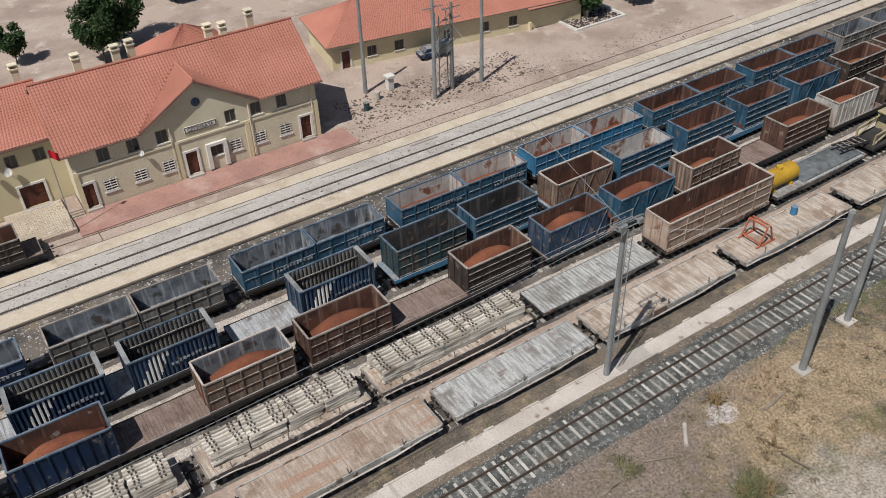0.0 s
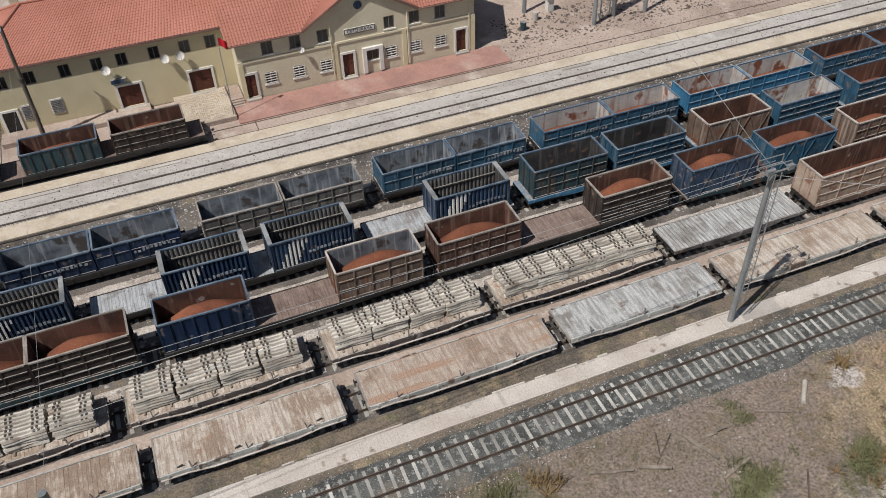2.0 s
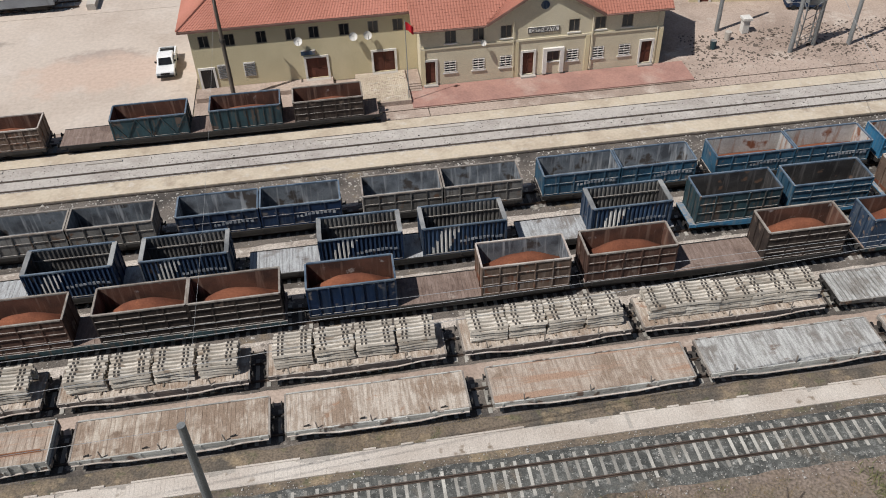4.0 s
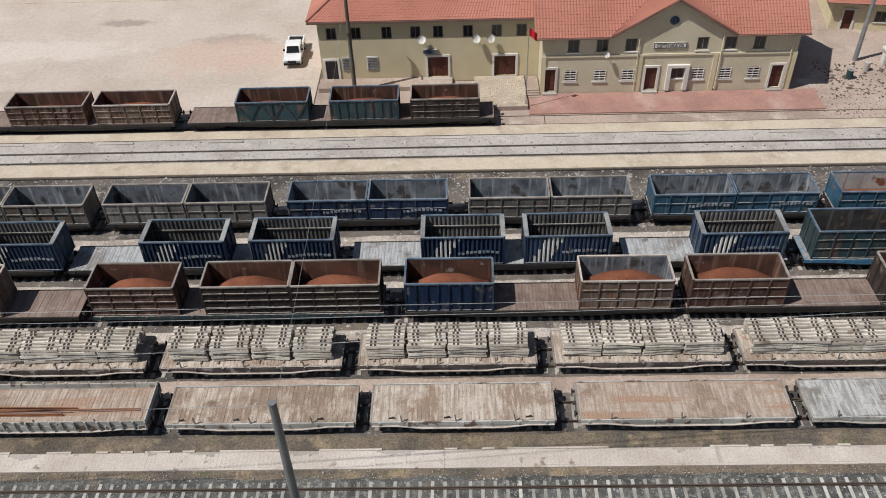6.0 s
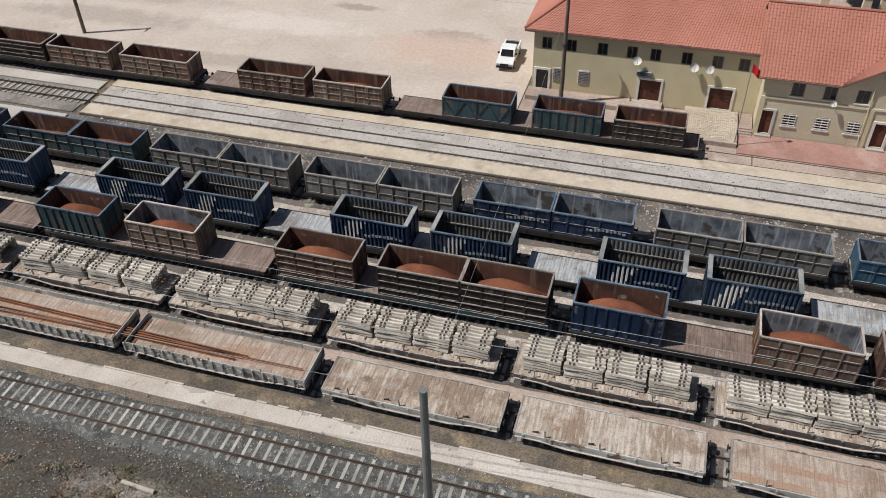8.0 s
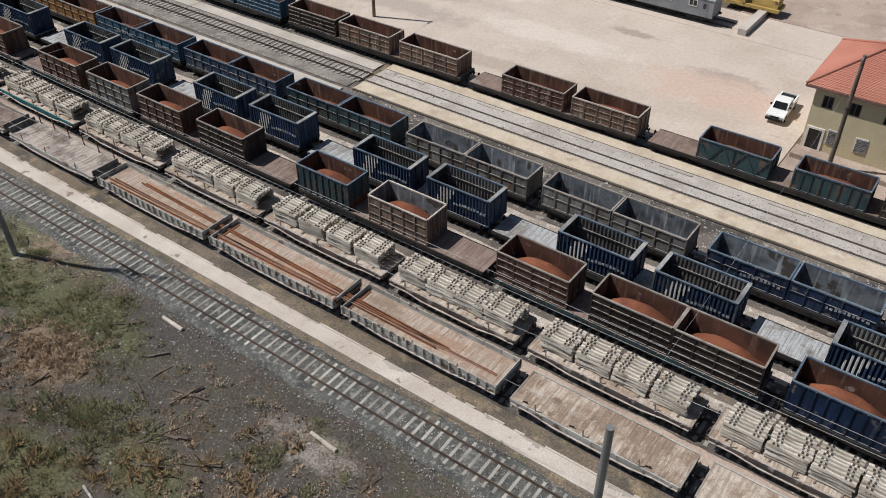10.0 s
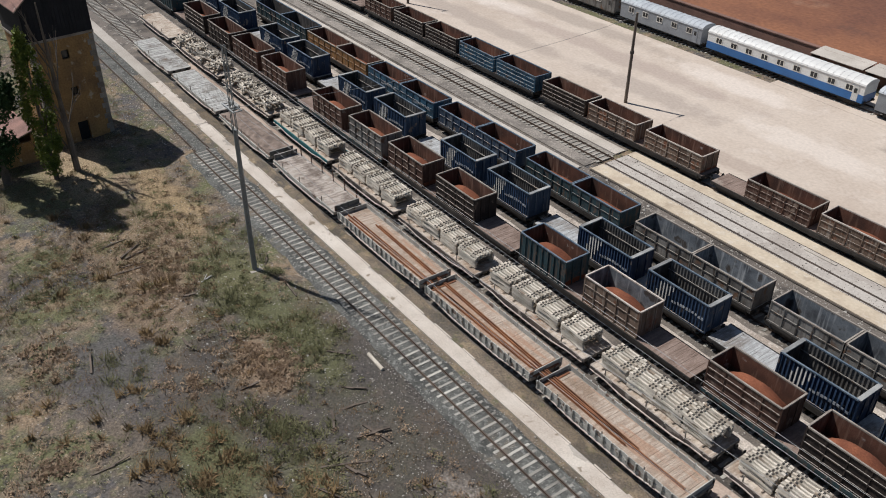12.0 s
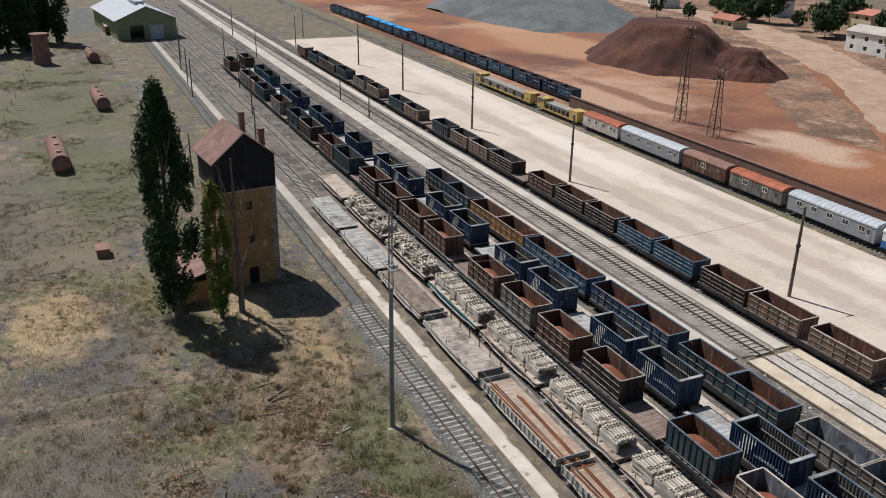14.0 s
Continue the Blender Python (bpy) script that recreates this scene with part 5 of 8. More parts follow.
part("board", boxes((18.4, 21.5, F - 0.08, F - 0.01, 4.72, 5.3)), "white_trim", sign)
part("border", boxes((18.4, 21.5, F - 0.1, F - 0.082, 4.72, 4.79), (18.4, 21.5, F - 0.1, F - 0.082, 5.23, 5.3), (18.4, 18.47, F - 0.1, F - 0.082, 4.79, 5.23), (21.43, 21.5, F - 0.1, F - 0.082, 4.79, 5.23)), "clip", sign)
cu = bpy.data.curves.new("lettering", "FONT")
cu.body, cu.size, cu.extrude, cu.align_x, cu.resolution_u = "\u00c7ET\u0130NKAYA", 0.46, 0.008, "CENTER", 2
tmp = new("tmp", cu)
bpy.context.view_layer.update()
me = bpy.data.meshes.new_from_object(tmp)
bpy.data.objects.remove(tmp)
me.materials.clear()
me.materials.append(M["clip"])
let = new("lettering", me)
let.parent = sign
let.matrix_basis = pose(19.95, F - 0.095, 4.85, 90, 0, 0)

# annex
A = 48.9
ann = thing("station_annex", pose(0, 0, 0), "two-storey cream goods annex with hipped red tile roof", "building")
ux = [-12.3, -9.9, -6.9, -4.1, -1.9, 1.0, 3.8, 6.2]
holes = [(x - 0.5, x + 0.5, 4.75, 6.0) for x in ux] + [(-13.2, -12.0, 0.0, 2.5), (-3.0, -1.0, 0.5, 2.7), (3.6, 5.7, 0.5, 2.7)]
bm = bmesh.new()
wall_open(bm, -13.6, 7.98, A, A + 0.35, 0.0, 6.92, holes)
box(bm, -13.6, -13.25, A + 0.351, 59, 0.0, 6.7)
box(bm, 7.63, 7.98, A + 0.351, 59, 0.0, 6.7)
box(bm, -13.249, 7.629, 58.65, 59, 0.0, 6.7)
part("wall", bm, "cream_wall", ann)
part("inner_floor", boxes((-13.24, 7.62, A + 0.36, 58.64, 3.6, 3.8)), "stucco", ann)
for x in ux:
    window(ann, x, 4.75, 1.0, 1.25, A, sill=False)
door(ann, -12.6, 0.02, 1.2, 2.48, A, leaf="pane")
door(ann, -2.0, 0.5, 2.0, 2.2, A)
door(ann, 4.65, 0.5, 2.1, 2.2, A)
for x in (-11.0, -8.5):
    bm = boxes((x - 0.55, x + 0.55, A - 0.05, A - 0.004, 1.4, 2.9))
    v = part("vent_panel", bm, "white_trim", ann)
    bm = bmesh.new()
    for i in range(8):
        box(bm, x - 0.48, x + 0.48, A - 0.1, A - 0.054, 1.5 + i * 0.17, 1.58 + i * 0.17)
    part("louvre", bm, "grey", v)
r1, r2 = (-9.0, 54, 10.0), (8.6, 54, 10.0)
part("roof_deck", roof_slab([(-14.5, 48.55, 6.78), (8.2, 48.55, 6.78), (8.2, 54, 9.95), (-9.0, 54, 9.95)]), "wood", ann)
part("roof_deck", roof_slab([(-14.5, 59.9, 6.75), (-9.0, 54, 9.95), (8.2, 54, 9.95), (8.2, 59.9, 6.75)]), "wood", ann)
part("roof_deck", roof_slab([(-14.5, 48.55, 6.78), (-9.0, 54, 9.95), (-14.5, 59.9, 6.75)]), "wood", ann)
tagged(part("roof_tiles", tiles((-14.5, 48.5, 6.81), (8.2, 48.5, 6.81), (-9.0, 54, 10.0), (8.2, 54, 10.0), 78, 21), "tile", ann), kind="stuff")
tagged(part("roof_tiles", tiles((-14.5, 59.95, 6.78), (8.2, 59.95, 6.78), (-9.0, 54, 10.0), (8.2, 54, 10.0), 78, 21), "tile", ann), kind="stuff")
tagged(part("roof_tiles", tiles((-14.55, 48.5, 6.81), (-14.55, 59.95, 6.78), (-9.0, 53.98, 10.0), (-9.0, 54.02, 10.0), 40, 21), "tile", ann), kind="stuff")
for a, b in (((-9, 54, 10.08), (8.2, 54, 10.08)), ((-14.5, 48.55, 6.89), (-9, 54, 10.08)), ((-14.5, 59.9, 6.86), (-9, 54, 10.08))):
    bm = bmesh.new()
    tube(bm, a, b, 0.13, n=8)
    part("ridge_tiles", bm, "tile", ann)
part("fascia", boxes((-14.5, 8.2, 48.42, 48.5, 6.58, 6.79)), "brick", ann)
for x, y in ((-9.5, 55), (-8.0, 54.6), (-5.6, 54.4), (-1, 55), (3, 54.6), (7, 55)):
    chimney(x, y, 9.0, 2.0, ann)
tagged(part("loading_platform", boxes((-13.9, -0.6, 47.0, 48.88, -0.2, 0.48), (1.6, 6.6, 43.0, 48.88, -0.2, 0.45)), "dust"), "low cobbled loading platform before the annex doors", "platform", kind="structure")
bm = bmesh.new()
for i in range(26):
    for j in range(30):
        if random.random() < 0.93:
            x, y = 1.65 + i * 0.188, 43.05 + j * 0.19
            box(bm, x, x + 0.165, y, y + 0.165, 0.451, 0.47 + random.uniform(0, 0.02))
tagged(part("cobbles", bm, "cream"), "worn pale cobbles of the loading ramp", "paving", kind="stuff")
for i in range(4):
    tagged(part("steps", boxes((6.7, 7.9, 46.0 - i * 0.3, 48.8, 0.0, 0.45 - i * 0.1)), "dust"), "dusty steps between ramp and platform", "steps", kind="structure")
sheet("station_platform", [(6.65, 34.5, 42.15, 45.8, -0.3, 0.12)], "redpave", "worn red paved station platform", "platform")


def dish(x, y, z, r=0.4):
    t = thing("satellite_dish", pose(x, y, z, 62, 0, 12), "white satellite dish on the facade", "satellite dish", "satellite dishes")
    bm = bmesh.new()
    rings = []
    for k in range(5):
        q = r * k / 4
        rings.append([bm.verts.new((q * math.cos(i * math.tau / 16), q * math.sin(i * math.tau / 16), -0.16 + 0.16 * (k / 4) ** 2)) for i in range(16)])
    for a, b in zip(rings, rings[1:]):
        for i in range(16):
            if a is rings[0]:
                bm.faces.new((rings[0][0], b[i], b[(i + 1) % 16])) if i else None
            else:
                bm.faces.new((a[i], a[(i + 1) % 16], b[(i + 1) % 16], b[i]))
    part("reflector", bm, "white_trim", t)
    bm = bmesh.new()
    bar(bm, (0, -r, 0), (0, 0, 0.4), 0.03)
    bar(bm, (0, 0, -0.15), (0, 0.15, -0.5), 0.05)
    part("arm", bm, "mast", t)


for x, y, z in ((-3.5, A - 0.5, 4.83), (1.8, A - 0.5, 4.8), (3.2, A - 0.5, 4.8), (14.0, F - 0.5, 4.4)):
    dish(x, y, z, 0.42 if x < 10 else 0.3)
bm = boxes((-3.4, -2.0, A - 0.3, A - 0.01, 3.2, 3.6))
tagged(part("signboard", bm, "bluegrey"), "small faded blue board above the annex door", "sign")
# flag
fl = thing("flag", pose(6.4, 43.4, 0.3), "red flag on a tall pale pole at the platform corner", "flag")
bm = bmesh.new()
tube(bm, (0, 0, 0), (0, 0, 8.2), 0.05, 0.035, 8)
part("pole", bm, "mast", fl)
bm = bmesh.new()
g = [[bm.verts.new((0.05 + 0.7 * i / 8, 0.14 * math.sin(i * 0.9) * i / 8 - 0.02 * j, 8.0 - 0.75 * j / 4 - 0.6 * (i / 8) ** 1.3)) for j in range(5)] for i in range(9)]
for i in range(8):
    for j in range(4):
        bm.faces.new((g[i][j], g[i + 1][j], g[i + 1][j + 1], g[i][j + 1])).smooth = True
part("cloth", bm, "flag_red", fl)

# second building by the station
sec = thing("station_house", pose(40.2, 58.6, 0, 0, 0, -9), "long low cream house with hipped red tile roof", "building")
bm = bmesh.new()
wx = [5.0, 8.5, 15, 20, 24]
wall_open(bm, 0, 34, 0, 0.3, 0, 3.2, [(x - 0.6, x + 0.6, 1.0, 2.2) for x in wx] + [(1.2, 2.2, 0, 2.2)])
box(bm, 0, 0.3, 0.301, 9, 0, 3.2)
box(bm, 33.7, 34, 0.301, 9, 0, 3.2)
box(bm, 0.301, 33.699, 8.7, 9, 0, 3.2)
part("wall", bm, "cream_wall", sec)
for x in wx:
    window(sec, x, 1.0, 1.2, 1.2, 0)
door(sec, 1.7, 0, 1.0, 2.2, 0)
E1, E2, E3, E4 = (-0.8, -0.8, 3.25), (34.8, -0.8, 3.25), (34.8, 9.8, 3.25), (-0.8, 9.8, 3.25)
R1, R2 = (4.5, 4.5, 6.4), (29.5, 4.5, 6.4)
part("roof_deck", roof_slab([E1, E2, R2, R1]), "wood", sec)
part("roof_deck", roof_slab([E4, R1, R2, E3]), "wood", sec)
part("roof_deck", roof_slab([E1, R1, E4]), "wood", sec)
part("roof_deck", roof_slab([E2, E3, R2]), "wood", sec)
for a, b, c, d, n in ((E1, E2, R1, R2, 100), (E4, E3, R1, R2, 100), (E1, E4, R1, R1, 36), (E2, E3, R2, R2, 36)):
    tagged(part("roof_tiles", tiles(a, b, c, Vector(d) + Vector((0, 0.01, 0)), n, 18), "tile", sec), kind="stuff")
for x in (6, 11, 14, 20, 26):
    chimney(x, 4.5, 6.0, 1.4, sec)
link = thing("covered_porch", pose(66, 54, 0, 0, 0, -6), "red tiled porch roof over a brick shelter", "building")
part("wall", boxes((0, 9, 4, 4.3, 0, 3), (0, 0.3, 0, 3.99, 0, 1), (8.7, 9, 0, 3.99, 0, 3)), "cream_wall", link)
part("roof_deck", roof_slab([(-0.6, -0.6, 3.0), (9.6, -0.6, 3.0), (9.6, 5, 4.4), (-0.6, 5, 4.4)]), "wood", link)
tagged(part("roof_tiles", tiles((-0.6, -0.65, 3.03), (9.6, -0.65, 3.03), (-0.6, 5, 4.43), (9.6, 5, 4.43), 34, 14), "tile", link), kind="stuff")

# ---- masts, poles, wires ----
def mast(x, y, h, r, label, lamps=False, ladder=False, upper=0.0):
    t = thing("lattice_mast" if ladder else "steel_mast", pose(x, y, 0), label, "mast", "masts along the line")
    bm = bmesh.new()
    tube(bm, (0, 0, 0), (0, 0, h), r, r * 0.75, 12)
    part("post", bm, "mast", t)
    part("foundation", boxes((-0.55, 0.55, -0.55, 0.55, -0.1, 0.16)), "concrete", t)
    if ladder:
        bm = bmesh.new()
        for s in (-0.22, 0.22):
            bar(bm, (s, -r - 0.28, 2.5), (s, -r - 0.28, h), 0.05)
        k = int((h - 2.5) / 0.55)
        for i in range(k):
            bar(bm, (-0.22, -r - 0.28, 2.6 + i * 0.55), (0.22, -r - 0.28, 2.6 + i * 0.55), 0.03)
            if i % 2:
                bar(bm, (0.22, -r - 0.28, 2.6 + i * 0.55), (0.0, -r * 0.8, 2.6 + (i + 1) * 0.55), 0.03)
        part("ladder", bm, "mast", t)
    if upper:
        bm = bmesh.new()
        for sx, sy in ((-0.16, -0.16), (0.16, -0.16), (0.16, 0.16), (-0.16, 0.16)):
            bar(bm, (sx, sy, h - 0.1), (sx * 0.7, sy * 0.7, upper), 0.05)
        for i in range(int((upper - h) / 0.5)):
            z = h + i * 0.5
            s = -1 if i % 2 else 1
            bar(bm, (-0.15 * s, -0.15, z), (0.15 * s, -0.15, z + 0.5), 0.03)
            bar(bm, (-0.15 * s, 0.15, z), (0.15 * s, 0.15, z + 0.5), 0.03)
        part("lattice_top", bm, "mast", t)
        part("crossarm", boxes((-1.1, 1.1, -0.4, -0.3, h + 1.9, h + 2.0), (-1.1, 1.1, 0.3, 0.4, h + 1.9, h + 2.0), *((q - 0.04, q + 0.04, -0.299, 0.299, h + 1.9, h + 1.98) for q in (-1.0, -0.5, 0.5, 1.0))), "mast", t)
    if lamps:
        bm = bmesh.new()
        for q in (-0.35, 0.35):
            bar(bm, (-0.9, q, h + 0.03), (0.9, q, h + 0.03), 0.06)
            bar(bm, (-0.9, q, h + 0.6), (0.9, q, h + 0.6), 0.05)
        for q in (-0.9, 0.9):
            bar(bm, (q, -0.35, h), (q, -0.35, h + 0.62), 0.05)
            bar(bm, (q, 0.35, h), (q, 0.35, h + 0.62), 0.05)
            bar(bm, (q, -0.35, h + 0.03), (q, 0.35, h + 0.03), 0.05)
        part("top_frame", bm, "mast", t)
        for i in (-0.75, 0.75):
            part("floodlight", boxes((i - 0.2, i + 0.2, -0.62, -0.4, h + 0.12, h + 0.45)), "mast", t)
    return t


mast(32.5, 3.35, 13.0, 0.22, "tall grey floodlight mast with a ladder", lamps=True, ladder=True)
mast(44.0, -4.1, 13.4, 0.26, "tall plain grey steel mast in dry grass")
mast(50.9, -2.75, 13.4, 0.26, "tall plain grey steel mast in dry grass")
mast(-8.5, -3.0, 13.5, 0.26, "grey tubular mast beside the running line")
mast(-59.5, -4.4, 13.6, 0.24, "grey mast with lattice top and crossarm", upper=20.6)
for x, y, h in ((-10.2, 46.4, 11.6), (-66.4, 49.1, 11.4), (-115.1, 49.0, 11.4), (-153.7, 49.6, 11.4), (-194.8, 50.7, 11.4), (-232, 52, 11.4)):
    t = thing("lamp_post", pose(x, y, 0), "tall weathered concrete lamp post on the apron", "lamp post", "lamp posts on the apron")
    bm = bmesh.new()
    tube(bm, (0, 0, 0), (0, 0, h), 0.22, 0.15, 10)
    part("post", bm, "bark", t)
    part("bracket", boxes((-0.05, 0.05, -0.9, 0.3, h - 0.2, h - 0.08)), "mast", t)
    bm = bmesh.new()
    tube(bm, (0, 0, h * 0.56), (0, 0, h * 0.56 + 0.3), 0.26, n=10)
    part("collar", bm, "clip", t)
for x, y, h in ((40.5, 51.4, 12), (46.0, 45.6, 12.2), (52.6, 46.0, 12.2), (49.0, 46.6, 10)):
    t = thing("utility_pole", pose(x, y, 0), "tall grey steel pole in dusty ground", "pole", "poles by the transformer")
    bm = bmesh.new()
    tube(bm, (0, 0, 0), (0, 0, h), 0.24, 0.16, 10)
    part("post", bm, "mast", t)
    if x > 45:
        bm = bmesh.new()
        for z in (h - 0.6, h - 1.8):
            bar(bm, (-1.2, 0, z), (1.2, 0, z), 0.1)
        part("crossarm", bm, "mast", t)
tr = thing("transformer_frame", pose(48, 46.8, 0), "lattice frame carrying a transformer between poles", "transformer")
bm = bmesh.new()
for sx in (-0.9, 0.9):
    for sy in (-0.5, 0.5):
        bar(bm, (sx, sy, 0), (sx * 0.8, sy * 0.8, 9), 0.1)
    for i in range(9):
        bar(bm, (sx, -0.5, i), (sx * 0.97, 0.5, i + 1), 0.05)
for i in range(9):
    bar(bm, (-0.9, -0.5, i), (0.9, -0.5, i + 1), 0.05)
part("lattice", bm, "mast", tr)
part("tank", boxes((-0.7, 0.7, -0.45, 0.45, 4.6, 5.8)), "mast", tr)


def wire(name, a, b, sag, r=0.018, n=18):
    """One swept strand: rings along the sag, joined to each other."""
    bm = bmesh.new()
    a, b = Vector(a), Vector(b)
    side = (b - a).cross(Vector((0, 0, 1))).normalized()
    last = None
    for i in range(n + 1):
        p = a.lerp(b, i / n) - Vector((0, 0, sag * 4 * (i / n) * (1 - i / n)))
        ring = [bm.verts.new(p + d) for d in (side * r, Vector((0, 0, r)), -side * r, Vector((0, 0, -r)))]
        for q in range(4 if last else 0):
            bm.faces.new((last[q], last[(q + 1) % 4], ring[(q + 1) % 4], ring[q]))
        last = ring
    return tagged(part(name, bm, "wire"), "thin grey overhead wire strung along the line", "wire", "overhead wires")


wire("overhead_wire", (-59.5, -4.4, 15.5), (32.5, 3.35, 13.0), 0.1, 0.015)
wire("overhead_wire", (-59.5, -4.4, 20.5), (32.5, 3.35, 13.6), 0.15, 0.015)
wire("overhead_wire", (-59.5, -4.1, 20.0), (32.5, 3.35, 13.3), 0.6, 0.015)
wire("overhead_wire", (-59.5, -4.7, 15.5), (-8.5, -3.0, 13.3), 0.5, 0.015)
wire("overhead_wire", (-8.5, -3.0, 13.0), (-10.2, 46.4, 10.6), 1.2, 0.008)
wire("overhead_wire", (32.5, 3.35, 13.0), (46.0, 45.6, 11.6), 0.7)
wire("overhead_wire", (32.5, 3.35, 12.6), (44.0, -4.1, 13.0), 0.3)
wire("overhead_wire", (-59.5, -4.4, 15.5), (-66.4, 49.1, 11.0), 1.2)

# ---- loose things on the wagons ----
place_box(45.0, 57.4, 11.4, "ribs", "sand", "inner_rust", 2.7, "long tan hopper wagon body with rusty floor", "wagons")
place_load(45.0, 57.4, 11.4, 2.7, 0.3)
wagon(44.7, 57.8, 11.4, "rust", "rusty frame of a tan hopper wagon", sill="tan", planks=False)
tk = thing("yellow_tank", pose(60.0, 11.4, 1.2), "yellow cylindrical tank lying on a flat wagon", "tank")
bm = bmesh.new()
tube(bm, (-1.9, 0, 0.95), (1.9, 0, 0.95), 0.85, n=24)
tube(bm, (1.9, 0, 0.95), (2.1, 0, 0.95), 0.85, 0.45, 24)
tube(bm, (-2.1, 0, 0.95), (-1.9, 0, 0.95), 0.45, 0.85, 24)
part("shell", bm, "yellow", tk)
for x in (-1.2, 1.2):
    part("saddle", boxes((x - 0.15, x + 0.15, -0.8, 0.8, 0.0, 0.3)), "yellow", tk)
bm = bmesh.new()
tube(bm, (0, 0, 1.8), (0, 0, 2.0), 0.3, n=12)
part("hatch", bm, "yellow", tk)
gl = part("gravel_load", ore_load(8.5, 2.4, 0.35, 9), "gravel")
gl.matrix_basis = pose(66.6, 11.4, 1.21)
tagged(gl, "thin layer of grey gravel on a flat wagon", "gravel")
gl = part("gravel_load", ore_load(12.4, 2.6, 0.3, 4), "gravel_brown")
gl.matrix_basis = pose(-83.0, 6.85, 1.215)
tagged(gl, "layer of brown gravel on a flat wagon", "gravel")
rf = thing("red_frame", pose(52.2, 7.0, 1.22), "red painted steel trestle standing on a flat wagon", "trestle")
for s in (-1, 1):
    bm = bmesh.new()
    bar(bm, (-1.1, s * 0.9, 0.06), (1.1, s * 0.9, 0.06), 0.13)
    bar(bm, (-0.8, s * 0.9, 0.1), (-0.2, s * 0.9, 1.7), 0.11)
    bar(bm, (0.8, s * 0.9, 0.1), (0.2, s * 0.9, 1.7), 0.11)
    part("trestle_leg", bm, "red", rf)
bm = bmesh.new()
bar(bm, (-0.2, -0.9, 1.7), (-0.2, 0.9, 1.7), 0.12)
bar(bm, (0.2, -0.9, 1.7), (0.2, 0.9, 1.7), 0.12)
bar(bm, (-0.8, -0.9, 0.4), (-0.8, 0.9, 0.4), 0.1)
part("crossbar", bm, "red", rf)
bm = bmesh.new()
tube(bm, (0, 0, 0), (0, 0, 0.75), 0.3, n=14)
dr = part("oil_drum", bm, "sky")
dr.matrix_basis = pose(57.6, 7.6, 1.22)
tagged(dr, "blue steel drum standing on a plank deck", "drum")
# old rails lying on the low-sided wagons
for i, (y, a, b, w) in enumerate(((6.1, -61.0, -20.2, 0.4), (6.35, -60.5, -25.0, -0.2), (7.3, -58.0, -24.5, -0.9), (7.45, -57.6, -24.2, -0.86), (5.75, -60.2, -34.5, 0.35))):
    bm = bmesh.new()
    bar(bm, (a, y, 1.235), (b, y + w, 1.235), 0.14, 0.03)
    bar(bm, (a, y, 1.3), (b, y + w, 1.3), 0.05, 0.1)
    bar(bm, (a, y, 1.36), (b, y + w, 1.36), 0.08, 0.04)
    tagged(part("loose_rail", bm, "railrust"), "long rusty rail lying on low-sided wagons", "rail", "loose rails on the wagons")
for x in (-33.3, -47.4):
    for d in (-0.75, -0.4, 0.42, 0.78):
        tagged(part("crossbeam", boxes((x + d - 0.13, x + d + 0.13, 5.6, 8.1, 1.21, 1.255)), "railrust"), "short orange rusted beam across the wagon deck", "beam", "beams under the rails")
# stakes on flat wagons
bm = bmesh.new()
bar(bm, (0, 0, 0), (0.35, 0, 0.12), 0.07)
stake = None
for a in (-17.6, -14.2, -9.0, -4.6, -1.2, 3.8):
    st = part("folded_stake", bm.copy(), "steel") if stake is None else copy_thing(stake, pose(0, 0, 0))
    stake = stake or st
    st.matrix_basis = pose(a, 5.6, 1.24)
    tagged(st, "short dark steel stake folded on the deck edge", "stake", "folded stakes")
bm.free()
for i in range(6):
    bm = bmesh.new()
    bar(bm, (0, 0, 0), (0, 0, 1.3), 0.09)
    st = part("upright_stake", bm, "rust")
    st.matrix_basis = pose(-74.6 + 2.3 * i, 8.28, 1.2)
    tagged(st, "thin rusty upright stake on a flat wagon", "stake", "upright stakes")
for x in (-75.4, -62.5, -76.4):
    tagged(part("end_board", boxes((x - 0.06, x + 0.06, 5.5, 8.2, 1.21, 1.75)), "grey"), "grey folding end board of a flat wagon", "board", "end boards")

# yellow track machine at the right edge
mc = thing("track_machine", pose(77.5, 11.4, 0), "cream and dark grey track maintenance machine on rails", "machine")
M["cream_paint"] = mat("dusty cream paint", (0.50, 0.42, 0.25), (0.32, 0.26, 0.16), 0.7, spots=(0.12, 0.10, 0.085), spot_at=0.56)
part("frame", boxes((-5, 5, -1.3, 1.3, 0.9, 1.2)), "steel", mc)
cabin = part("cab", boxes((-1.2, 0.9, -1.2, 1.2, 1.204, 2.9), (-1.35, 1.05, -1.3, 1.3, 2.904, 3.02)), "cream_paint", mc)
part("cab_window", boxes((-1.0, 0.7, -1.24, -1.204, 2.0, 2.7)), "pane", cabin)
part("cab_window", boxes((-1.24, -1.204, -1.0, 1.0, 2.0, 2.7)), "pane", cabin)
part("engine_hood", boxes((1.2, 4.4, -1.0, 1.0, 1.204, 2.3)), "cream_paint", mc)
for y in (-0.95, 0.95):
    bm = bmesh.new()
    for xa, za, xb, zb in ((-4.6, 1.3, -1.4, 2.6), (-4.6, 2.3, -1.4, 2.6), (-4.6, 1.3, -4.6, 2.3), (-3.0, 1.95, -3.0, 2.45)):
        bar(bm, (xa, y, za), (xb, y, zb), 0.14)
    part("side_truss", bm, "cream_paint", mc)
bm = bmesh.new()
bar(bm, (-4.6, -0.5, 1.6), (-9.2, -0.5, 2.2), 0.16)
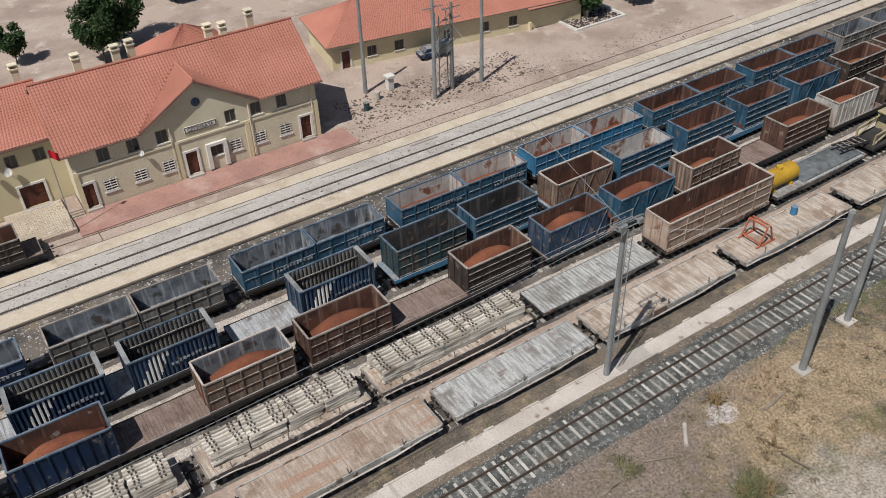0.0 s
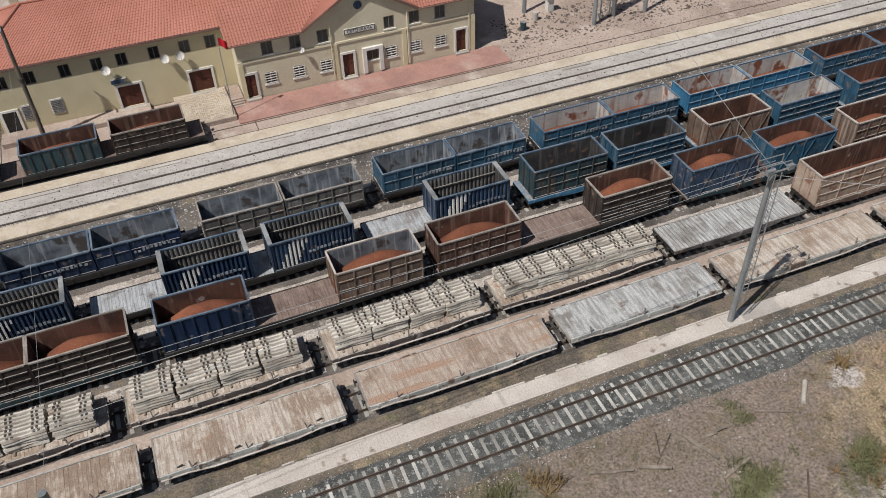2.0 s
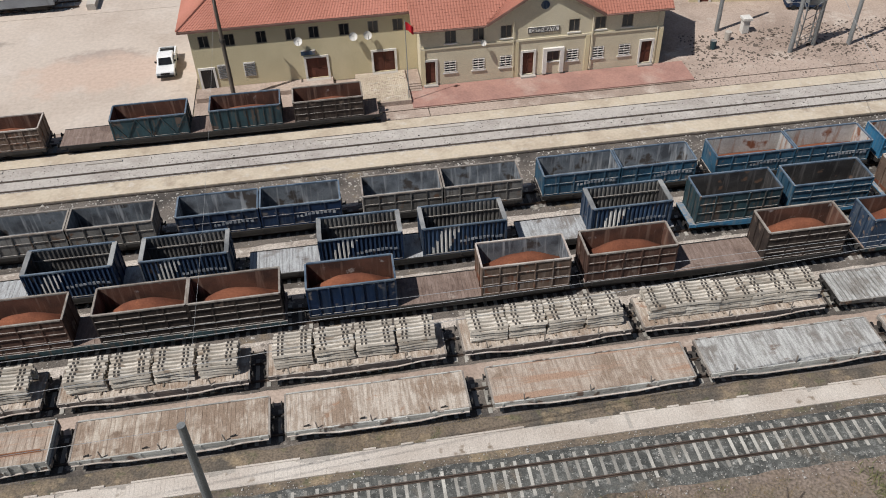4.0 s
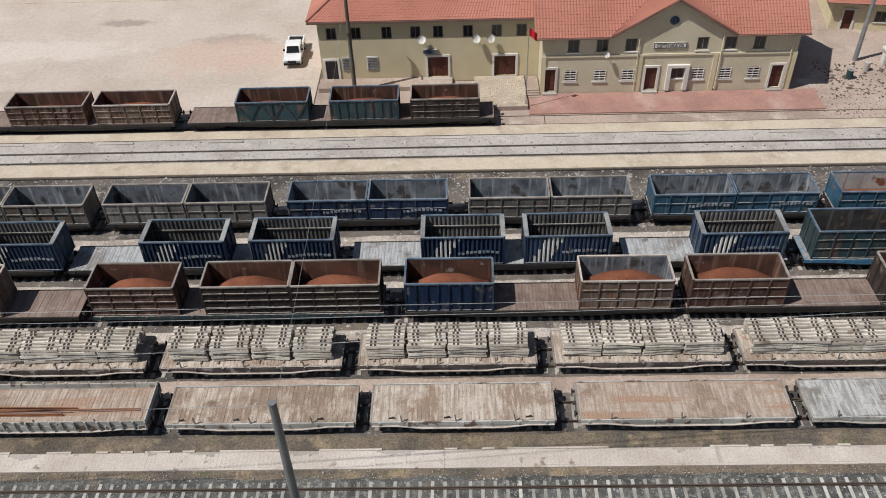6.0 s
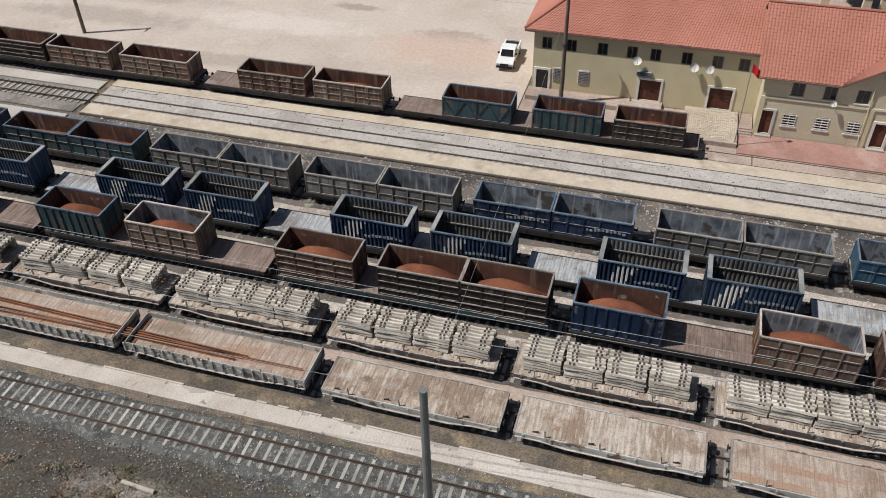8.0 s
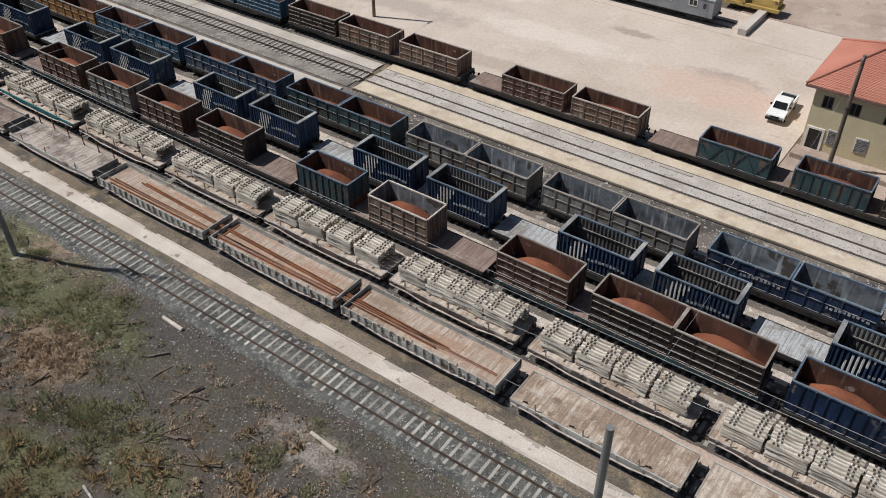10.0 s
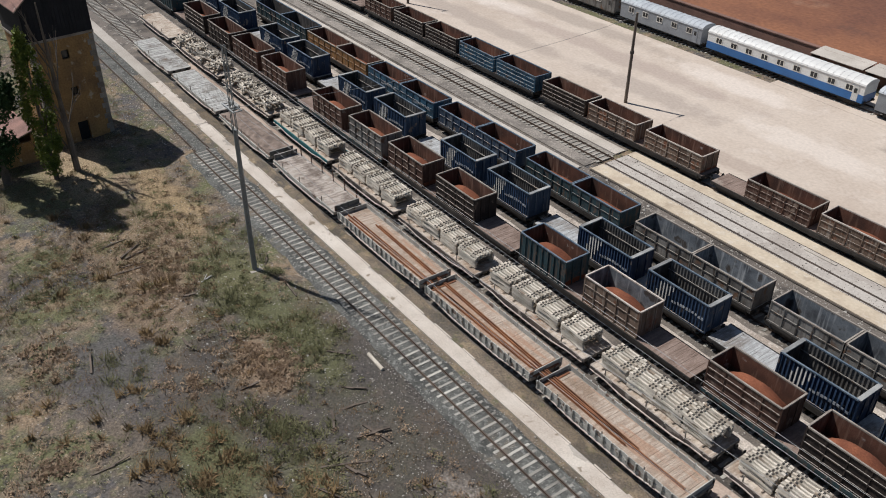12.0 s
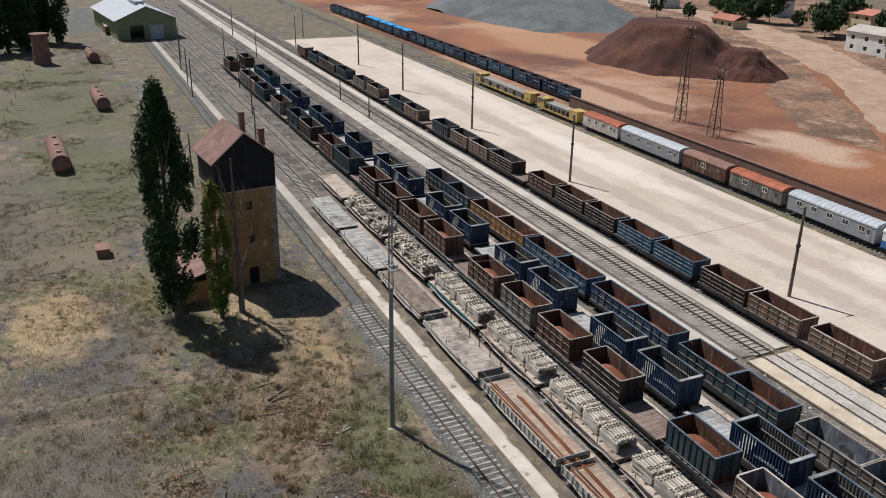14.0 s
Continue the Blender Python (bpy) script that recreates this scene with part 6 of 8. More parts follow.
bar(bm, (-4.6, 0.5, 1.6), (-9.2, 0.5, 2.2), 0.16)
part("conveyor", bm, "steel", mc)
for k in range(5):
    xx = -5.2 - 0.85 * k
    bm = bmesh.new()
    tube(bm, (xx, -0.5, 1.68 + 0.11 * k), (xx, 0.5, 1.68 + 0.11 * k), 0.09, n=8)
    part("roller", bm, "dark", mc)
for x in (-3.6, 3.6):
    wheelset(mc, x)


# ---- pickup truck ----
pk = thing("pickup_truck", pose(-17.3, 54.7, 0.02, 0, 0, 2), "white double-cab pickup truck parked on the apron", "car")


def car_body(bm, prof, hw, tuck=0.0):
    """Side outline in (y, z), pulled across x with rounded shoulders."""
    secs = ((-hw, 0.06), (-hw + 0.1, 0.0), (hw - 0.1, 0.0), (hw, 0.06))
    rings = [[bm.verts.new((x, y * (1 - i * 0.1), z - i * 0.5 * (z > 1.0))) for y, z in prof] for x, i in secs]
    for a, b in zip(rings, rings[1:]):
        for i in range(len(prof)):
            bm.faces.new((a[i], a[(i + 1) % len(prof)], b[(i + 1) % len(prof)], b[i])).smooth = False
    bm.faces.new(rings[0])
    bm.faces.new(rings[-1])


bm = bmesh.new()
car_body(bm, [(-2.6, 0.45), (2.6, 0.45), (2.62, 0.95), (0.9, 0.98), (0.6, 1.02), (-1.4, 1.05), (-2.5, 0.92), (-2.65, 0.7)], 0.9)
part("body", bm, "car_white", pk)
bm = bmesh.new()
car_body(bm, [(-1.35, 1.02), (0.85, 1.02), (0.7, 1.55), (0.45, 1.72), (-0.5, 1.74), (-0.75, 1.62)], 0.78)
part("cab", bm, "car_white", pk)
bm = bmesh.new()
v = [bm.verts.new(p) for p in ((-0.68, -1.33, 1.1), (0.68, -1.33, 1.1), (0.6, -0.8, 1.62), (-0.6, -0.8, 1.62))]
bm.faces.new(v)
bmesh.ops.solidify(bm, geom=bm.faces[:], thickness=-0.03)
part("windscreen", bm, "pane", pk)
for s in (-1, 1):
    part("side_window", boxes((*sorted((s * 0.785, s * 0.8)), -0.9, 0.6, 1.15, 1.5)), "pane", pk)
    part("headlight", boxes((*sorted((s * 0.5, s * 0.85)), -2.66, -2.6, 0.68, 0.85)), "coach_roof", pk)
    part("mirror", boxes((*sorted((s * 0.86, s * 1.05)), -0.95, -0.85, 1.15, 1.35)), "rubber", pk)
    for y in (-1.65, 1.6):
        bm = bmesh.new()
        tube(bm, (s * 0.72, y, 0.37), (s * 0.93, y, 0.37), 0.37, n=18)
        w = part("wheel", bm, "rubber", pk)
        bm = bmesh.new()
        tube(bm, (s * 0.931, y, 0.37), (s * 0.945, y, 0.37), 0.22, n=14)
        part("rim", bm, "mast", w)
part("bumper", boxes((-0.85, 0.85, -2.75, -2.62, 0.42, 0.62)), "rubber", pk)
part("grille", boxes((-0.45, 0.45, -2.67, -2.61, 0.66, 0.86)), "rubber", pk)
part("cargo_bed", boxes((-0.72, 0.72, 1.0, 2.5, 0.96, 0.985)), "rubber", pk)
for s in (-1, 1):
    part("bed_side", boxes((*sorted((s * 0.73, s * 0.88)), 0.95, 2.6, 0.98, 1.12)), "car_white", pk)
part("tailgate", boxes((-0.72, 0.72, 2.52, 2.6, 0.99, 1.12)), "car_white", pk)

# second car near the far house
cr = thing("parked_car", pose(52.0, 55.0, 0.0, 0, 0, 80), "small dark blue car parked by the house", "car")
bm = bmesh.new()
car_body(bm, [(-2.0, 0.35), (2.0, 0.35), (2.05, 0.8), (1.2, 0.9), (-1.2, 0.92), (-2.0, 0.75)], 0.82)
part("body", bm, "navy", cr)
bm = bmesh.new()
car_body(bm, [(-1.2, 0.9), (1.6, 0.9), (1.1, 1.38), (-0.5, 1.4)], 0.7)
part("cab", bm, "navy", cr)
for s in (-1, 1):
    for y in (-1.25, 1.25):
        bm = bmesh.new()
        tube(bm, (s * 0.66, y, 0.3), (s * 0.83, y, 0.3), 0.3, n=14)
        part("wheel", bm, "rubber", cr)

# ---- coaches behind the apron ----
def coach(x0, x1, y, side, roof, label, lower=None, windows=5, height=3.5, doors=True):
    L = x1 - x0 - 0.7
    t = thing("railway_coach", pose((x0 + x1) / 2, y, 0), label, "railway coach", "old coaches beside the apron")
    h = L / 2
    part("body", boxes((-h, h, -1.4, 1.4, 0.95, height - 0.35)), side, t)
    if lower:
        part("lower_band", boxes((-h - 0.005, h + 0.005, -1.425, -1.404, 0.95, 1.95), (-h - 0.02, -h - 0.004, -1.4, 1.4, 0.95, 1.95), (h + 0.004, h + 0.02, -1.4, 1.4, 0.95, 1.95)), lower, t)
    out = [(1.48 * math.cos(math.pi * k / 10), height - 0.35 + 0.62 * math.sin(math.pi * k / 10)) for k in range(11)]
    bm = bmesh.new()
    prism(bm, out, -h - 0.06, h + 0.06)
    part("roof", bm, roof, t)
    bm = bmesh.new()
    prism(bm, [(y * 1.02, z + 0.03) for y, z in out], -0.025, 0.025)
    hoop = part("roof_hoop", bm, roof, t)
    hoop.matrix_basis = pose(-h + 0.45, 0, 0)
    for k in range(1, int(L / 0.9)):
        shared("roof_hoop", hoop, t, pose(-h + 0.45 + k * 0.9, 0, 0))
    for k in range(windows):
        xx = -h + (k + 0.8) * L / (windows + 0.6)
        w = part("window", boxes((xx - 0.55, xx + 0.55, -1.45, -1.43, 2.0, 2.09), (xx - 0.55, xx + 0.55, -1.45, -1.43, 2.76, 2.85), (xx - 0.55, xx - 0.47, -1.45, -1.43, 2.09, 2.76), (xx + 0.47, xx + 0.55, -1.45, -1.43, 2.09, 2.76), (xx - 0.03, xx + 0.03, -1.45, -1.43, 2.09, 2.76)), "white_trim", t)
        part("pane", boxes((xx - 0.46, xx + 0.46, -1.42, -1.404, 2.1, 2.75)), "pane", w)
    if doors:
        part("door", boxes((h - 1.5, h - 0.7, -1.44, -1.428, 1.0, 2.9)), side, t)
        part("door_window", boxes((h - 1.3, h - 0.9, -1.455, -1.443, 2.0, 2.6)), "pane", t)
    part("underframe", boxes((-h, h, -1.2, 1.2, 0.7, 0.946)), "steel", t)
    for s in (-1, 1):
        b = part("bogie", boxes((s * (h - 2.2) - 1.2, s * (h - 2.2) + 1.2, -1.05, 1.05, 0.4, 0.68)), "steel", t)
        for d in (-0.85, 0.85):
            wheelset(b, s * (h - 2.2) + d)
        for yy in (-0.88, 0.88):
            bm = bmesh.new()
            tube(bm, (s * h, yy, 1.0), (s * (h + 0.3), yy, 1.0), 0.16, n=10)
            part("buffer", bm, "steel", t)


CY = 72.3
track(CY, -420, -29, -0.08)
coach(-46.6, -31.0, CY - 0.3, "coach_grey", "coach_roof", "grey mess coach with white framed windows", windows=4)
coach(-72.4, -47.8, CY, "coach_white", "coach_white", "blue and white passenger coach with dirty roof", lower="coach_blue", windows=9)
coach(-89.2, -72.8, CY, "coach_grey", "coach_roof", "light grey camp coach with ribbed roof", windows=5)
coach(-101.8, -89.8, CY, "grey", "red", "weathered grey van with faded red roof", windows=2)
coach(-113.6, -102.2, CY, "rust", "brick", "rusty brown covered van", windows=1)
coach(-132.0, -114.0, CY, "coach_grey", "coach_roof", "light grey camp coach with ribbed roof", windows=5)
coach(-145.3, -132.5, CY, "white", "red", "dirty white van with faded red roof", windows=4)
# yellow works machines
for x0, x1, lab in ((-164.5, -147, "yellow track tamping machine with cab"), (-196, -166.5, "long cream and yellow track machine")):
    t = thing("works_machine", pose((x0 + x1) / 2, CY, 0), lab, "machine", "yellow works machines")
    h = (x1 - x0) / 2 - 0.5
    part("frame", boxes((-h, h, -1.3, 1.3, 0.8, 1.2)), "machine_yellow", t)
    part("cab", boxes((-h, -h + 3, -1.3, 1.3, 1.204, 3.1)), "machine_yellow", t)
    part("cab_window", boxes((-h + 0.3, -h + 2.6, -1.33, -1.304, 2.2, 3.1)), "pane", t)
    part("engine_cover", boxes((-h + 3.6, h - 3.6, -1.1, 1.1, 1.204, 2.5)), "grey", t)
    part("cab", boxes((h - 3, h, -1.3, 1.3, 1.204, 3.0)), "machine_yellow", t)
    for k in range(6):
        xx = -h + 4 + k * (2 * h - 8) / 5
        part("tool_box", boxes((xx - 0.3, xx + 0.3, -1.35, -1.12, 1.3, 2.2)), "dark", t)
    for x in (-h + 2, h - 2):
        wheelset(t, x)
# yellow crane car and rubble by the end of the apron
t = thing("works_machine", pose(-29.0, 78.6, 0), "yellow rail crane car with cab", "machine", "yellow works machines")
part("frame", boxes((-3.5, 3.5, -1.3, 1.3, 0.7, 1.1)), "machine_yellow", t)
part("cab", boxes((-3.2, -0.8, -1.2, 1.2, 1.104, 3.2)), "machine_yellow", t)
part("cab_window", boxes((-3.0, -1.0, -1.24, -1.204, 2.0, 2.9)), "pane", t)
part("engine_cover", boxes((0, 3.2, -1.0, 1.0, 1.104, 2.1)), "machine_yellow", t)
for x in (-2.2, 2.2):
    wheelset(t, x)
for x0, x1 in ((-60, -52.5), (-52, -44.5), (-44, -36.5)):
    t = thing("covered_shelter", pose((x0 + x1) / 2, 79.0, 0), "low shelter with pale sheet metal roof", "shed", "shelters behind the coaches")
    h = (x1 - x0) / 2
    part("wall", boxes((-h, h, 1.2, 1.4, 0, 2.4), (-h, -h + 0.15, -1.4, 1.19, 0, 2.4)), "dark", t)
    part("roof", roof_slab([(-h - 0.1, -1.6, 2.45), (h + 0.1, -1.6, 2.45), (h + 0.1, 1.6, 2.75), (-h - 0.1, 1.6, 2.75)], 0.08), "concrete", t)
tagged(part("low_wall", boxes((-27.9, -26.9, 70.4, 79.4, -0.1, 0.75)), "concrete"), "low pale concrete wall at the apron's end", "wall", kind="structure")
tagged(part("boundary_wall", boxes((-164, -48, 79.6, 80.1, -0.2, 2.5), (-164, -48, 79.5, 80.2, 2.504, 2.65)), "brick"), "low dark brown boundary wall beside the ore yard", "wall", kind="structure")

# far ore train behind the apron
for k in range(13):
    a = -355.5 + k * 14.6
    for q in (0, 1):
        place_box(a + q * 6.9, a + q * 6.9 + 6.3, 83.4, "pair", "blue" if (k + q) % 3 else "navy", "inner_rust", 1.95, "blue low open box of the far ore train", "boxes of the far ore train", z=1.2)
    tagged(part("wagon_frame", boxes((a - 0.2, a + 13.4, 82.1, 84.7, 0.5, 1.19), *((a + q, a + q + 0.9, 82.5, 84.3, -0.02, 0.496) for q in (0.8, 2.6, 9.8, 11.6))), "steel"), "dark underframe of a far ore wagon", "wagon", "far wagon frames")
    if k in (3, 4, 5):
        for q in (0, 1):
            tp = part("tarpaulin", ore_load(6.3, 2.7, 0.5, k), "cyan")
            tp.matrix_basis = pose(a + 3.1 + q * 6.9, 83.4, 3.2)
            tagged(tp, "bright blue tarpaulin over a far wagon", "tarpaulin", "tarpaulins")

# ---- ore and gravel heaps ----
def heap(cx, cy, rx, ry, h, material, label, seed, flat=0.35):
    bm = bmesh.new()
    n = 60
    g = []
    for i in range(n + 1):
        row_ = []
        for j in range(n + 1):
            u, v = i / n * 2 - 1, j / n * 2 - 1
            d = math.hypot(u, v) + 0.16 * noise.noise((u * 2 + seed, v * 2, seed)) + 0.05 * noise.noise((u * 7, v * 7, seed))
            z = h * max(0.0, min(1.0, (1 - d) / (1 - flat))) - 0.3 + (0.45 * noise.noise((u * 9, v * 9, seed)) if d < 0.9 else 0)
            row_.append(bm.verts.new((u * rx * 1.15, v * ry * 1.15, z)))
        g.append(row_)
    for i in range(n):
        for j in range(n):
            bm.faces.new((g[i][j], g[i + 1][j], g[i + 1][j + 1], g[i][j + 1])).smooth = True
    o = part("ore_heap" if "red" in label else "gravel_heap", bm, material)
    o.matrix_basis = pose(cx, cy, 0)
    tagged(o, label, "heap")


heap(-206, 141, 24, 20, 12.0, "heap", "large dark red ore heap in the yard", 2.0, 0.4)
heap(-183, 148, 12, 11, 7.0, "heap", "smaller dark red ore heap", 5.0, 0.3)
heap(-330, 165, 62, 34, 9, "gravel", "wide heap of grey gravel", 8.0, 0.5)

# lattice pylons in the ore yard
for x, y, h in ((-143.2, 94.6, 19.7), (-130.1, 92.5, 13.1)):
    t = thing("lattice_pylon", pose(x, y, 0), "slim rusty lattice power pylon on red earth", "pylon", "lattice pylons")
    bm = bmesh.new()
    k = int(h / 0.9)
    for sx, sy in ((-1, -1), (1, -1), (1, 1), (-1, 1)):
        bar(bm, (sx * 0.9, sy * 0.9, 0), (sx * 0.3, sy * 0.3, h), 0.12)
    for i in range(k):
        z0, z1 = i * h / k, (i + 1) * h / k
        r0, r1 = 0.9 - 0.6 * z0 / h, 0.9 - 0.6 * z1 / h
        s = 1 if i % 2 else -1
        for q in (-1, 1):
            bar(bm, (-s * r0, q * r0, z0), (s * r1, q * r1, z1), 0.06)
            bar(bm, (q * r0, -s * r0, z0), (q * r1, s * r1, z1), 0.06)
    part("lattice", bm, "rust", t)
    bm = bmesh.new()
    for z in (h, h - 1.5):
        bar(bm, (-1.6, 0, z), (1.6, 0, z), 0.14)
    part("crossarm", bm, "rust", t)
    for sx in (-1.5, 0, 1.5):
        bm = bmesh.new()
        tube(bm, (sx, 0, h + 0.07), (sx, 0, h + 0.5), 0.09, n=6)
        part("insulator", bm, "white_trim", t)

# ---- water tower house ----
tw = thing("water_tower", pose(-94.2, -8.7, 0, 0, 0, 6), "tall ochre stone water tower with black boarded top", "building")
X0, X1, Y0, Y1 = -7.2, 0.0, -3.6, 3.2


def wall_x(bm, x0, x1, y0, y1, z0, z1, holes):
    ys = sorted({y0, y1, *(h[0] for h in holes), *(h[1] for h in holes)})
    zs = sorted({z0, z1, *(h[2] for h in holes), *(h[3] for h in holes)})
    for a, b in zip(ys, ys[1:]):
        for c, d in zip(zs, zs[1:]):
            if not any(h[0] <= a and b <= h[1] and h[2] <= c and d <= h[3] for h in holes):
                box(bm, x0, x1, a, b, c, d)


bm = bmesh.new()
openings = [(-0.6, 0.6, 0, 2.3), (-0.4, 0.4, 5.4, 6.4), (-0.5, 0.3, 9.6, 10.6)]
wall_x(bm, X1 - 0.5, X1, Y0, Y1, 0, 11.9, openings)
box(bm, X0, X1 - 0.501, Y0, Y0 + 0.5, 0, 11.9)
box(bm, X0, X1 - 0.501, Y1 - 0.5, Y1, 0, 11.9)
box(bm, X0, X0 + 0.5, Y0 + 0.501, Y1 - 0.501, 0, 11.9)
part("wall", bm, "stone", tw)
for yy, zz, w, h in ((0, 0, 1.2, 2.3), (0, 5.4, 0.8, 1.0), (-0.1, 9.6, 0.8, 1.0)):
    part("opening_infill", boxes((X1 - 0.4, X1 - 0.35, yy - w / 2, yy + w / 2, zz, zz + h)), "pane", tw)
for yy in (Y0, Y1):
    for k in range(19):
        wdt = 0.7 if k % 2 else 0.45
        part("quoin", boxes((X1 - 0.6, X1 + 0.05, *sorted((yy + (0.05 if yy > 0 else -0.05), yy - (wdt if yy > 0 else -wdt))), 0.02 + k * 0.62, 0.6 + k * 0.62)), "quoin", tw)
part("cornice", boxes((X0 - 0.15, X1 + 0.15, Y0 - 0.15, Y1 + 0.15, 11.904, 12.15)), "quoin", tw)
bm = bmesh.new()
o = [(Y0 - 0.1, 12.154), (Y1 + 0.1, 12.154), (Y1 + 0.1, 16.0), ((Y0 + Y1) / 2, 18.6), (Y0 - 0.1, 16.0)]
prism(bm, o, X0 - 0.05, X1 + 0.08)
part("boarded_top", bm, "slate", tw)
for k in range(18):
    yy = Y0 + 0.05 + k * (Y1 - Y0) / 18
    zt = 16.0 + 2.6 * (1 - abs(yy + 0.15 - (Y0 + Y1) / 2) / ((Y1 - Y0) / 2 + 0.1)) - 0.05
    part("board", boxes((X1 + 0.082, X1 + 0.11, yy, yy + 0.33, 12.16, zt)), "slate", tw)
ym = (Y0 + Y1) / 2
for s, ye in ((-1, Y0 - 0.6), (1, Y1 + 0.6)):
    part("roof_deck", roof_slab([(X0 - 0.4, ye, 15.6), (X1 + 0.5, ye, 15.6), (X1 + 0.5, ym, 18.85), (X0 - 0.4, ym, 18.85)], 0.1), "wood", tw)
    tagged(part("roof_tiles", tiles((X0 - 0.4, ye, 15.62), (X1 + 0.5, ye, 15.62), (X0 - 0.4, ym, 18.87), (X1 + 0.5, ym, 18.87), 26, 15), "old_tile", tw), kind="stuff")
chimney(-2.0, 2.6, 15.5, 2.6, tw, 0.7, "brick")
chimney(-5.6, 1.5, 17.0, 2.4, tw, 0.7, "brick")
lo = thing("stone_outhouse", pose(-91.5, -16.6, 0, 0, 0, 6), "low ruined stone outhouse with old tile roof", "building")
part("wall", boxes((-9, 0, -1.8, -1.5, 0, 2.6), (-9, 0, 1.9, 2.2, 0, 3.3), (-0.3, 0, -1.49, 1.89, 0, 2.6), (-9, -8.7, -1.49, 1.89, 0, 2.6)), "stone", lo)
part("roof_deck", roof_slab([(-9.3, -2.3, 2.6), (0.4, -2.3, 2.6), (0.4, 2.3, 3.9), (-9.3, 2.3, 3.9)], 0.1), "wood", lo)
tagged(part("roof_tiles", tiles((-9.3, -2.3, 2.63), (0.4, -2.3, 2.63), (-9.3, 2.3, 3.93), (0.4, 2.3, 3.93), 30, 12), "old_tile", lo), kind="stuff")
tagged(part("stone_trough", boxes((-112, -109.6, -25.6, -24, -0.1, 1.1), (-112.1, -109.5, -25.7, -23.9, 1.104, 1.25)), "brick"), "small ruined brick box in the grass", "box")


# ---- trees ----
def leaves(n, place, size, seed):
    """Many small bent leaf clumps; place gives a point for two or three random numbers."""
    rnd = random.Random(seed)
    vs, fs = [], []
    for _ in range(n):
        p, k = place(rnd), len(vs)
        s = size * rnd.uniform(0.6, 1.4)
        q = Euler((rnd.uniform(-1.2, 1.2), rnd.uniform(-1.2, 1.2), rnd.uniform(0, 6.3))).to_matrix()
        for v in ((-s, 0, 0), (0, -s * 0.5, s * 0.2), (s, 0, 0), (0, s * 0.5, s * 0.25)):
            vs.append(p + q @ Vector(v))
        fs.append((k, k + 1, k + 2))
        fs.append((k, k + 2, k + 3))
    me = bpy.data.meshes.new("crown")
    me.from_pydata(vs, [], fs)
    return me


def limbs(bm, rnd, base, way, length, r, depth, spread):
    end = base + way * length
    tube(bm, base, end, r, r * 0.55, 6 if depth else 4)
    if depth <= 0:
        return
    for _ in range(3):
        w = (way + Vector((rnd.uniform(-1, 1), rnd.uniform(-1, 1), rnd.uniform(-0.1, 0.5))) * spread).normalized()
        limbs(bm, rnd, base + way * length * rnd.uniform(0.5, 1.0), w, length * rnd.uniform(0.5, 0.75), r * 0.5, depth - 1, spread)


def tree(x, y, h, width, form, leaf, label, n, size, seed, group=""):
    rnd = random.Random(seed)
    t = thing("tree", pose(x, y, 0), label, "tree", group)
    bm = bmesh.new()
    low = 0.1 if form == "poplar" else 0.3
    tube(bm, (0, 0, -0.1), (rnd.uniform(-0.2, 0.2), rnd.uniform(-0.2, 0.2), h * (0.9 if form != "round" else 0.55)), 0.018 * h, 0.004 * h, 8)
    for k in range(9 if form != "round" else 6):
        z = h * (low + 0.6 * k / 9)
        a = rnd.uniform(0, 6.3)
        limbs(bm, rnd, Vector((0, 0, z)), Vector((math.cos(a) * (0.35 if form != "round" else 1), math.sin(a) * (0.35 if form != "round" else 1), 0.9 if form != "round" else 0.5)).normalized(), h * (0.18 if form != "round" else 0.28), 0.005 * h, 1 if leaf else 2, 0.45)
    part("trunk", bm, "bark", t)
    if not leaf:
        return
    clumps = []
    for _ in range(85 if form == "poplar" else 34):
        v = rnd.random()
        if form == "poplar":
            z = h * (low + (1 - low) * v)
            r = width * 0.5 * (math.sin(math.pi * min(1, 0.12 + v * 0.9)) ** 0.75) * rnd.uniform(0.45, 1.0)
            cr = width * 0.16
        else:
            z = h * (0.62 + 0.36 * (v - 0.5) * 1.6)
            r = width * 0.42 * math.sqrt(max(0.05, 1 - ((v - 0.5) * 1.8) ** 2)) * rnd.uniform(0.5, 1)
            cr = width * 0.17
        a = rnd.uniform(0, 6.3)
        clumps.append((Vector((r * math.cos(a), r * math.sin(a), z)), cr * rnd.uniform(0.7, 1.3), 2.1 if form == "poplar" else 0.9))

    def place(q):
        c, cr, st = q.choice(clumps)
        d = Vector((q.gauss(0, 1), q.gauss(0, 1), q.gauss(0, 1))).normalized() * cr * q.random() ** 0.4
        return c + Vector((d.x, d.y, d.z * st))

    me = leaves(n, place, size, seed)
    me.materials.append(M[leaf])
    o = new("crown", me)
    o.parent = t


tree(-88.3, -18.5, 25.0, 5.6, "poplar", "leaf_dark", "tall dark green poplar in dry grass", 26000, 0.2, 11)
tree(-86.4, -14.1, 15.5, 3.2, "poplar", "leaf_light", "slim yellow green young poplar", 7000, 0.17, 12)
tree(-87.0, -11.8, 20.0, 3.0, "poplar", None, "bare dead poplar with thin branches", 0, 0, 13)
tree(-92.5, -19.0, 18.0, 2.4, "poplar", None, "bare dead poplar with thin branches", 0, 0, 14)
tree(22.5, 80.5, 9.5, 8.0, "round", "leaf_dark", "broad dark green tree on bare ground", 9000, 0.22, 15)
tree(19.0, 77.5, 8.0, 6.0, "round", "leaf_dark", "broad dark green tree on bare ground", 7000, 0.22, 16)
tree(10, 84.0, 5.0, 4.0, "round", "leaf_dark", "small bushy tree on bare ground", 3000, 0.2, 26)
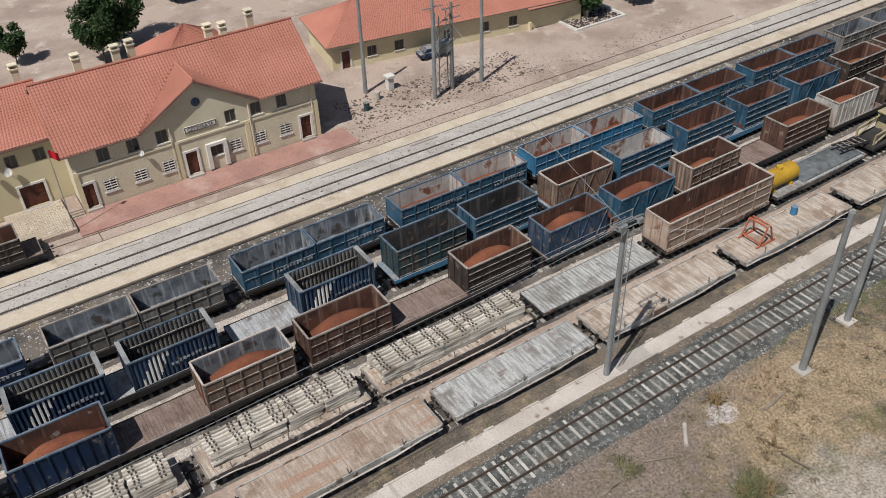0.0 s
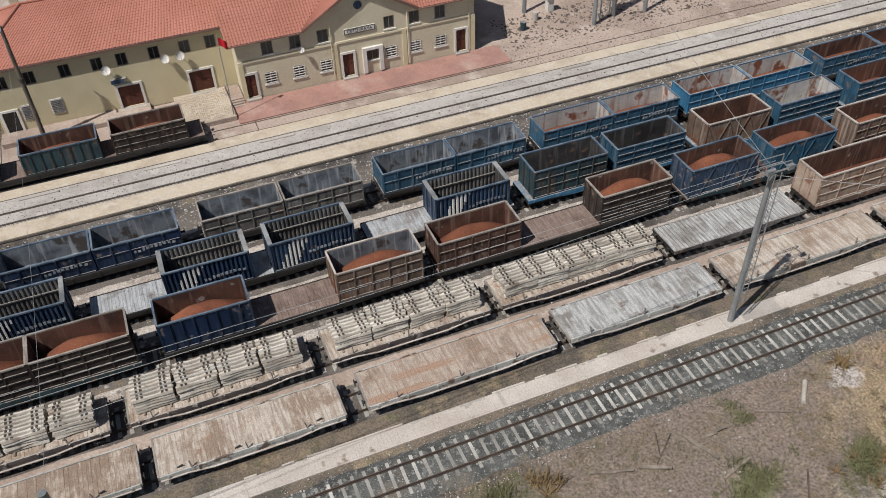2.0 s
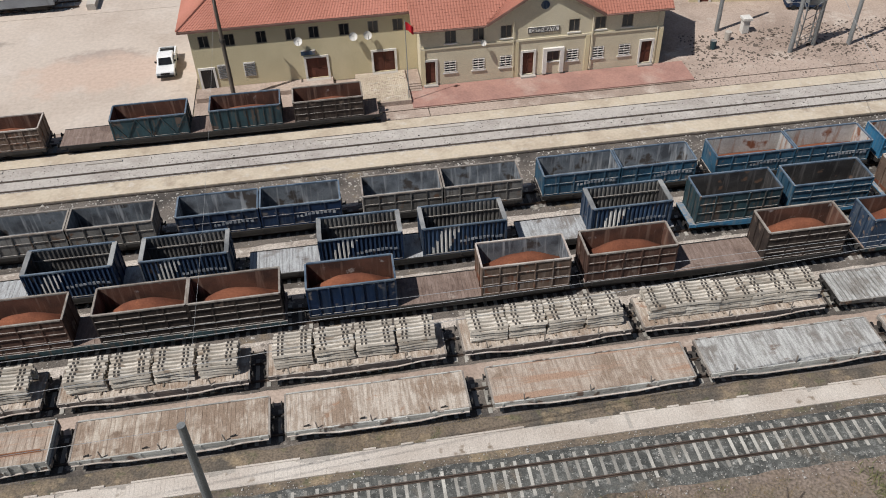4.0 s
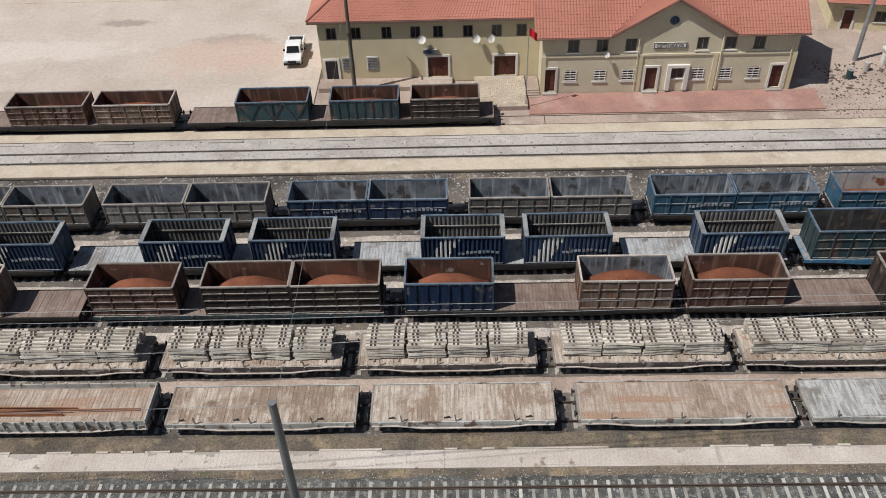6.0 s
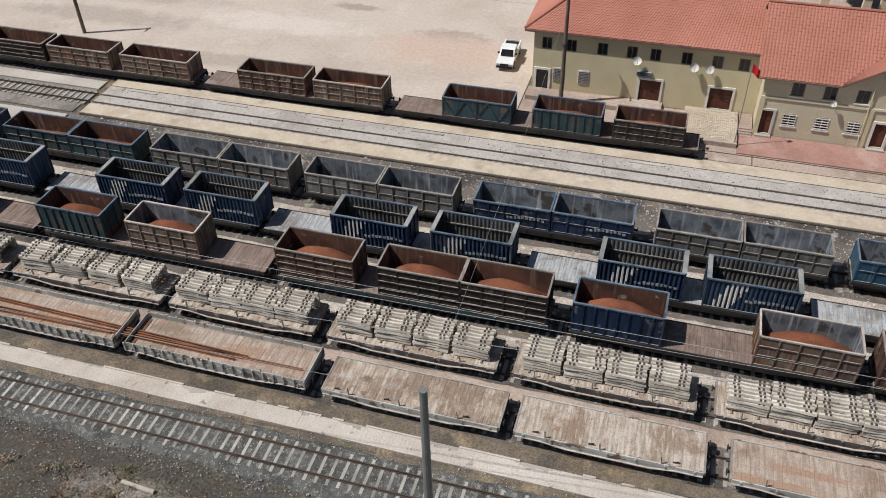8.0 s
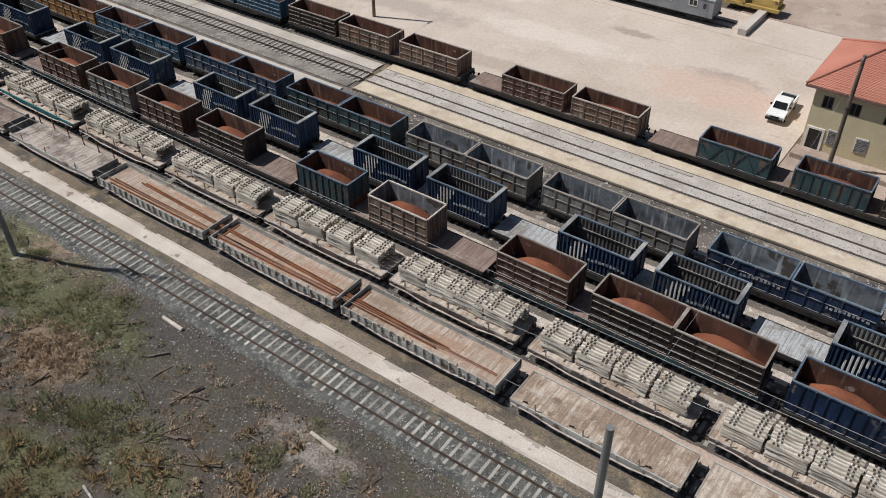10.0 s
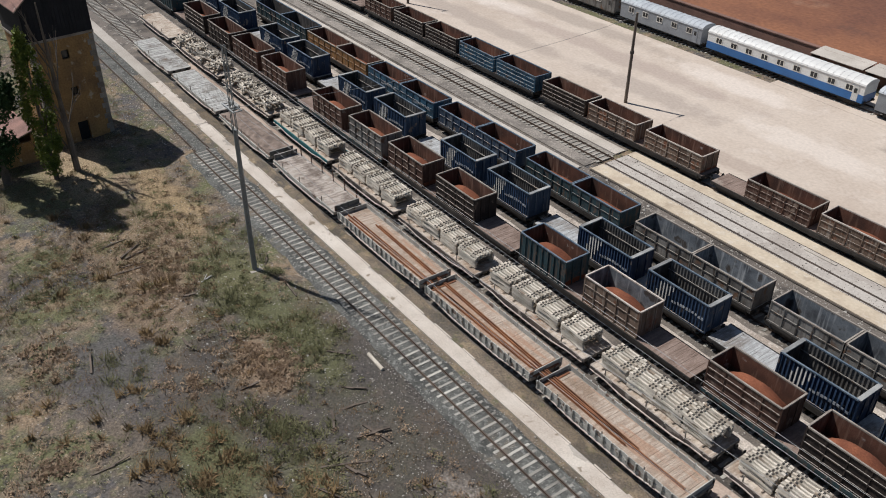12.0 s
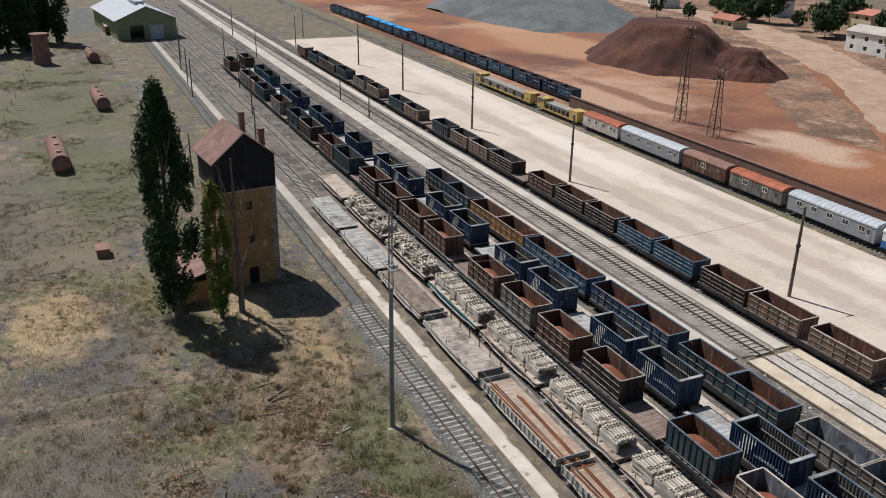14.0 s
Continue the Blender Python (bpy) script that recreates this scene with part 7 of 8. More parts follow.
for i, (x, y, h) in enumerate(((33, 92, 5), (45.5, 86, 6), (51, 90, 5), (75, 53.5, 5), (83, 53, 5), (88, 54, 4.5), (96, 50, 5))):
    tree(x, y, h, h * 0.9, "round", "leaf_dark", "small round green tree near the station", 5000, 0.26, 30 + i, "trees near the station")
rnd = random.Random(5)
for i in range(26):
    x = -330 + i * 9.5 + rnd.uniform(-3, 3)
    tree(x, 232 + rnd.uniform(-10, 26) - 0.12 * (x + 200), rnd.uniform(8, 13), rnd.uniform(8, 13), "round", "leaf_dark", "round green tree along the far road", 2200, 0.6, 60 + i, "trees along the far road")
for i in range(9):
    tree(-292 + rnd.uniform(-14, 14), -62 + i * 4.6, rnd.uniform(17, 25), 7.5, "poplar", "leaf_dark", "tall dark poplar in the far row", 4200, 0.55, 100 + i, "far poplar row")
tree(-184, 210, 9, 8, "round", "leaf_light", "yellow green roadside tree", 2500, 0.4, 130)

# ---- far left: shed, tank hulls, posts ----
sh = thing("engine_shed", pose(-301, 2.5, 0, 0, 0, 6), "large green-grey engine shed with blue metal roof", "building")
bm = bmesh.new()
wall_x(bm, -0.3, 0, -9.5, 9.5, 0, 6.6, [(-5.5, -1.2, 0, 4.6), (0.8, 5.2, 0, 4.6)])
box(bm, -44, -0.301, -9.5, -9.2, 0, 6.6)
box(bm, -44, -0.301, 9.2, 9.5, 0, 6.6)
a = [bm.verts.new((0, y, z)) for y, z in ((-9.5, 6.601), (9.5, 6.601), (0, 10.4))]
b = [bm.verts.new((-0.3, y, z)) for y, z in ((-9.5, 6.601), (9.5, 6.601), (0, 10.4))]
bm.faces.new(a)
bm.faces.new(b)
for i in range(3):
    bm.faces.new((a[i], a[(i + 1) % 3], b[(i + 1) % 3], b[i]))
part("wall", bm, mat("sage render", (0.30, 0.32, 0.20), (0.24, 0.26, 0.16), 0.9), sh)
part("roller_door", boxes((-0.2, -0.1, 0.8, 5.2, 0, 4.6)), "coach_roof", sh)
for s in (-1, 1):
    part("roof", roof_slab([(-44.5, s * 10.4, 6.3), (0.8, s * 10.4, 6.3), (0.8, 0, 10.7), (-44.5, 0, 10.7)], 0.12), "coach_roof", sh)
part("skylight", boxes((-20, -8, -1.4, 1.4, 10.4, 11.4)), "coach_roof", sh)
for x, y, L, rr, lab in ((-158, -28.8, 15, 1.5, "rusty pink tank wagon hull lying in grass"), (-203, -19, 14, 1.45, "rusty pink tank hull lying in grass"), (-264, -17, 11, 1.45, "rusty tank hull lying in grass")):
    t = thing("tank_hull", pose(x, y, 0, 0, 0, 3), lab, "tank", "tank hulls in the grass")
    bm = bmesh.new()
    tube(bm, (-L / 2, 0, rr + 0.3), (L / 2, 0, rr + 0.3), rr, n=24)
    tube(bm, (L / 2, 0, rr + 0.3), (L / 2 + 0.35, 0, rr + 0.3), rr, rr * 0.6, 24)
    part("shell", bm, mat("pinkish rust", (0.25, 0.14, 0.11), (0.15, 0.085, 0.07), 0.85), t)
    for k in (-0.35, 0, 0.35):
        bm = bmesh.new()
        tube(bm, (k * L, 0, 2 * rr + 0.2), (k * L, 0, 2 * rr + 0.55), 0.35, n=12)
        part("dome", bm, "rust", t)
    for k in (-0.35, 0.35):
        part("cradle", boxes((k * L - 0.3, k * L + 0.3, -1.2, 1.2, -0.05, 0.7)), "dark", t)
bm = bmesh.new()
tube(bm, (0, 0, 0), (0, 0, 8.0), 2.3, 2.1, 20)
tube(bm, (0, 0, 8.0), (0, 0, 8.4), 2.5, 2.5, 20)
o = part("brick_turret", bm, "brick")
o.matrix_basis = pose(-263, -30, 0)
tagged(o, "round dull red brick tower stump in grass", "tower")
sheet("siding_ballast", [(-330, -165, -11.0, -6.2, -0.3, -0.02)], "ballast", "grey gravel of the curved shed siding", "ground")
sheet("gravel_road", [(-400, -262, -22, -11.1, -0.3, -0.03)], "ballast", "grey gravel yard by the shed", "ground")
track(-8.6, -330, -166, -0.08)
for k in range(6):
    t = thing("hopper_car", pose(-318 - k * 8.6, -8.6, 0), "small yellow ballast hopper car", "wagon", "yellow hopper cars")
    part("hopper", boxes((-3.6, 3.6, -1.3, 1.3, 1.0, 2.9)), "orange", t)
    part("load", boxes((-3.4, 3.4, -1.1, 1.1, 2.904, 3.0)), "concrete", t)
    part("underframe", boxes((-3.9, 3.9, -1.0, 1.0, 0.55, 0.996)), "steel", t)
    part("wheelset", boxes((-2.6, -1.8, -0.9, 0.9, -0.06, 0.546), (1.8, 2.6, -0.9, 0.9, -0.06, 0.546)), "steel", t)
for x, y, h in ((-205, 1.5, 9), (-222, 3, 9), (-240, 4, 9), (-262, 7, 9), (-150, 4.2, 9), (-182, 10.5, 10), (-212, 14, 10), (-246, 17, 10), (-135, -9.5, 9), (-118, -8.4, 12), (-170, 33, 6), (-190, 33, 6), (-300, 30, 10), (-270, 44, 10), (-290, 52, 10), (-255, 28, 8)):
    t = thing("wooden_pole", pose(x, y, 0), "thin dark wooden telegraph pole by the tracks", "pole", "telegraph poles")
    bm = bmesh.new()
    tube(bm, (0, 0, 0), (0, 0, h), 0.16, 0.1, 8)
    part("post", bm, "bark", t)
    bm = bmesh.new()
    bar(bm, (-0.7, 0, h - 0.5), (0.7, 0, h - 0.5), 0.1)
    part("crossarm", bm, "bark", t)
for k in range(14):
    bm = bmesh.new()
    tube(bm, (0, 0, -0.1), (random.uniform(-0.2, 0.2), random.uniform(-0.2, 0.2), 1.5), 0.07, 0.05, 6)
    o = part("fence_post", bm, "bark")
    o.matrix_basis = pose(-170 - k * 8, -40 + 0.6 * k, 0)
    tagged(o, "old dark wooden fence post in grass", "post", "old fence posts")
bv = thing("brake_van", pose(-249, 41.25, 0), "rusty brake van with pale roof at the train's end", "wagon")
part("body", boxes((-4, 4, -1.35, 1.35, 1.0, 3.4)), "rust", bv)
part("roof", boxes((-4.2, 4.2, -1.5, 1.5, 3.404, 3.6)), "concrete", bv)
part("underframe", boxes((-4.3, 4.3, -1.0, 1.0, 0.5, 0.996)), "steel", bv)
for x in (-2.6, 2.6):
    wheelset(bv, x)

# ---- far town ----
def outline(name, pts, z, material, label, category, wander=2.0):
    """A thin sheet with a wandering edge through the given corners."""
    bm = bmesh.new()
    ring = []
    for (xa, ya), (xb, yb) in zip(pts, pts[1:] + pts[:1]):
        k = max(1, int(math.hypot(xb - xa, yb - ya) / 2.5))
        for q in range(k):
            x, y = xa + (xb - xa) * q / k, ya + (yb - ya) * q / k
            ring.append((x + wander * noise.noise((x * 0.13, y * 0.13, 1.0)), y + wander * (noise.noise((x * 0.13, y * 0.13, 5.0)) + 0.5 * noise.noise((x * 0.5, y * 0.5, 5.0)))))
    top = [bm.verts.new((x, y, z)) for x, y in ring]
    low = [bm.verts.new((x, y, -0.3)) for x, y in ring]
    bm.faces.new(top)
    for q in range(len(ring)):
        bm.faces.new((top[q], low[q], low[(q + 1) % len(ring)], top[(q + 1) % len(ring)]))
    bmesh.ops.recalc_face_normals(bm, faces=bm.faces)
    return tagged(part(name, bm, material), label, category, kind="structure")


sheet("far_slope", [(-520, -30, 178.1, 330, -0.3, 0.0)], "bank", "dry brown ground beyond the ore yard", "ground")
outline("far_road", [(-420, 236), (-300, 226), (-240, 204), (-170, 168), (-120, 128), (-104, 132), (-150, 176), (-215, 214), (-285, 240), (-420, 252)], 0.03, "dirt_road", "pale winding dirt road beyond the ore yard", "road")
outline("rocky_bank", [(-216, 178), (-190, 178), (-160, 156), (-130, 136), (-108, 116), (-124, 112), (-150, 128), (-172, 146), (-196, 160)], 0.02, "bank", "rocky brown bank beside the ore yard", "ground")
for x, y, h in ((-298, 207, 9), (-279, 208, 8), (-273, 224, 9), (-245, 232, 8), (-249, 245, 10)):
    tree(x, y, h, h * 0.8, "round", "leaf_dark", "leafy green tree beside the dirt road", 700, 0.5, int(-x), "trees beside the dirt road")
rnd = random.Random(9)
for i, (x, y, w, d, h, r) in enumerate(((-196, 216, 16, 10, 6.5, 0), (-240, 262, 14, 10, 6, 0), (-290, 262, 18, 10, 6.5, 0), (-160, 240, 16, 12, 7, 0), (-330, 235, 14, 10, 5, 0), (-262, 214, 12, 7, 3.2, 0), (60, 150, 14, 9, 5, 0))):
    t = thing("house", pose(x, y, 0, 0, 0, rnd.uniform(-12, 12)), "pale two-storey house with low pitched roof", "house", "houses beyond the road")
    bm = bmesh.new()
    wn = [(-w / 3 + k * w / 3 - 0.7, -w / 3 + k * w / 3 + 0.7, z, z + 1.3) for k in range(3) for z in ((1.0, 4.0) if h > 5 else (1.0,))]
    wall_open(bm, -w / 2, w / 2, -d / 2, -d / 2 + 0.3, 0, h, wn)
    box(bm, -w / 2, -w / 2 + 0.3, -d / 2 + 0.301, d / 2, 0, h)
    box(bm, w / 2 - 0.3, w / 2, -d / 2 + 0.301, d / 2, 0, h)
    box(bm, -w / 2 + 0.301, w / 2 - 0.301, d / 2 - 0.3, d / 2, 0, h)
    part("wall", bm, "coach_white" if i % 2 == 0 else "cream_wall", t)
    for a, b, c, e in wn:
        part("window", boxes((a, b, -d / 2 + 0.15, -d / 2 + 0.2, c, e)), "pane", t)
    for s in (-1, 1):
        part("roof", roof_slab([(-w / 2 - 0.5, s * (d / 2 + 0.5), h), (w / 2 + 0.5, s * (d / 2 + 0.5), h), (w / 2 + 0.5, 0, h + 1.8), (-w / 2 - 0.5, 0, h + 1.8)], 0.15), "concrete" if i % 2 == 0 else "tile", t)

for x, y, h in ((-296, -36, 15), (-306, -41, 17), (-316, -36, 16), (-328, -42, 18), (-340, -34, 17), (-352, -40, 19), (-366, -33, 18), (-380, -42, 19)):
    tree(x, y, h, h * 0.55, "round", "leaf_dark", "tall dense green tree behind the shed yard", 1400, 0.6, int(-x * 3), "trees behind the shed")

# ---- weeds, stones and sticks in the field ----
def blades(vs, fs, rnd, x, y, s, n, spread=0.35, thick=0.1):
    """One clump: n thin blades leaning out of a common root."""
    for _ in range(n):
        a, k, e = rnd.uniform(0, 6.3), len(vs), rnd.uniform(0.3, 1.25)
        px, py = x + rnd.gauss(0, spread) * s, y + rnd.gauss(0, spread) * s
        q = s * rnd.uniform(0.5, 1.0)
        lx, ly = math.cos(a) * q * math.cos(e), math.sin(a) * q * math.cos(e)
        w = thick * s * rnd.uniform(0.6, 1.3)
        g = ground_z(px, py) - 0.02 if py < -2 else -0.07
        vs += [(px - math.sin(a) * w, py + math.cos(a) * w, g), (px + math.sin(a) * w, py - math.cos(a) * w, g), (px + lx, py + ly, q * math.sin(e) + g)]
        fs.append((k, k + 1, k + 2))


def tufts(name, n, area, material, hgt, label, seed, dens=0.12):
    rnd = random.Random(seed)
    vs, fs = [], []
    x0, x1, y0, y1 = area
    made = 0
    while made < n:
        x, y = rnd.uniform(x0, x1), rnd.uniform(y0, y1)
        if noise.noise((x * 0.11 + seed, y * 0.11, seed * 1.7)) + 0.5 * noise.noise((x * 0.4, y * 0.4, seed)) < rnd.uniform(-0.1, 0.45):
            continue
        if -102 < x < -93 and -13 < y < -5:
            continue
        made += 1
        blades(vs, fs, rnd, x, y, hgt * rnd.uniform(0.4, 1.4), rnd.randrange(12, 20), 0.55, 0.05)
    me = bpy.data.meshes.new(name)
    me.from_pydata(vs, [], fs)
    me.materials.append(M[material])
    tagged(new(name, me), label, "weeds", kind="stuff")


tufts("dry_grass", 7000, (-135, 0, -42, -1.9), "drygrass", 0.3, "tufts of straw coloured dry grass", 1)
tufts("green_weeds", 7000, (-140, -8, -45, -1.9), "weed", 0.36, "low dusty green weeds", 2)
tufts("dead_weeds", 5000, (-100, -8, -40, -2.0), "brownweed", 0.32, "clumps of dead brown weeds", 3)
tufts("dry_grass", 4500, (14, 85, -24, -1.9), "drygrass", 0.26, "tufts of straw coloured dry grass", 4)
tufts("green_weeds", 1500, (14, 85, -24, -1.9), "weed", 0.3, "low dusty green weeds", 5)
tufts("verge_grass", 4200, (-120, 80, 4.2, 5.5), "drygrass", 0.24, "dry grass along the paved path", 6)
tufts("verge_grass", 1600, (-120, 80, 1.8, 2.8), "brownweed", 0.2, "sparse weeds along the paved path", 7)
tufts("green_weeds", 6000, (-290, -130, -55, -12), "weed", 0.45, "low dusty green weeds", 8)


def clumps(name, spots, material, size, n, label, seed, spread, thick):
    """Single bushes around loose centres (x, y, radius, how many)."""
    rnd = random.Random(seed)
    vs, fs = [], []
    for x, y, r, many in spots:
        for _ in range(many):
            blades(vs, fs, rnd, x + rnd.gauss(0, r), min(-2.6, y + rnd.gauss(0, r)), size * rnd.uniform(0.6, 1.2), n, spread, thick)
    me = bpy.data.meshes.new(name)
    me.from_pydata(vs, [], fs)
    me.materials.append(M[material])
    tagged(new(name, me), label, "weeds", kind="stuff")


clumps("dead_bushes", [(-50.3, -18.7, 0.4, 3), (-46.2, -18.8, 0.5, 4), (-44.1, -18.1, 0.6, 5), (-45.6, -16.3, 0.3, 3), (-42.3, -20.1, 0.4, 4), (-38.8, -17.6, 0.5, 5), (-39.9, -15.3, 0.4, 3), (-42.2, -16.1, 0.3, 2), (-41.6, -18.6, 0.3, 3), (-54.7, -14.4, 0.5, 3), (-56.3, -15.2, 0.4, 3), (-66, -15.8, 0.3, 3), (-69, -20, 1.5, 4), (-62, -12.5, 1.2, 6), (-34, -14, 2.5, 12), (-30, -8, 3, 10), (-26, -17, 3, 10), (-52, -24, 3, 8), (-75, -16, 5, 16), (38, -5, 1.5, 4), (33, -10.5, 1.2, 4), (15, -3.2, 0.5, 5)], "ochreweed", 1.0, 34, "ochre dead bushes on dark soil", 21, 0.22, 0.055)
clumps("dead_leaf_patches", [(-48.2, -10, 1.4, 60), (-46, -8.8, 0.9, 30), (-57.6, -22.6, 1.4, 45), (-64, -10.6, 1.8, 60), (-61, -11.5, 1.6, 40), (-45.7, -24.4, 0.7, 14), (-44.9, -26.2, 0.9, 18), (-48.5, -15, 0.9, 16), (-30, -11, 2.2, 40), (-24, -9, 2.2, 30), (-36, -22, 2.0, 35), (40, -3.6, 1.4, 30)], "tanweed", 0.42, 18, "patches of pinkish tan dead leaves", 22, 0.5, 0.2)
clumps("green_tussocks", [(-58.4, -8, 1.2, 9), (-55, -6.5, 1.6, 12), (-50.5, -6, 1.5, 12), (-47, -4.6, 1.2, 8), (-66.8, -21.5, 1.6, 8), (-42.5, -12.3, 1.6, 14), (-38.5, -10.5, 1.5, 12), (-54, -19, 2, 8), (-72, -8, 2, 9), (-58.5, -3.6, 0.4, 3), (-28, -5.5, 2, 9), (-33, -19, 2, 10), (26, -8, 0.8, 9), (33, -9, 0.8, 9), (28, -3.2, 0.5, 3), (12.3, -2.8, 0.5, 8), (-40, -12, 3, 16), (-64, -5, 2.5, 18)], "weed", 0.8, 70, "soft dusty green bushes", 23, 0.45, 0.04)


def soft_bushes(name, spots, material, label, seed):
    """Low rounded bushes of many small leaves around loose centres (x, y, radius, how many)."""
    rnd = random.Random(seed)
    vs, fs = [], []
    for cx, cy, r, many in spots:
        for _ in range(many):
            x, y, s = cx + rnd.gauss(0, r), min(-2.8, cy + rnd.gauss(0, r * 0.7)), rnd.uniform(0.22, 0.6)
            g = ground_z(x, y)
            for _ in range(int(150 * s)):
                a, e, k = rnd.uniform(0, 6.3), rnd.random() ** 0.7 * 1.5, len(vs)
                d = s * rnd.uniform(0.75, 1.05)
                p = Vector((x + d * math.cos(a) * math.cos(e), y + d * math.sin(a) * math.cos(e), g + 0.62 * d * math.sin(e)))
                for _ in range(3):
                    vs.append(tuple(p + Vector((rnd.gauss(0, 0.05), rnd.gauss(0, 0.05), rnd.gauss(0, 0.035)))))
                fs.append((k, k + 1, k + 2))
    me = bpy.data.meshes.new(name)
    me.from_pydata(vs, [], fs)
    me.materials.append(M[material])
    tagged(new(name, me), label, "bushes", kind="stuff")


soft_bushes("green_bushes", [(-50, -5.5, 3, 40), (-58, -8, 3, 34), (-45, -5, 2, 18), (-41, -15, 3, 36), (-36, -12, 3, 30), (-57, -14, 3, 24), (-66, -20, 4, 26), (-63, -5, 3, 24), (-72, -14, 5, 34), (-84, -17, 5, 44), (-95, -19, 4, 40), (-35, -19, 3, 20), (-29, -7, 3, 14), (-78, -9, 5, 26), (-120, -22, 12, 70), (13, -3.4, 1, 5), (27, -8, 1.5, 6)], "weed", "low rounded dusty green bushes", 31)
soft_bushes("brown_bushes", [(-47, -9.5, 2, 26), (-61, -11.5, 3, 36), (-66, -13, 3, 22), (-53, -11, 3, 18), (-44, -19, 3, 20), (-38, -17, 2, 12), (-73, -20, 5, 26), (-82, -11, 5, 22), (-31, -13, 4, 20)], "brownweed", "low rounded dead brown bushes", 32)

rb = random.Random(77)
soft_bushes("tan_bushes", [(rb.uniform(-75, -22), rb.uniform(-28, -3.5), 1.3, 9) for _ in range(46)] + [(-47.5, -9.6, 1.6, 50), (-45, -8.4, 1.0, 22), (-63, -11, 2.0, 40), (-57, -22, 1.8, 34), (-48, -15, 1.2, 20)], "tanweed", "small pinkish tan dead plants", 33)
soft_bushes("straw_bushes", [(rb.uniform(-110, -60), rb.uniform(-34, -6), 2.2, 9) for _ in range(40)] + [(rb.uniform(14, 60), rb.uniform(-14, -3), 1.5, 5) for _ in range(16)], "drygrass", "small rounded straw coloured plants", 34)


def stones(name, n, area, size, label, seed, material="pebble"):
    rnd = random.Random(seed)
    vs, fs = [], []
    for _ in range(n):
        x, y, s = rnd.uniform(*area[:2]), rnd.uniform(*area[2:4]), size * rnd.uniform(0.4, 1.0) * (2 if rnd.random() < 0.05 else 1)
        z = area[4] if len(area) > 4 else ground_z(x, y) - 0.01
        k = len(vs)
        vs += [(x - s, y - s * rnd.uniform(0.5, 1), z), (x + s, y - s * rnd.uniform(0.5, 1), z), (x + s * 0.8, y + s, z), (x - s * 0.7, y + s, z), (x + rnd.uniform(-0.3, 0.3) * s, y, z + s * rnd.uniform(0.6, 1.1))]
        fs += [(k, k + 1, k + 4), (k + 1, k + 2, k + 4), (k + 2, k + 3, k + 4), (k + 3, k, k + 4)]
    me = bpy.data.meshes.new(name)
    me.from_pydata(vs, [], fs)
    me.materials.append(M[material])
    tagged(new(name, me), label, "stones", kind="stuff")


stones("field_stones", 5000, (-130, 75, -40, -2.2), 0.06, "small pale stones scattered on soil", 1)
stones("field_stones", 5000, (-75, -8, -14, -1.5), 0.06, "small pale stones scattered on dark soil", 12)
stones("track_stones", 9000, (-110, 75, -2.1, 2.7, 0.09), 0.045, "loose pale ballast stones", 2)
stones("yard_stones", 9000, (-110, 90, 8.4, 33, 0.0), 0.07, "loose pale stones between the sidings", 3)
stones("yard_stones", 2600, (-56, 90, 28.6, 33, 0.0), 0.085, "loose pale stones between the sidings", 4)
M["groove"] = mat("oily groove dirt and kerb shade", (0.085, 0.07, 0.06), (0.045, 0.04, 0.036), 0.9, scale=1.5)
for y in (35.25, 36.75):
    tagged(part("flangeway", boxes((-56, 150, y + 0.04, y + 0.15, 0.1, 0.165), (-56, 150, y - 0.13, y - 0.04, 0.1, 0.163)), "groove"), "dark oily groove beside a sunken rail", "groove", kind="structure")
# the strip at y 38.6 paints in a brown shade line
tagged(part("kerb_edge", boxes((-56, 150, 38.6, 38.68, 0.1, 0.185), (-56, 150, 40.16, 40.3, -0.1, 0.12), (-56, 150, 34.94, 35.0, 0.1, 0.19), (-56, 150, 32.95, 33.14, -0.1, 0.1)), "groove"), "dark dirty joint and painted shade line along the kerb", "kerb", kind="structure")
stones("trackbed_dirt", 2600, (-56, 90, 35.0, 38.5, 0.16), 0.045, "dark scattered dirt on the paved track bed", 5, "clip")
stones("yard_litter", 1500, (33, 84, 40.4, 45.5, 0.0), 0.07, "dark dirt scattered on the station yard", 16, "old_wood")
stones("yard_litter", 900, (36, 60, 44, 51, 0.0), 0.14, "dark scrap and clods by the poles", 17, "old_wood")
# dark stones added to imitate the tree shade inside the bed
stones("bed_stones", 700, (70.9, 78.6, 50.6, 55.8, 0.0), 0.16, "dark stones standing in for shade in the tree bed", 18, "clip")
stones("yard_rubble", 2600, (33, 62, 40.5, 52, 0.0), 0.1, "rubble and litter by the poles", 6, "dust")

rnd = random.Random(3)
spots = [(-60.5, -8.5), (-40.5, -10), (-36, -9.5), (-33.8, -11.5), (-30, -13), (-28, -6.2), (-22, -4.5), (-55, -20), (-35, -15), (22.5, -3.8), (28.5, -9.4), (37, -9)]
for i, (x, y) in enumerate(spots):
    L, w = rnd.uniform(0.9, 2.8), rnd.uniform(0.06, 0.16)
    bm = bmesh.new()
    bar(bm, (-L / 2, 0, 0), (L / 2, 0, rnd.uniform(0.0, 0.25)), w, w * 0.7)
    if i % 3 == 0:
        bar(bm, (-L / 4, 0, 0.02), (L / 3, L / 3, 0.1), w * 0.6)
    o = part("timber_scrap", bm, "old_wood" if i % 4 else "deck_white")
    o.matrix_basis = pose(x, y, ground_z(x, y) + 0.04, 0, 0, rnd.uniform(0, 180))
    tagged(o, "broken weathered timber lying on the soil", "timber", "timber scraps in the field")
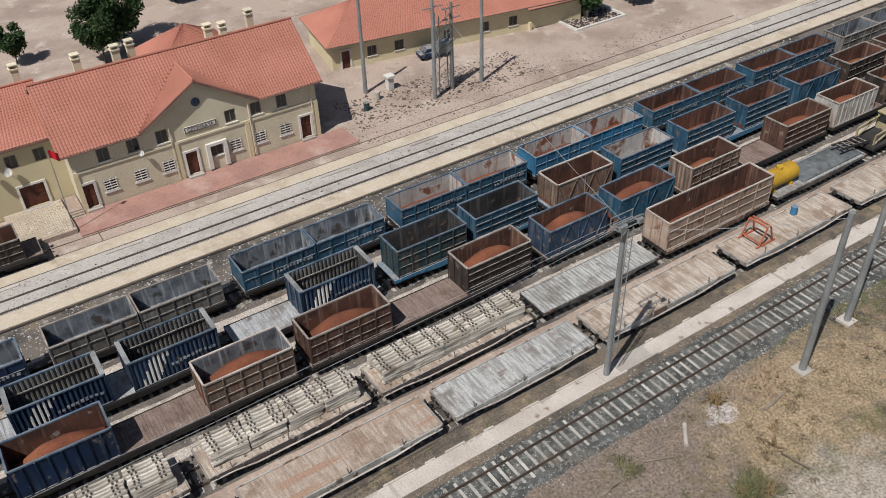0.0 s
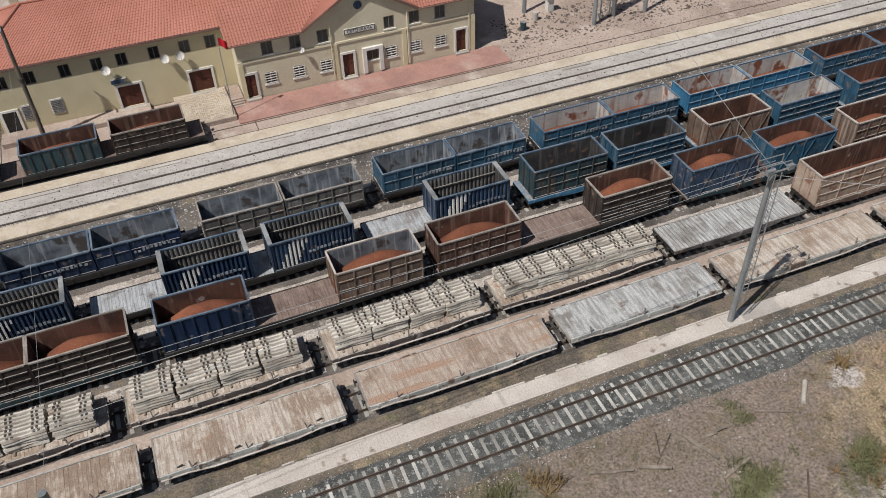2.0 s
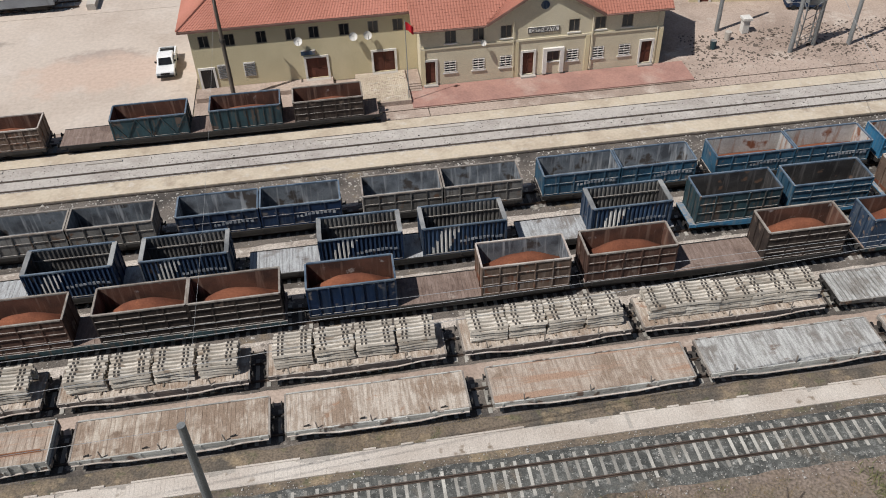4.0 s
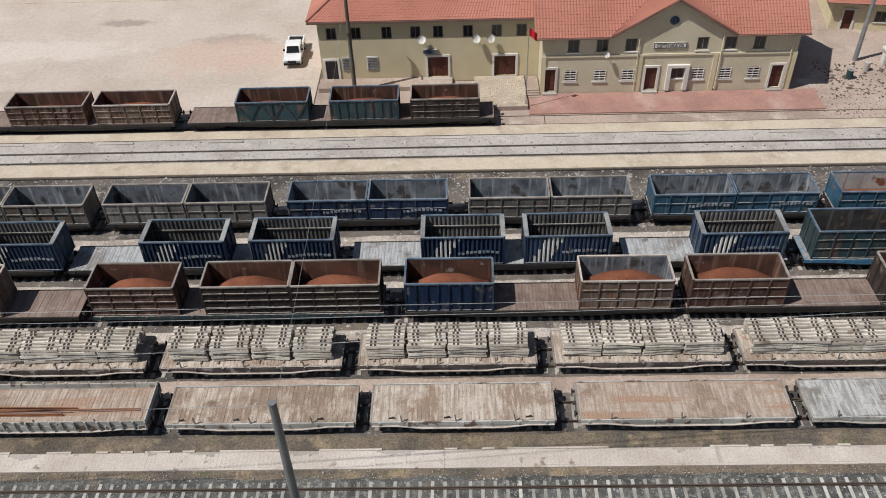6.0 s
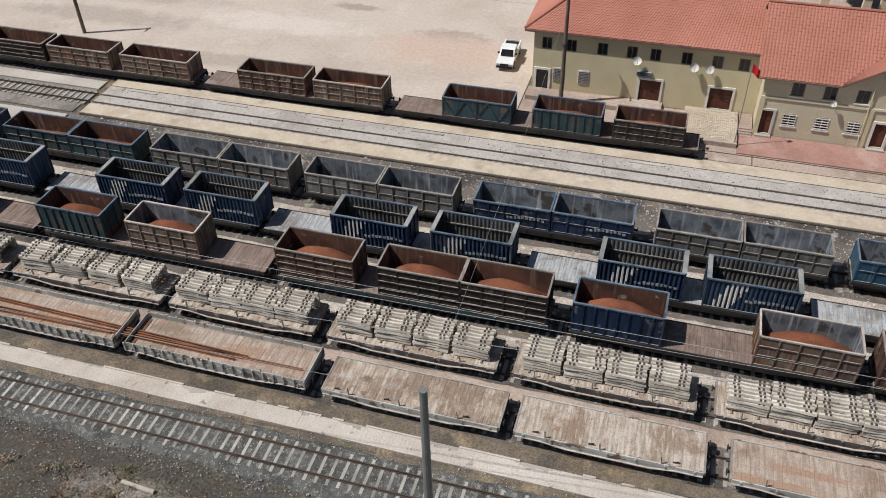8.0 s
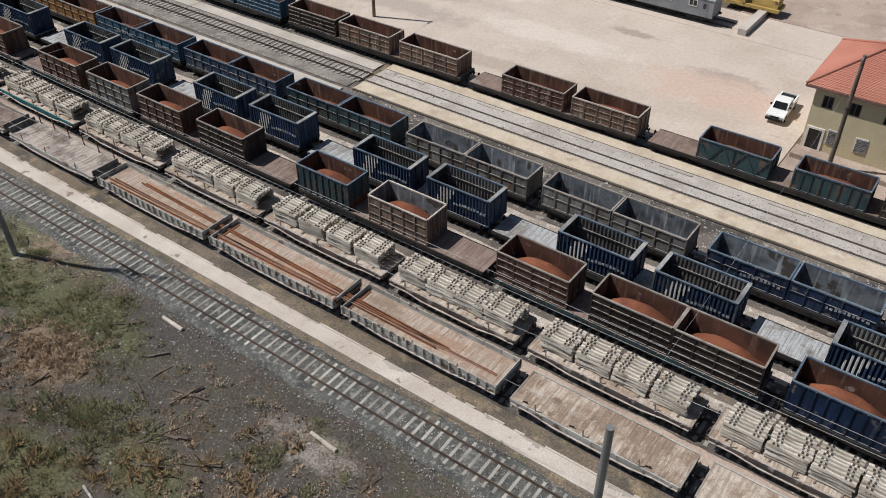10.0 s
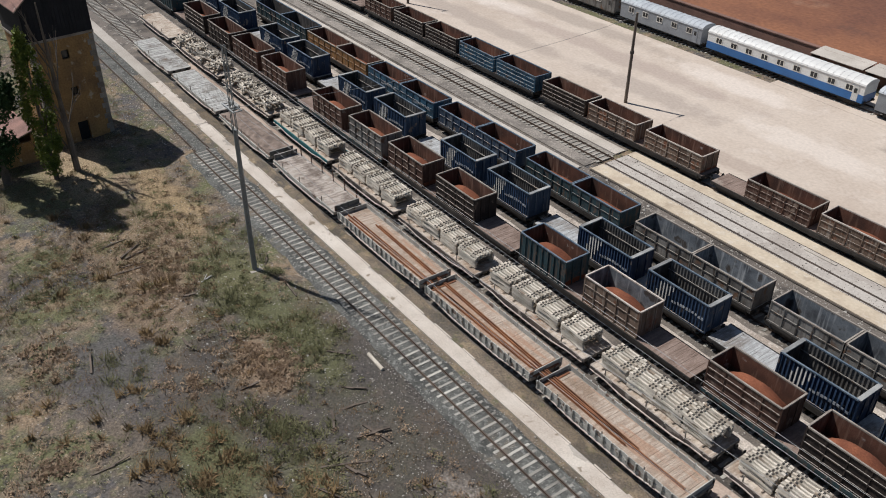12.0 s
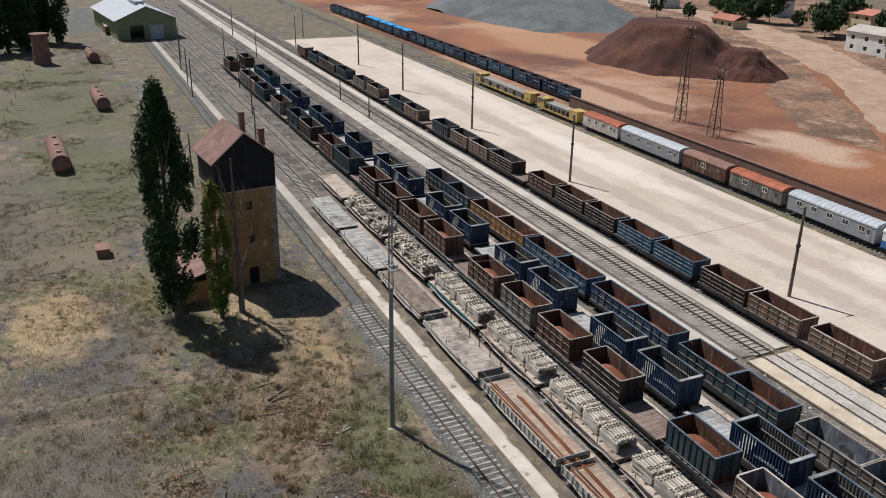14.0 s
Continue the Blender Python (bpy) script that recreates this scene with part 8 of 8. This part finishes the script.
for (xa, ya), (xb, yb) in (((-67.9, -13.5), (-69.2, -11.2)), ((-67.6, -13.2), (-68.0, -10.7)), ((-65.9, -15.6), (-65.5, -12.3)), ((-59.5, -11.4), (-58.8, -10.1)), ((-44.1, -23.3), (-44.1, -20.7)), ((-70.4, -14.4), (-70.7, -12.1)), ((-66.6, -14.1), (-66.2, -11.8)), ((-53.9, -13.2), (-52.0, -13.1)), ((-45.8, -12.0), (-45.6, -10.6)), ((-59.5, -3.4), (-61.2, -2.4)), ((-56.7, -3.0), (-53.8, -3.3)), ((-48.1, -6.8), (-46.1, -6.8)), ((24.1, -3.4), (25.0, -5.7)), ((24.5, -6.9), (26.7, -6.4)), ((20.4, -4.3), (22.1, -5.2)), ((17.6, -3.5), (20.0, -4.5)), ((25.1, -4.0), (26.8, -3.9)), ((29.2, -3.6), (31.2, -4.6)), ((38.7, -5.2), (41.0, -5.0)), ((-39.9, -7.2), (-39.6, -5.0)), ((-40.2, -7.6), (-38.4, -8.3)), ((-37.6, -6.5), (-35.0, -5.8)), ((-35.9, -10.8), (-34.4, -7.8)), ((-35.0, -9.4), (-33.4, -8.8)), ((-32.6, -10.3), (-30.2, -9.0)), ((-46.4, -4.9), (-44.8, -3.6)), ((-42.3, -6.1), (-40.6, -4.4)), ((-36.8, -7.5), (-36.2, -5.2)), ((-31.5, -6.4), (-29.6, -6.1))):
    L, w = math.hypot(xb - xa, yb - ya), rnd.uniform(0.12, 0.22)
    bm = bmesh.new()
    bar(bm, (-L / 2, 0, 0), (L * 0.1, rnd.uniform(-0.08, 0.08), 0.05), w, w * 0.6)
    bar(bm, (L * 0.05, 0.03, 0.04), (L / 2, rnd.uniform(-0.1, 0.1), rnd.uniform(0.03, 0.2)), w * 0.85, w * 0.5)
    o = part("timber_scrap", bm, "wood" if xa > 0 else "old_wood")
    o.matrix_basis = pose((xa + xb) / 2, (ya + yb) / 2, ground_z((xa + xb) / 2, (ya + yb) / 2) + 0.04, 0, 0, math.degrees(math.atan2(yb - ya, xb - xa)))
    tagged(o, "broken weathered timber lying on the soil", "timber", "timber scraps in the field")
for x, y, L, a in ((33.0, -3.6, 1.8, 47), (-26.5, -3.8, 2.3, -4), (-42.9, -2.2, 2.2, -2)):
    bm = bmesh.new()
    tube(bm, (-L / 2, 0, 0.1), (L / 2, 0, 0.1), 0.14, 0.16, 10)
    o = part("concrete_post", bm, "sleeper")
    o.matrix_basis = pose(x, y, ground_z(x, y) - 0.02, 0, 0, a)
    tagged(o, "pale concrete post lying on the soil", "post", "fallen concrete posts")
bm = boxes((-0.35, 0.35, -0.35, 0.35, 0, 1.5), (-0.5, 0.5, -0.5, 0.5, 1.504, 1.75))
o = part("stone_bollard", bm, "white_trim")
o.matrix_basis = pose(43.2, 50.6, 0)
tagged(o, "white masonry pillar in dusty ground", "pillar")
for x, y, c in ((40.8, 49.3, "concrete"), (38.6, 47.8, "teal")):
    bm = bmesh.new()
    tube(bm, (0, 0, 0), (0, 0, 0.95), 0.3, 0.34, 12)
    o = part("litter_bin", bm, c)
    o.matrix_basis = pose(x, y, 0)
    tagged(o, "small round litter bin beside a pole", "bin", "bins by the platform")
# white kerbed tree bed near the station
tagged(part("tree_bed", boxes((70.5, 79, 50.2, 50.5, 0, 0.25), (70.5, 70.8, 50.51, 56, 0, 0.25), (78.7, 79, 50.51, 56, 0, 0.25)), "white_trim"), "white painted kerb round a tree bed", "kerb", kind="structure")
# slabs on the platform track bed
for k in range(16):
    o = part("kerb_slab", boxes((-1.6, 1.6, -0.13, 0.13, 0.0, 0.08)), "concrete") if k == 0 else copy_thing(slab, pose(0, 0, 0))
    slab = o if k == 0 else slab
    o.matrix_basis = pose(-52 + k * 10.2, 38.2, 0.165)
    tagged(o, "pale concrete slab beside the platform track", "slab", "slabs by the platform track")
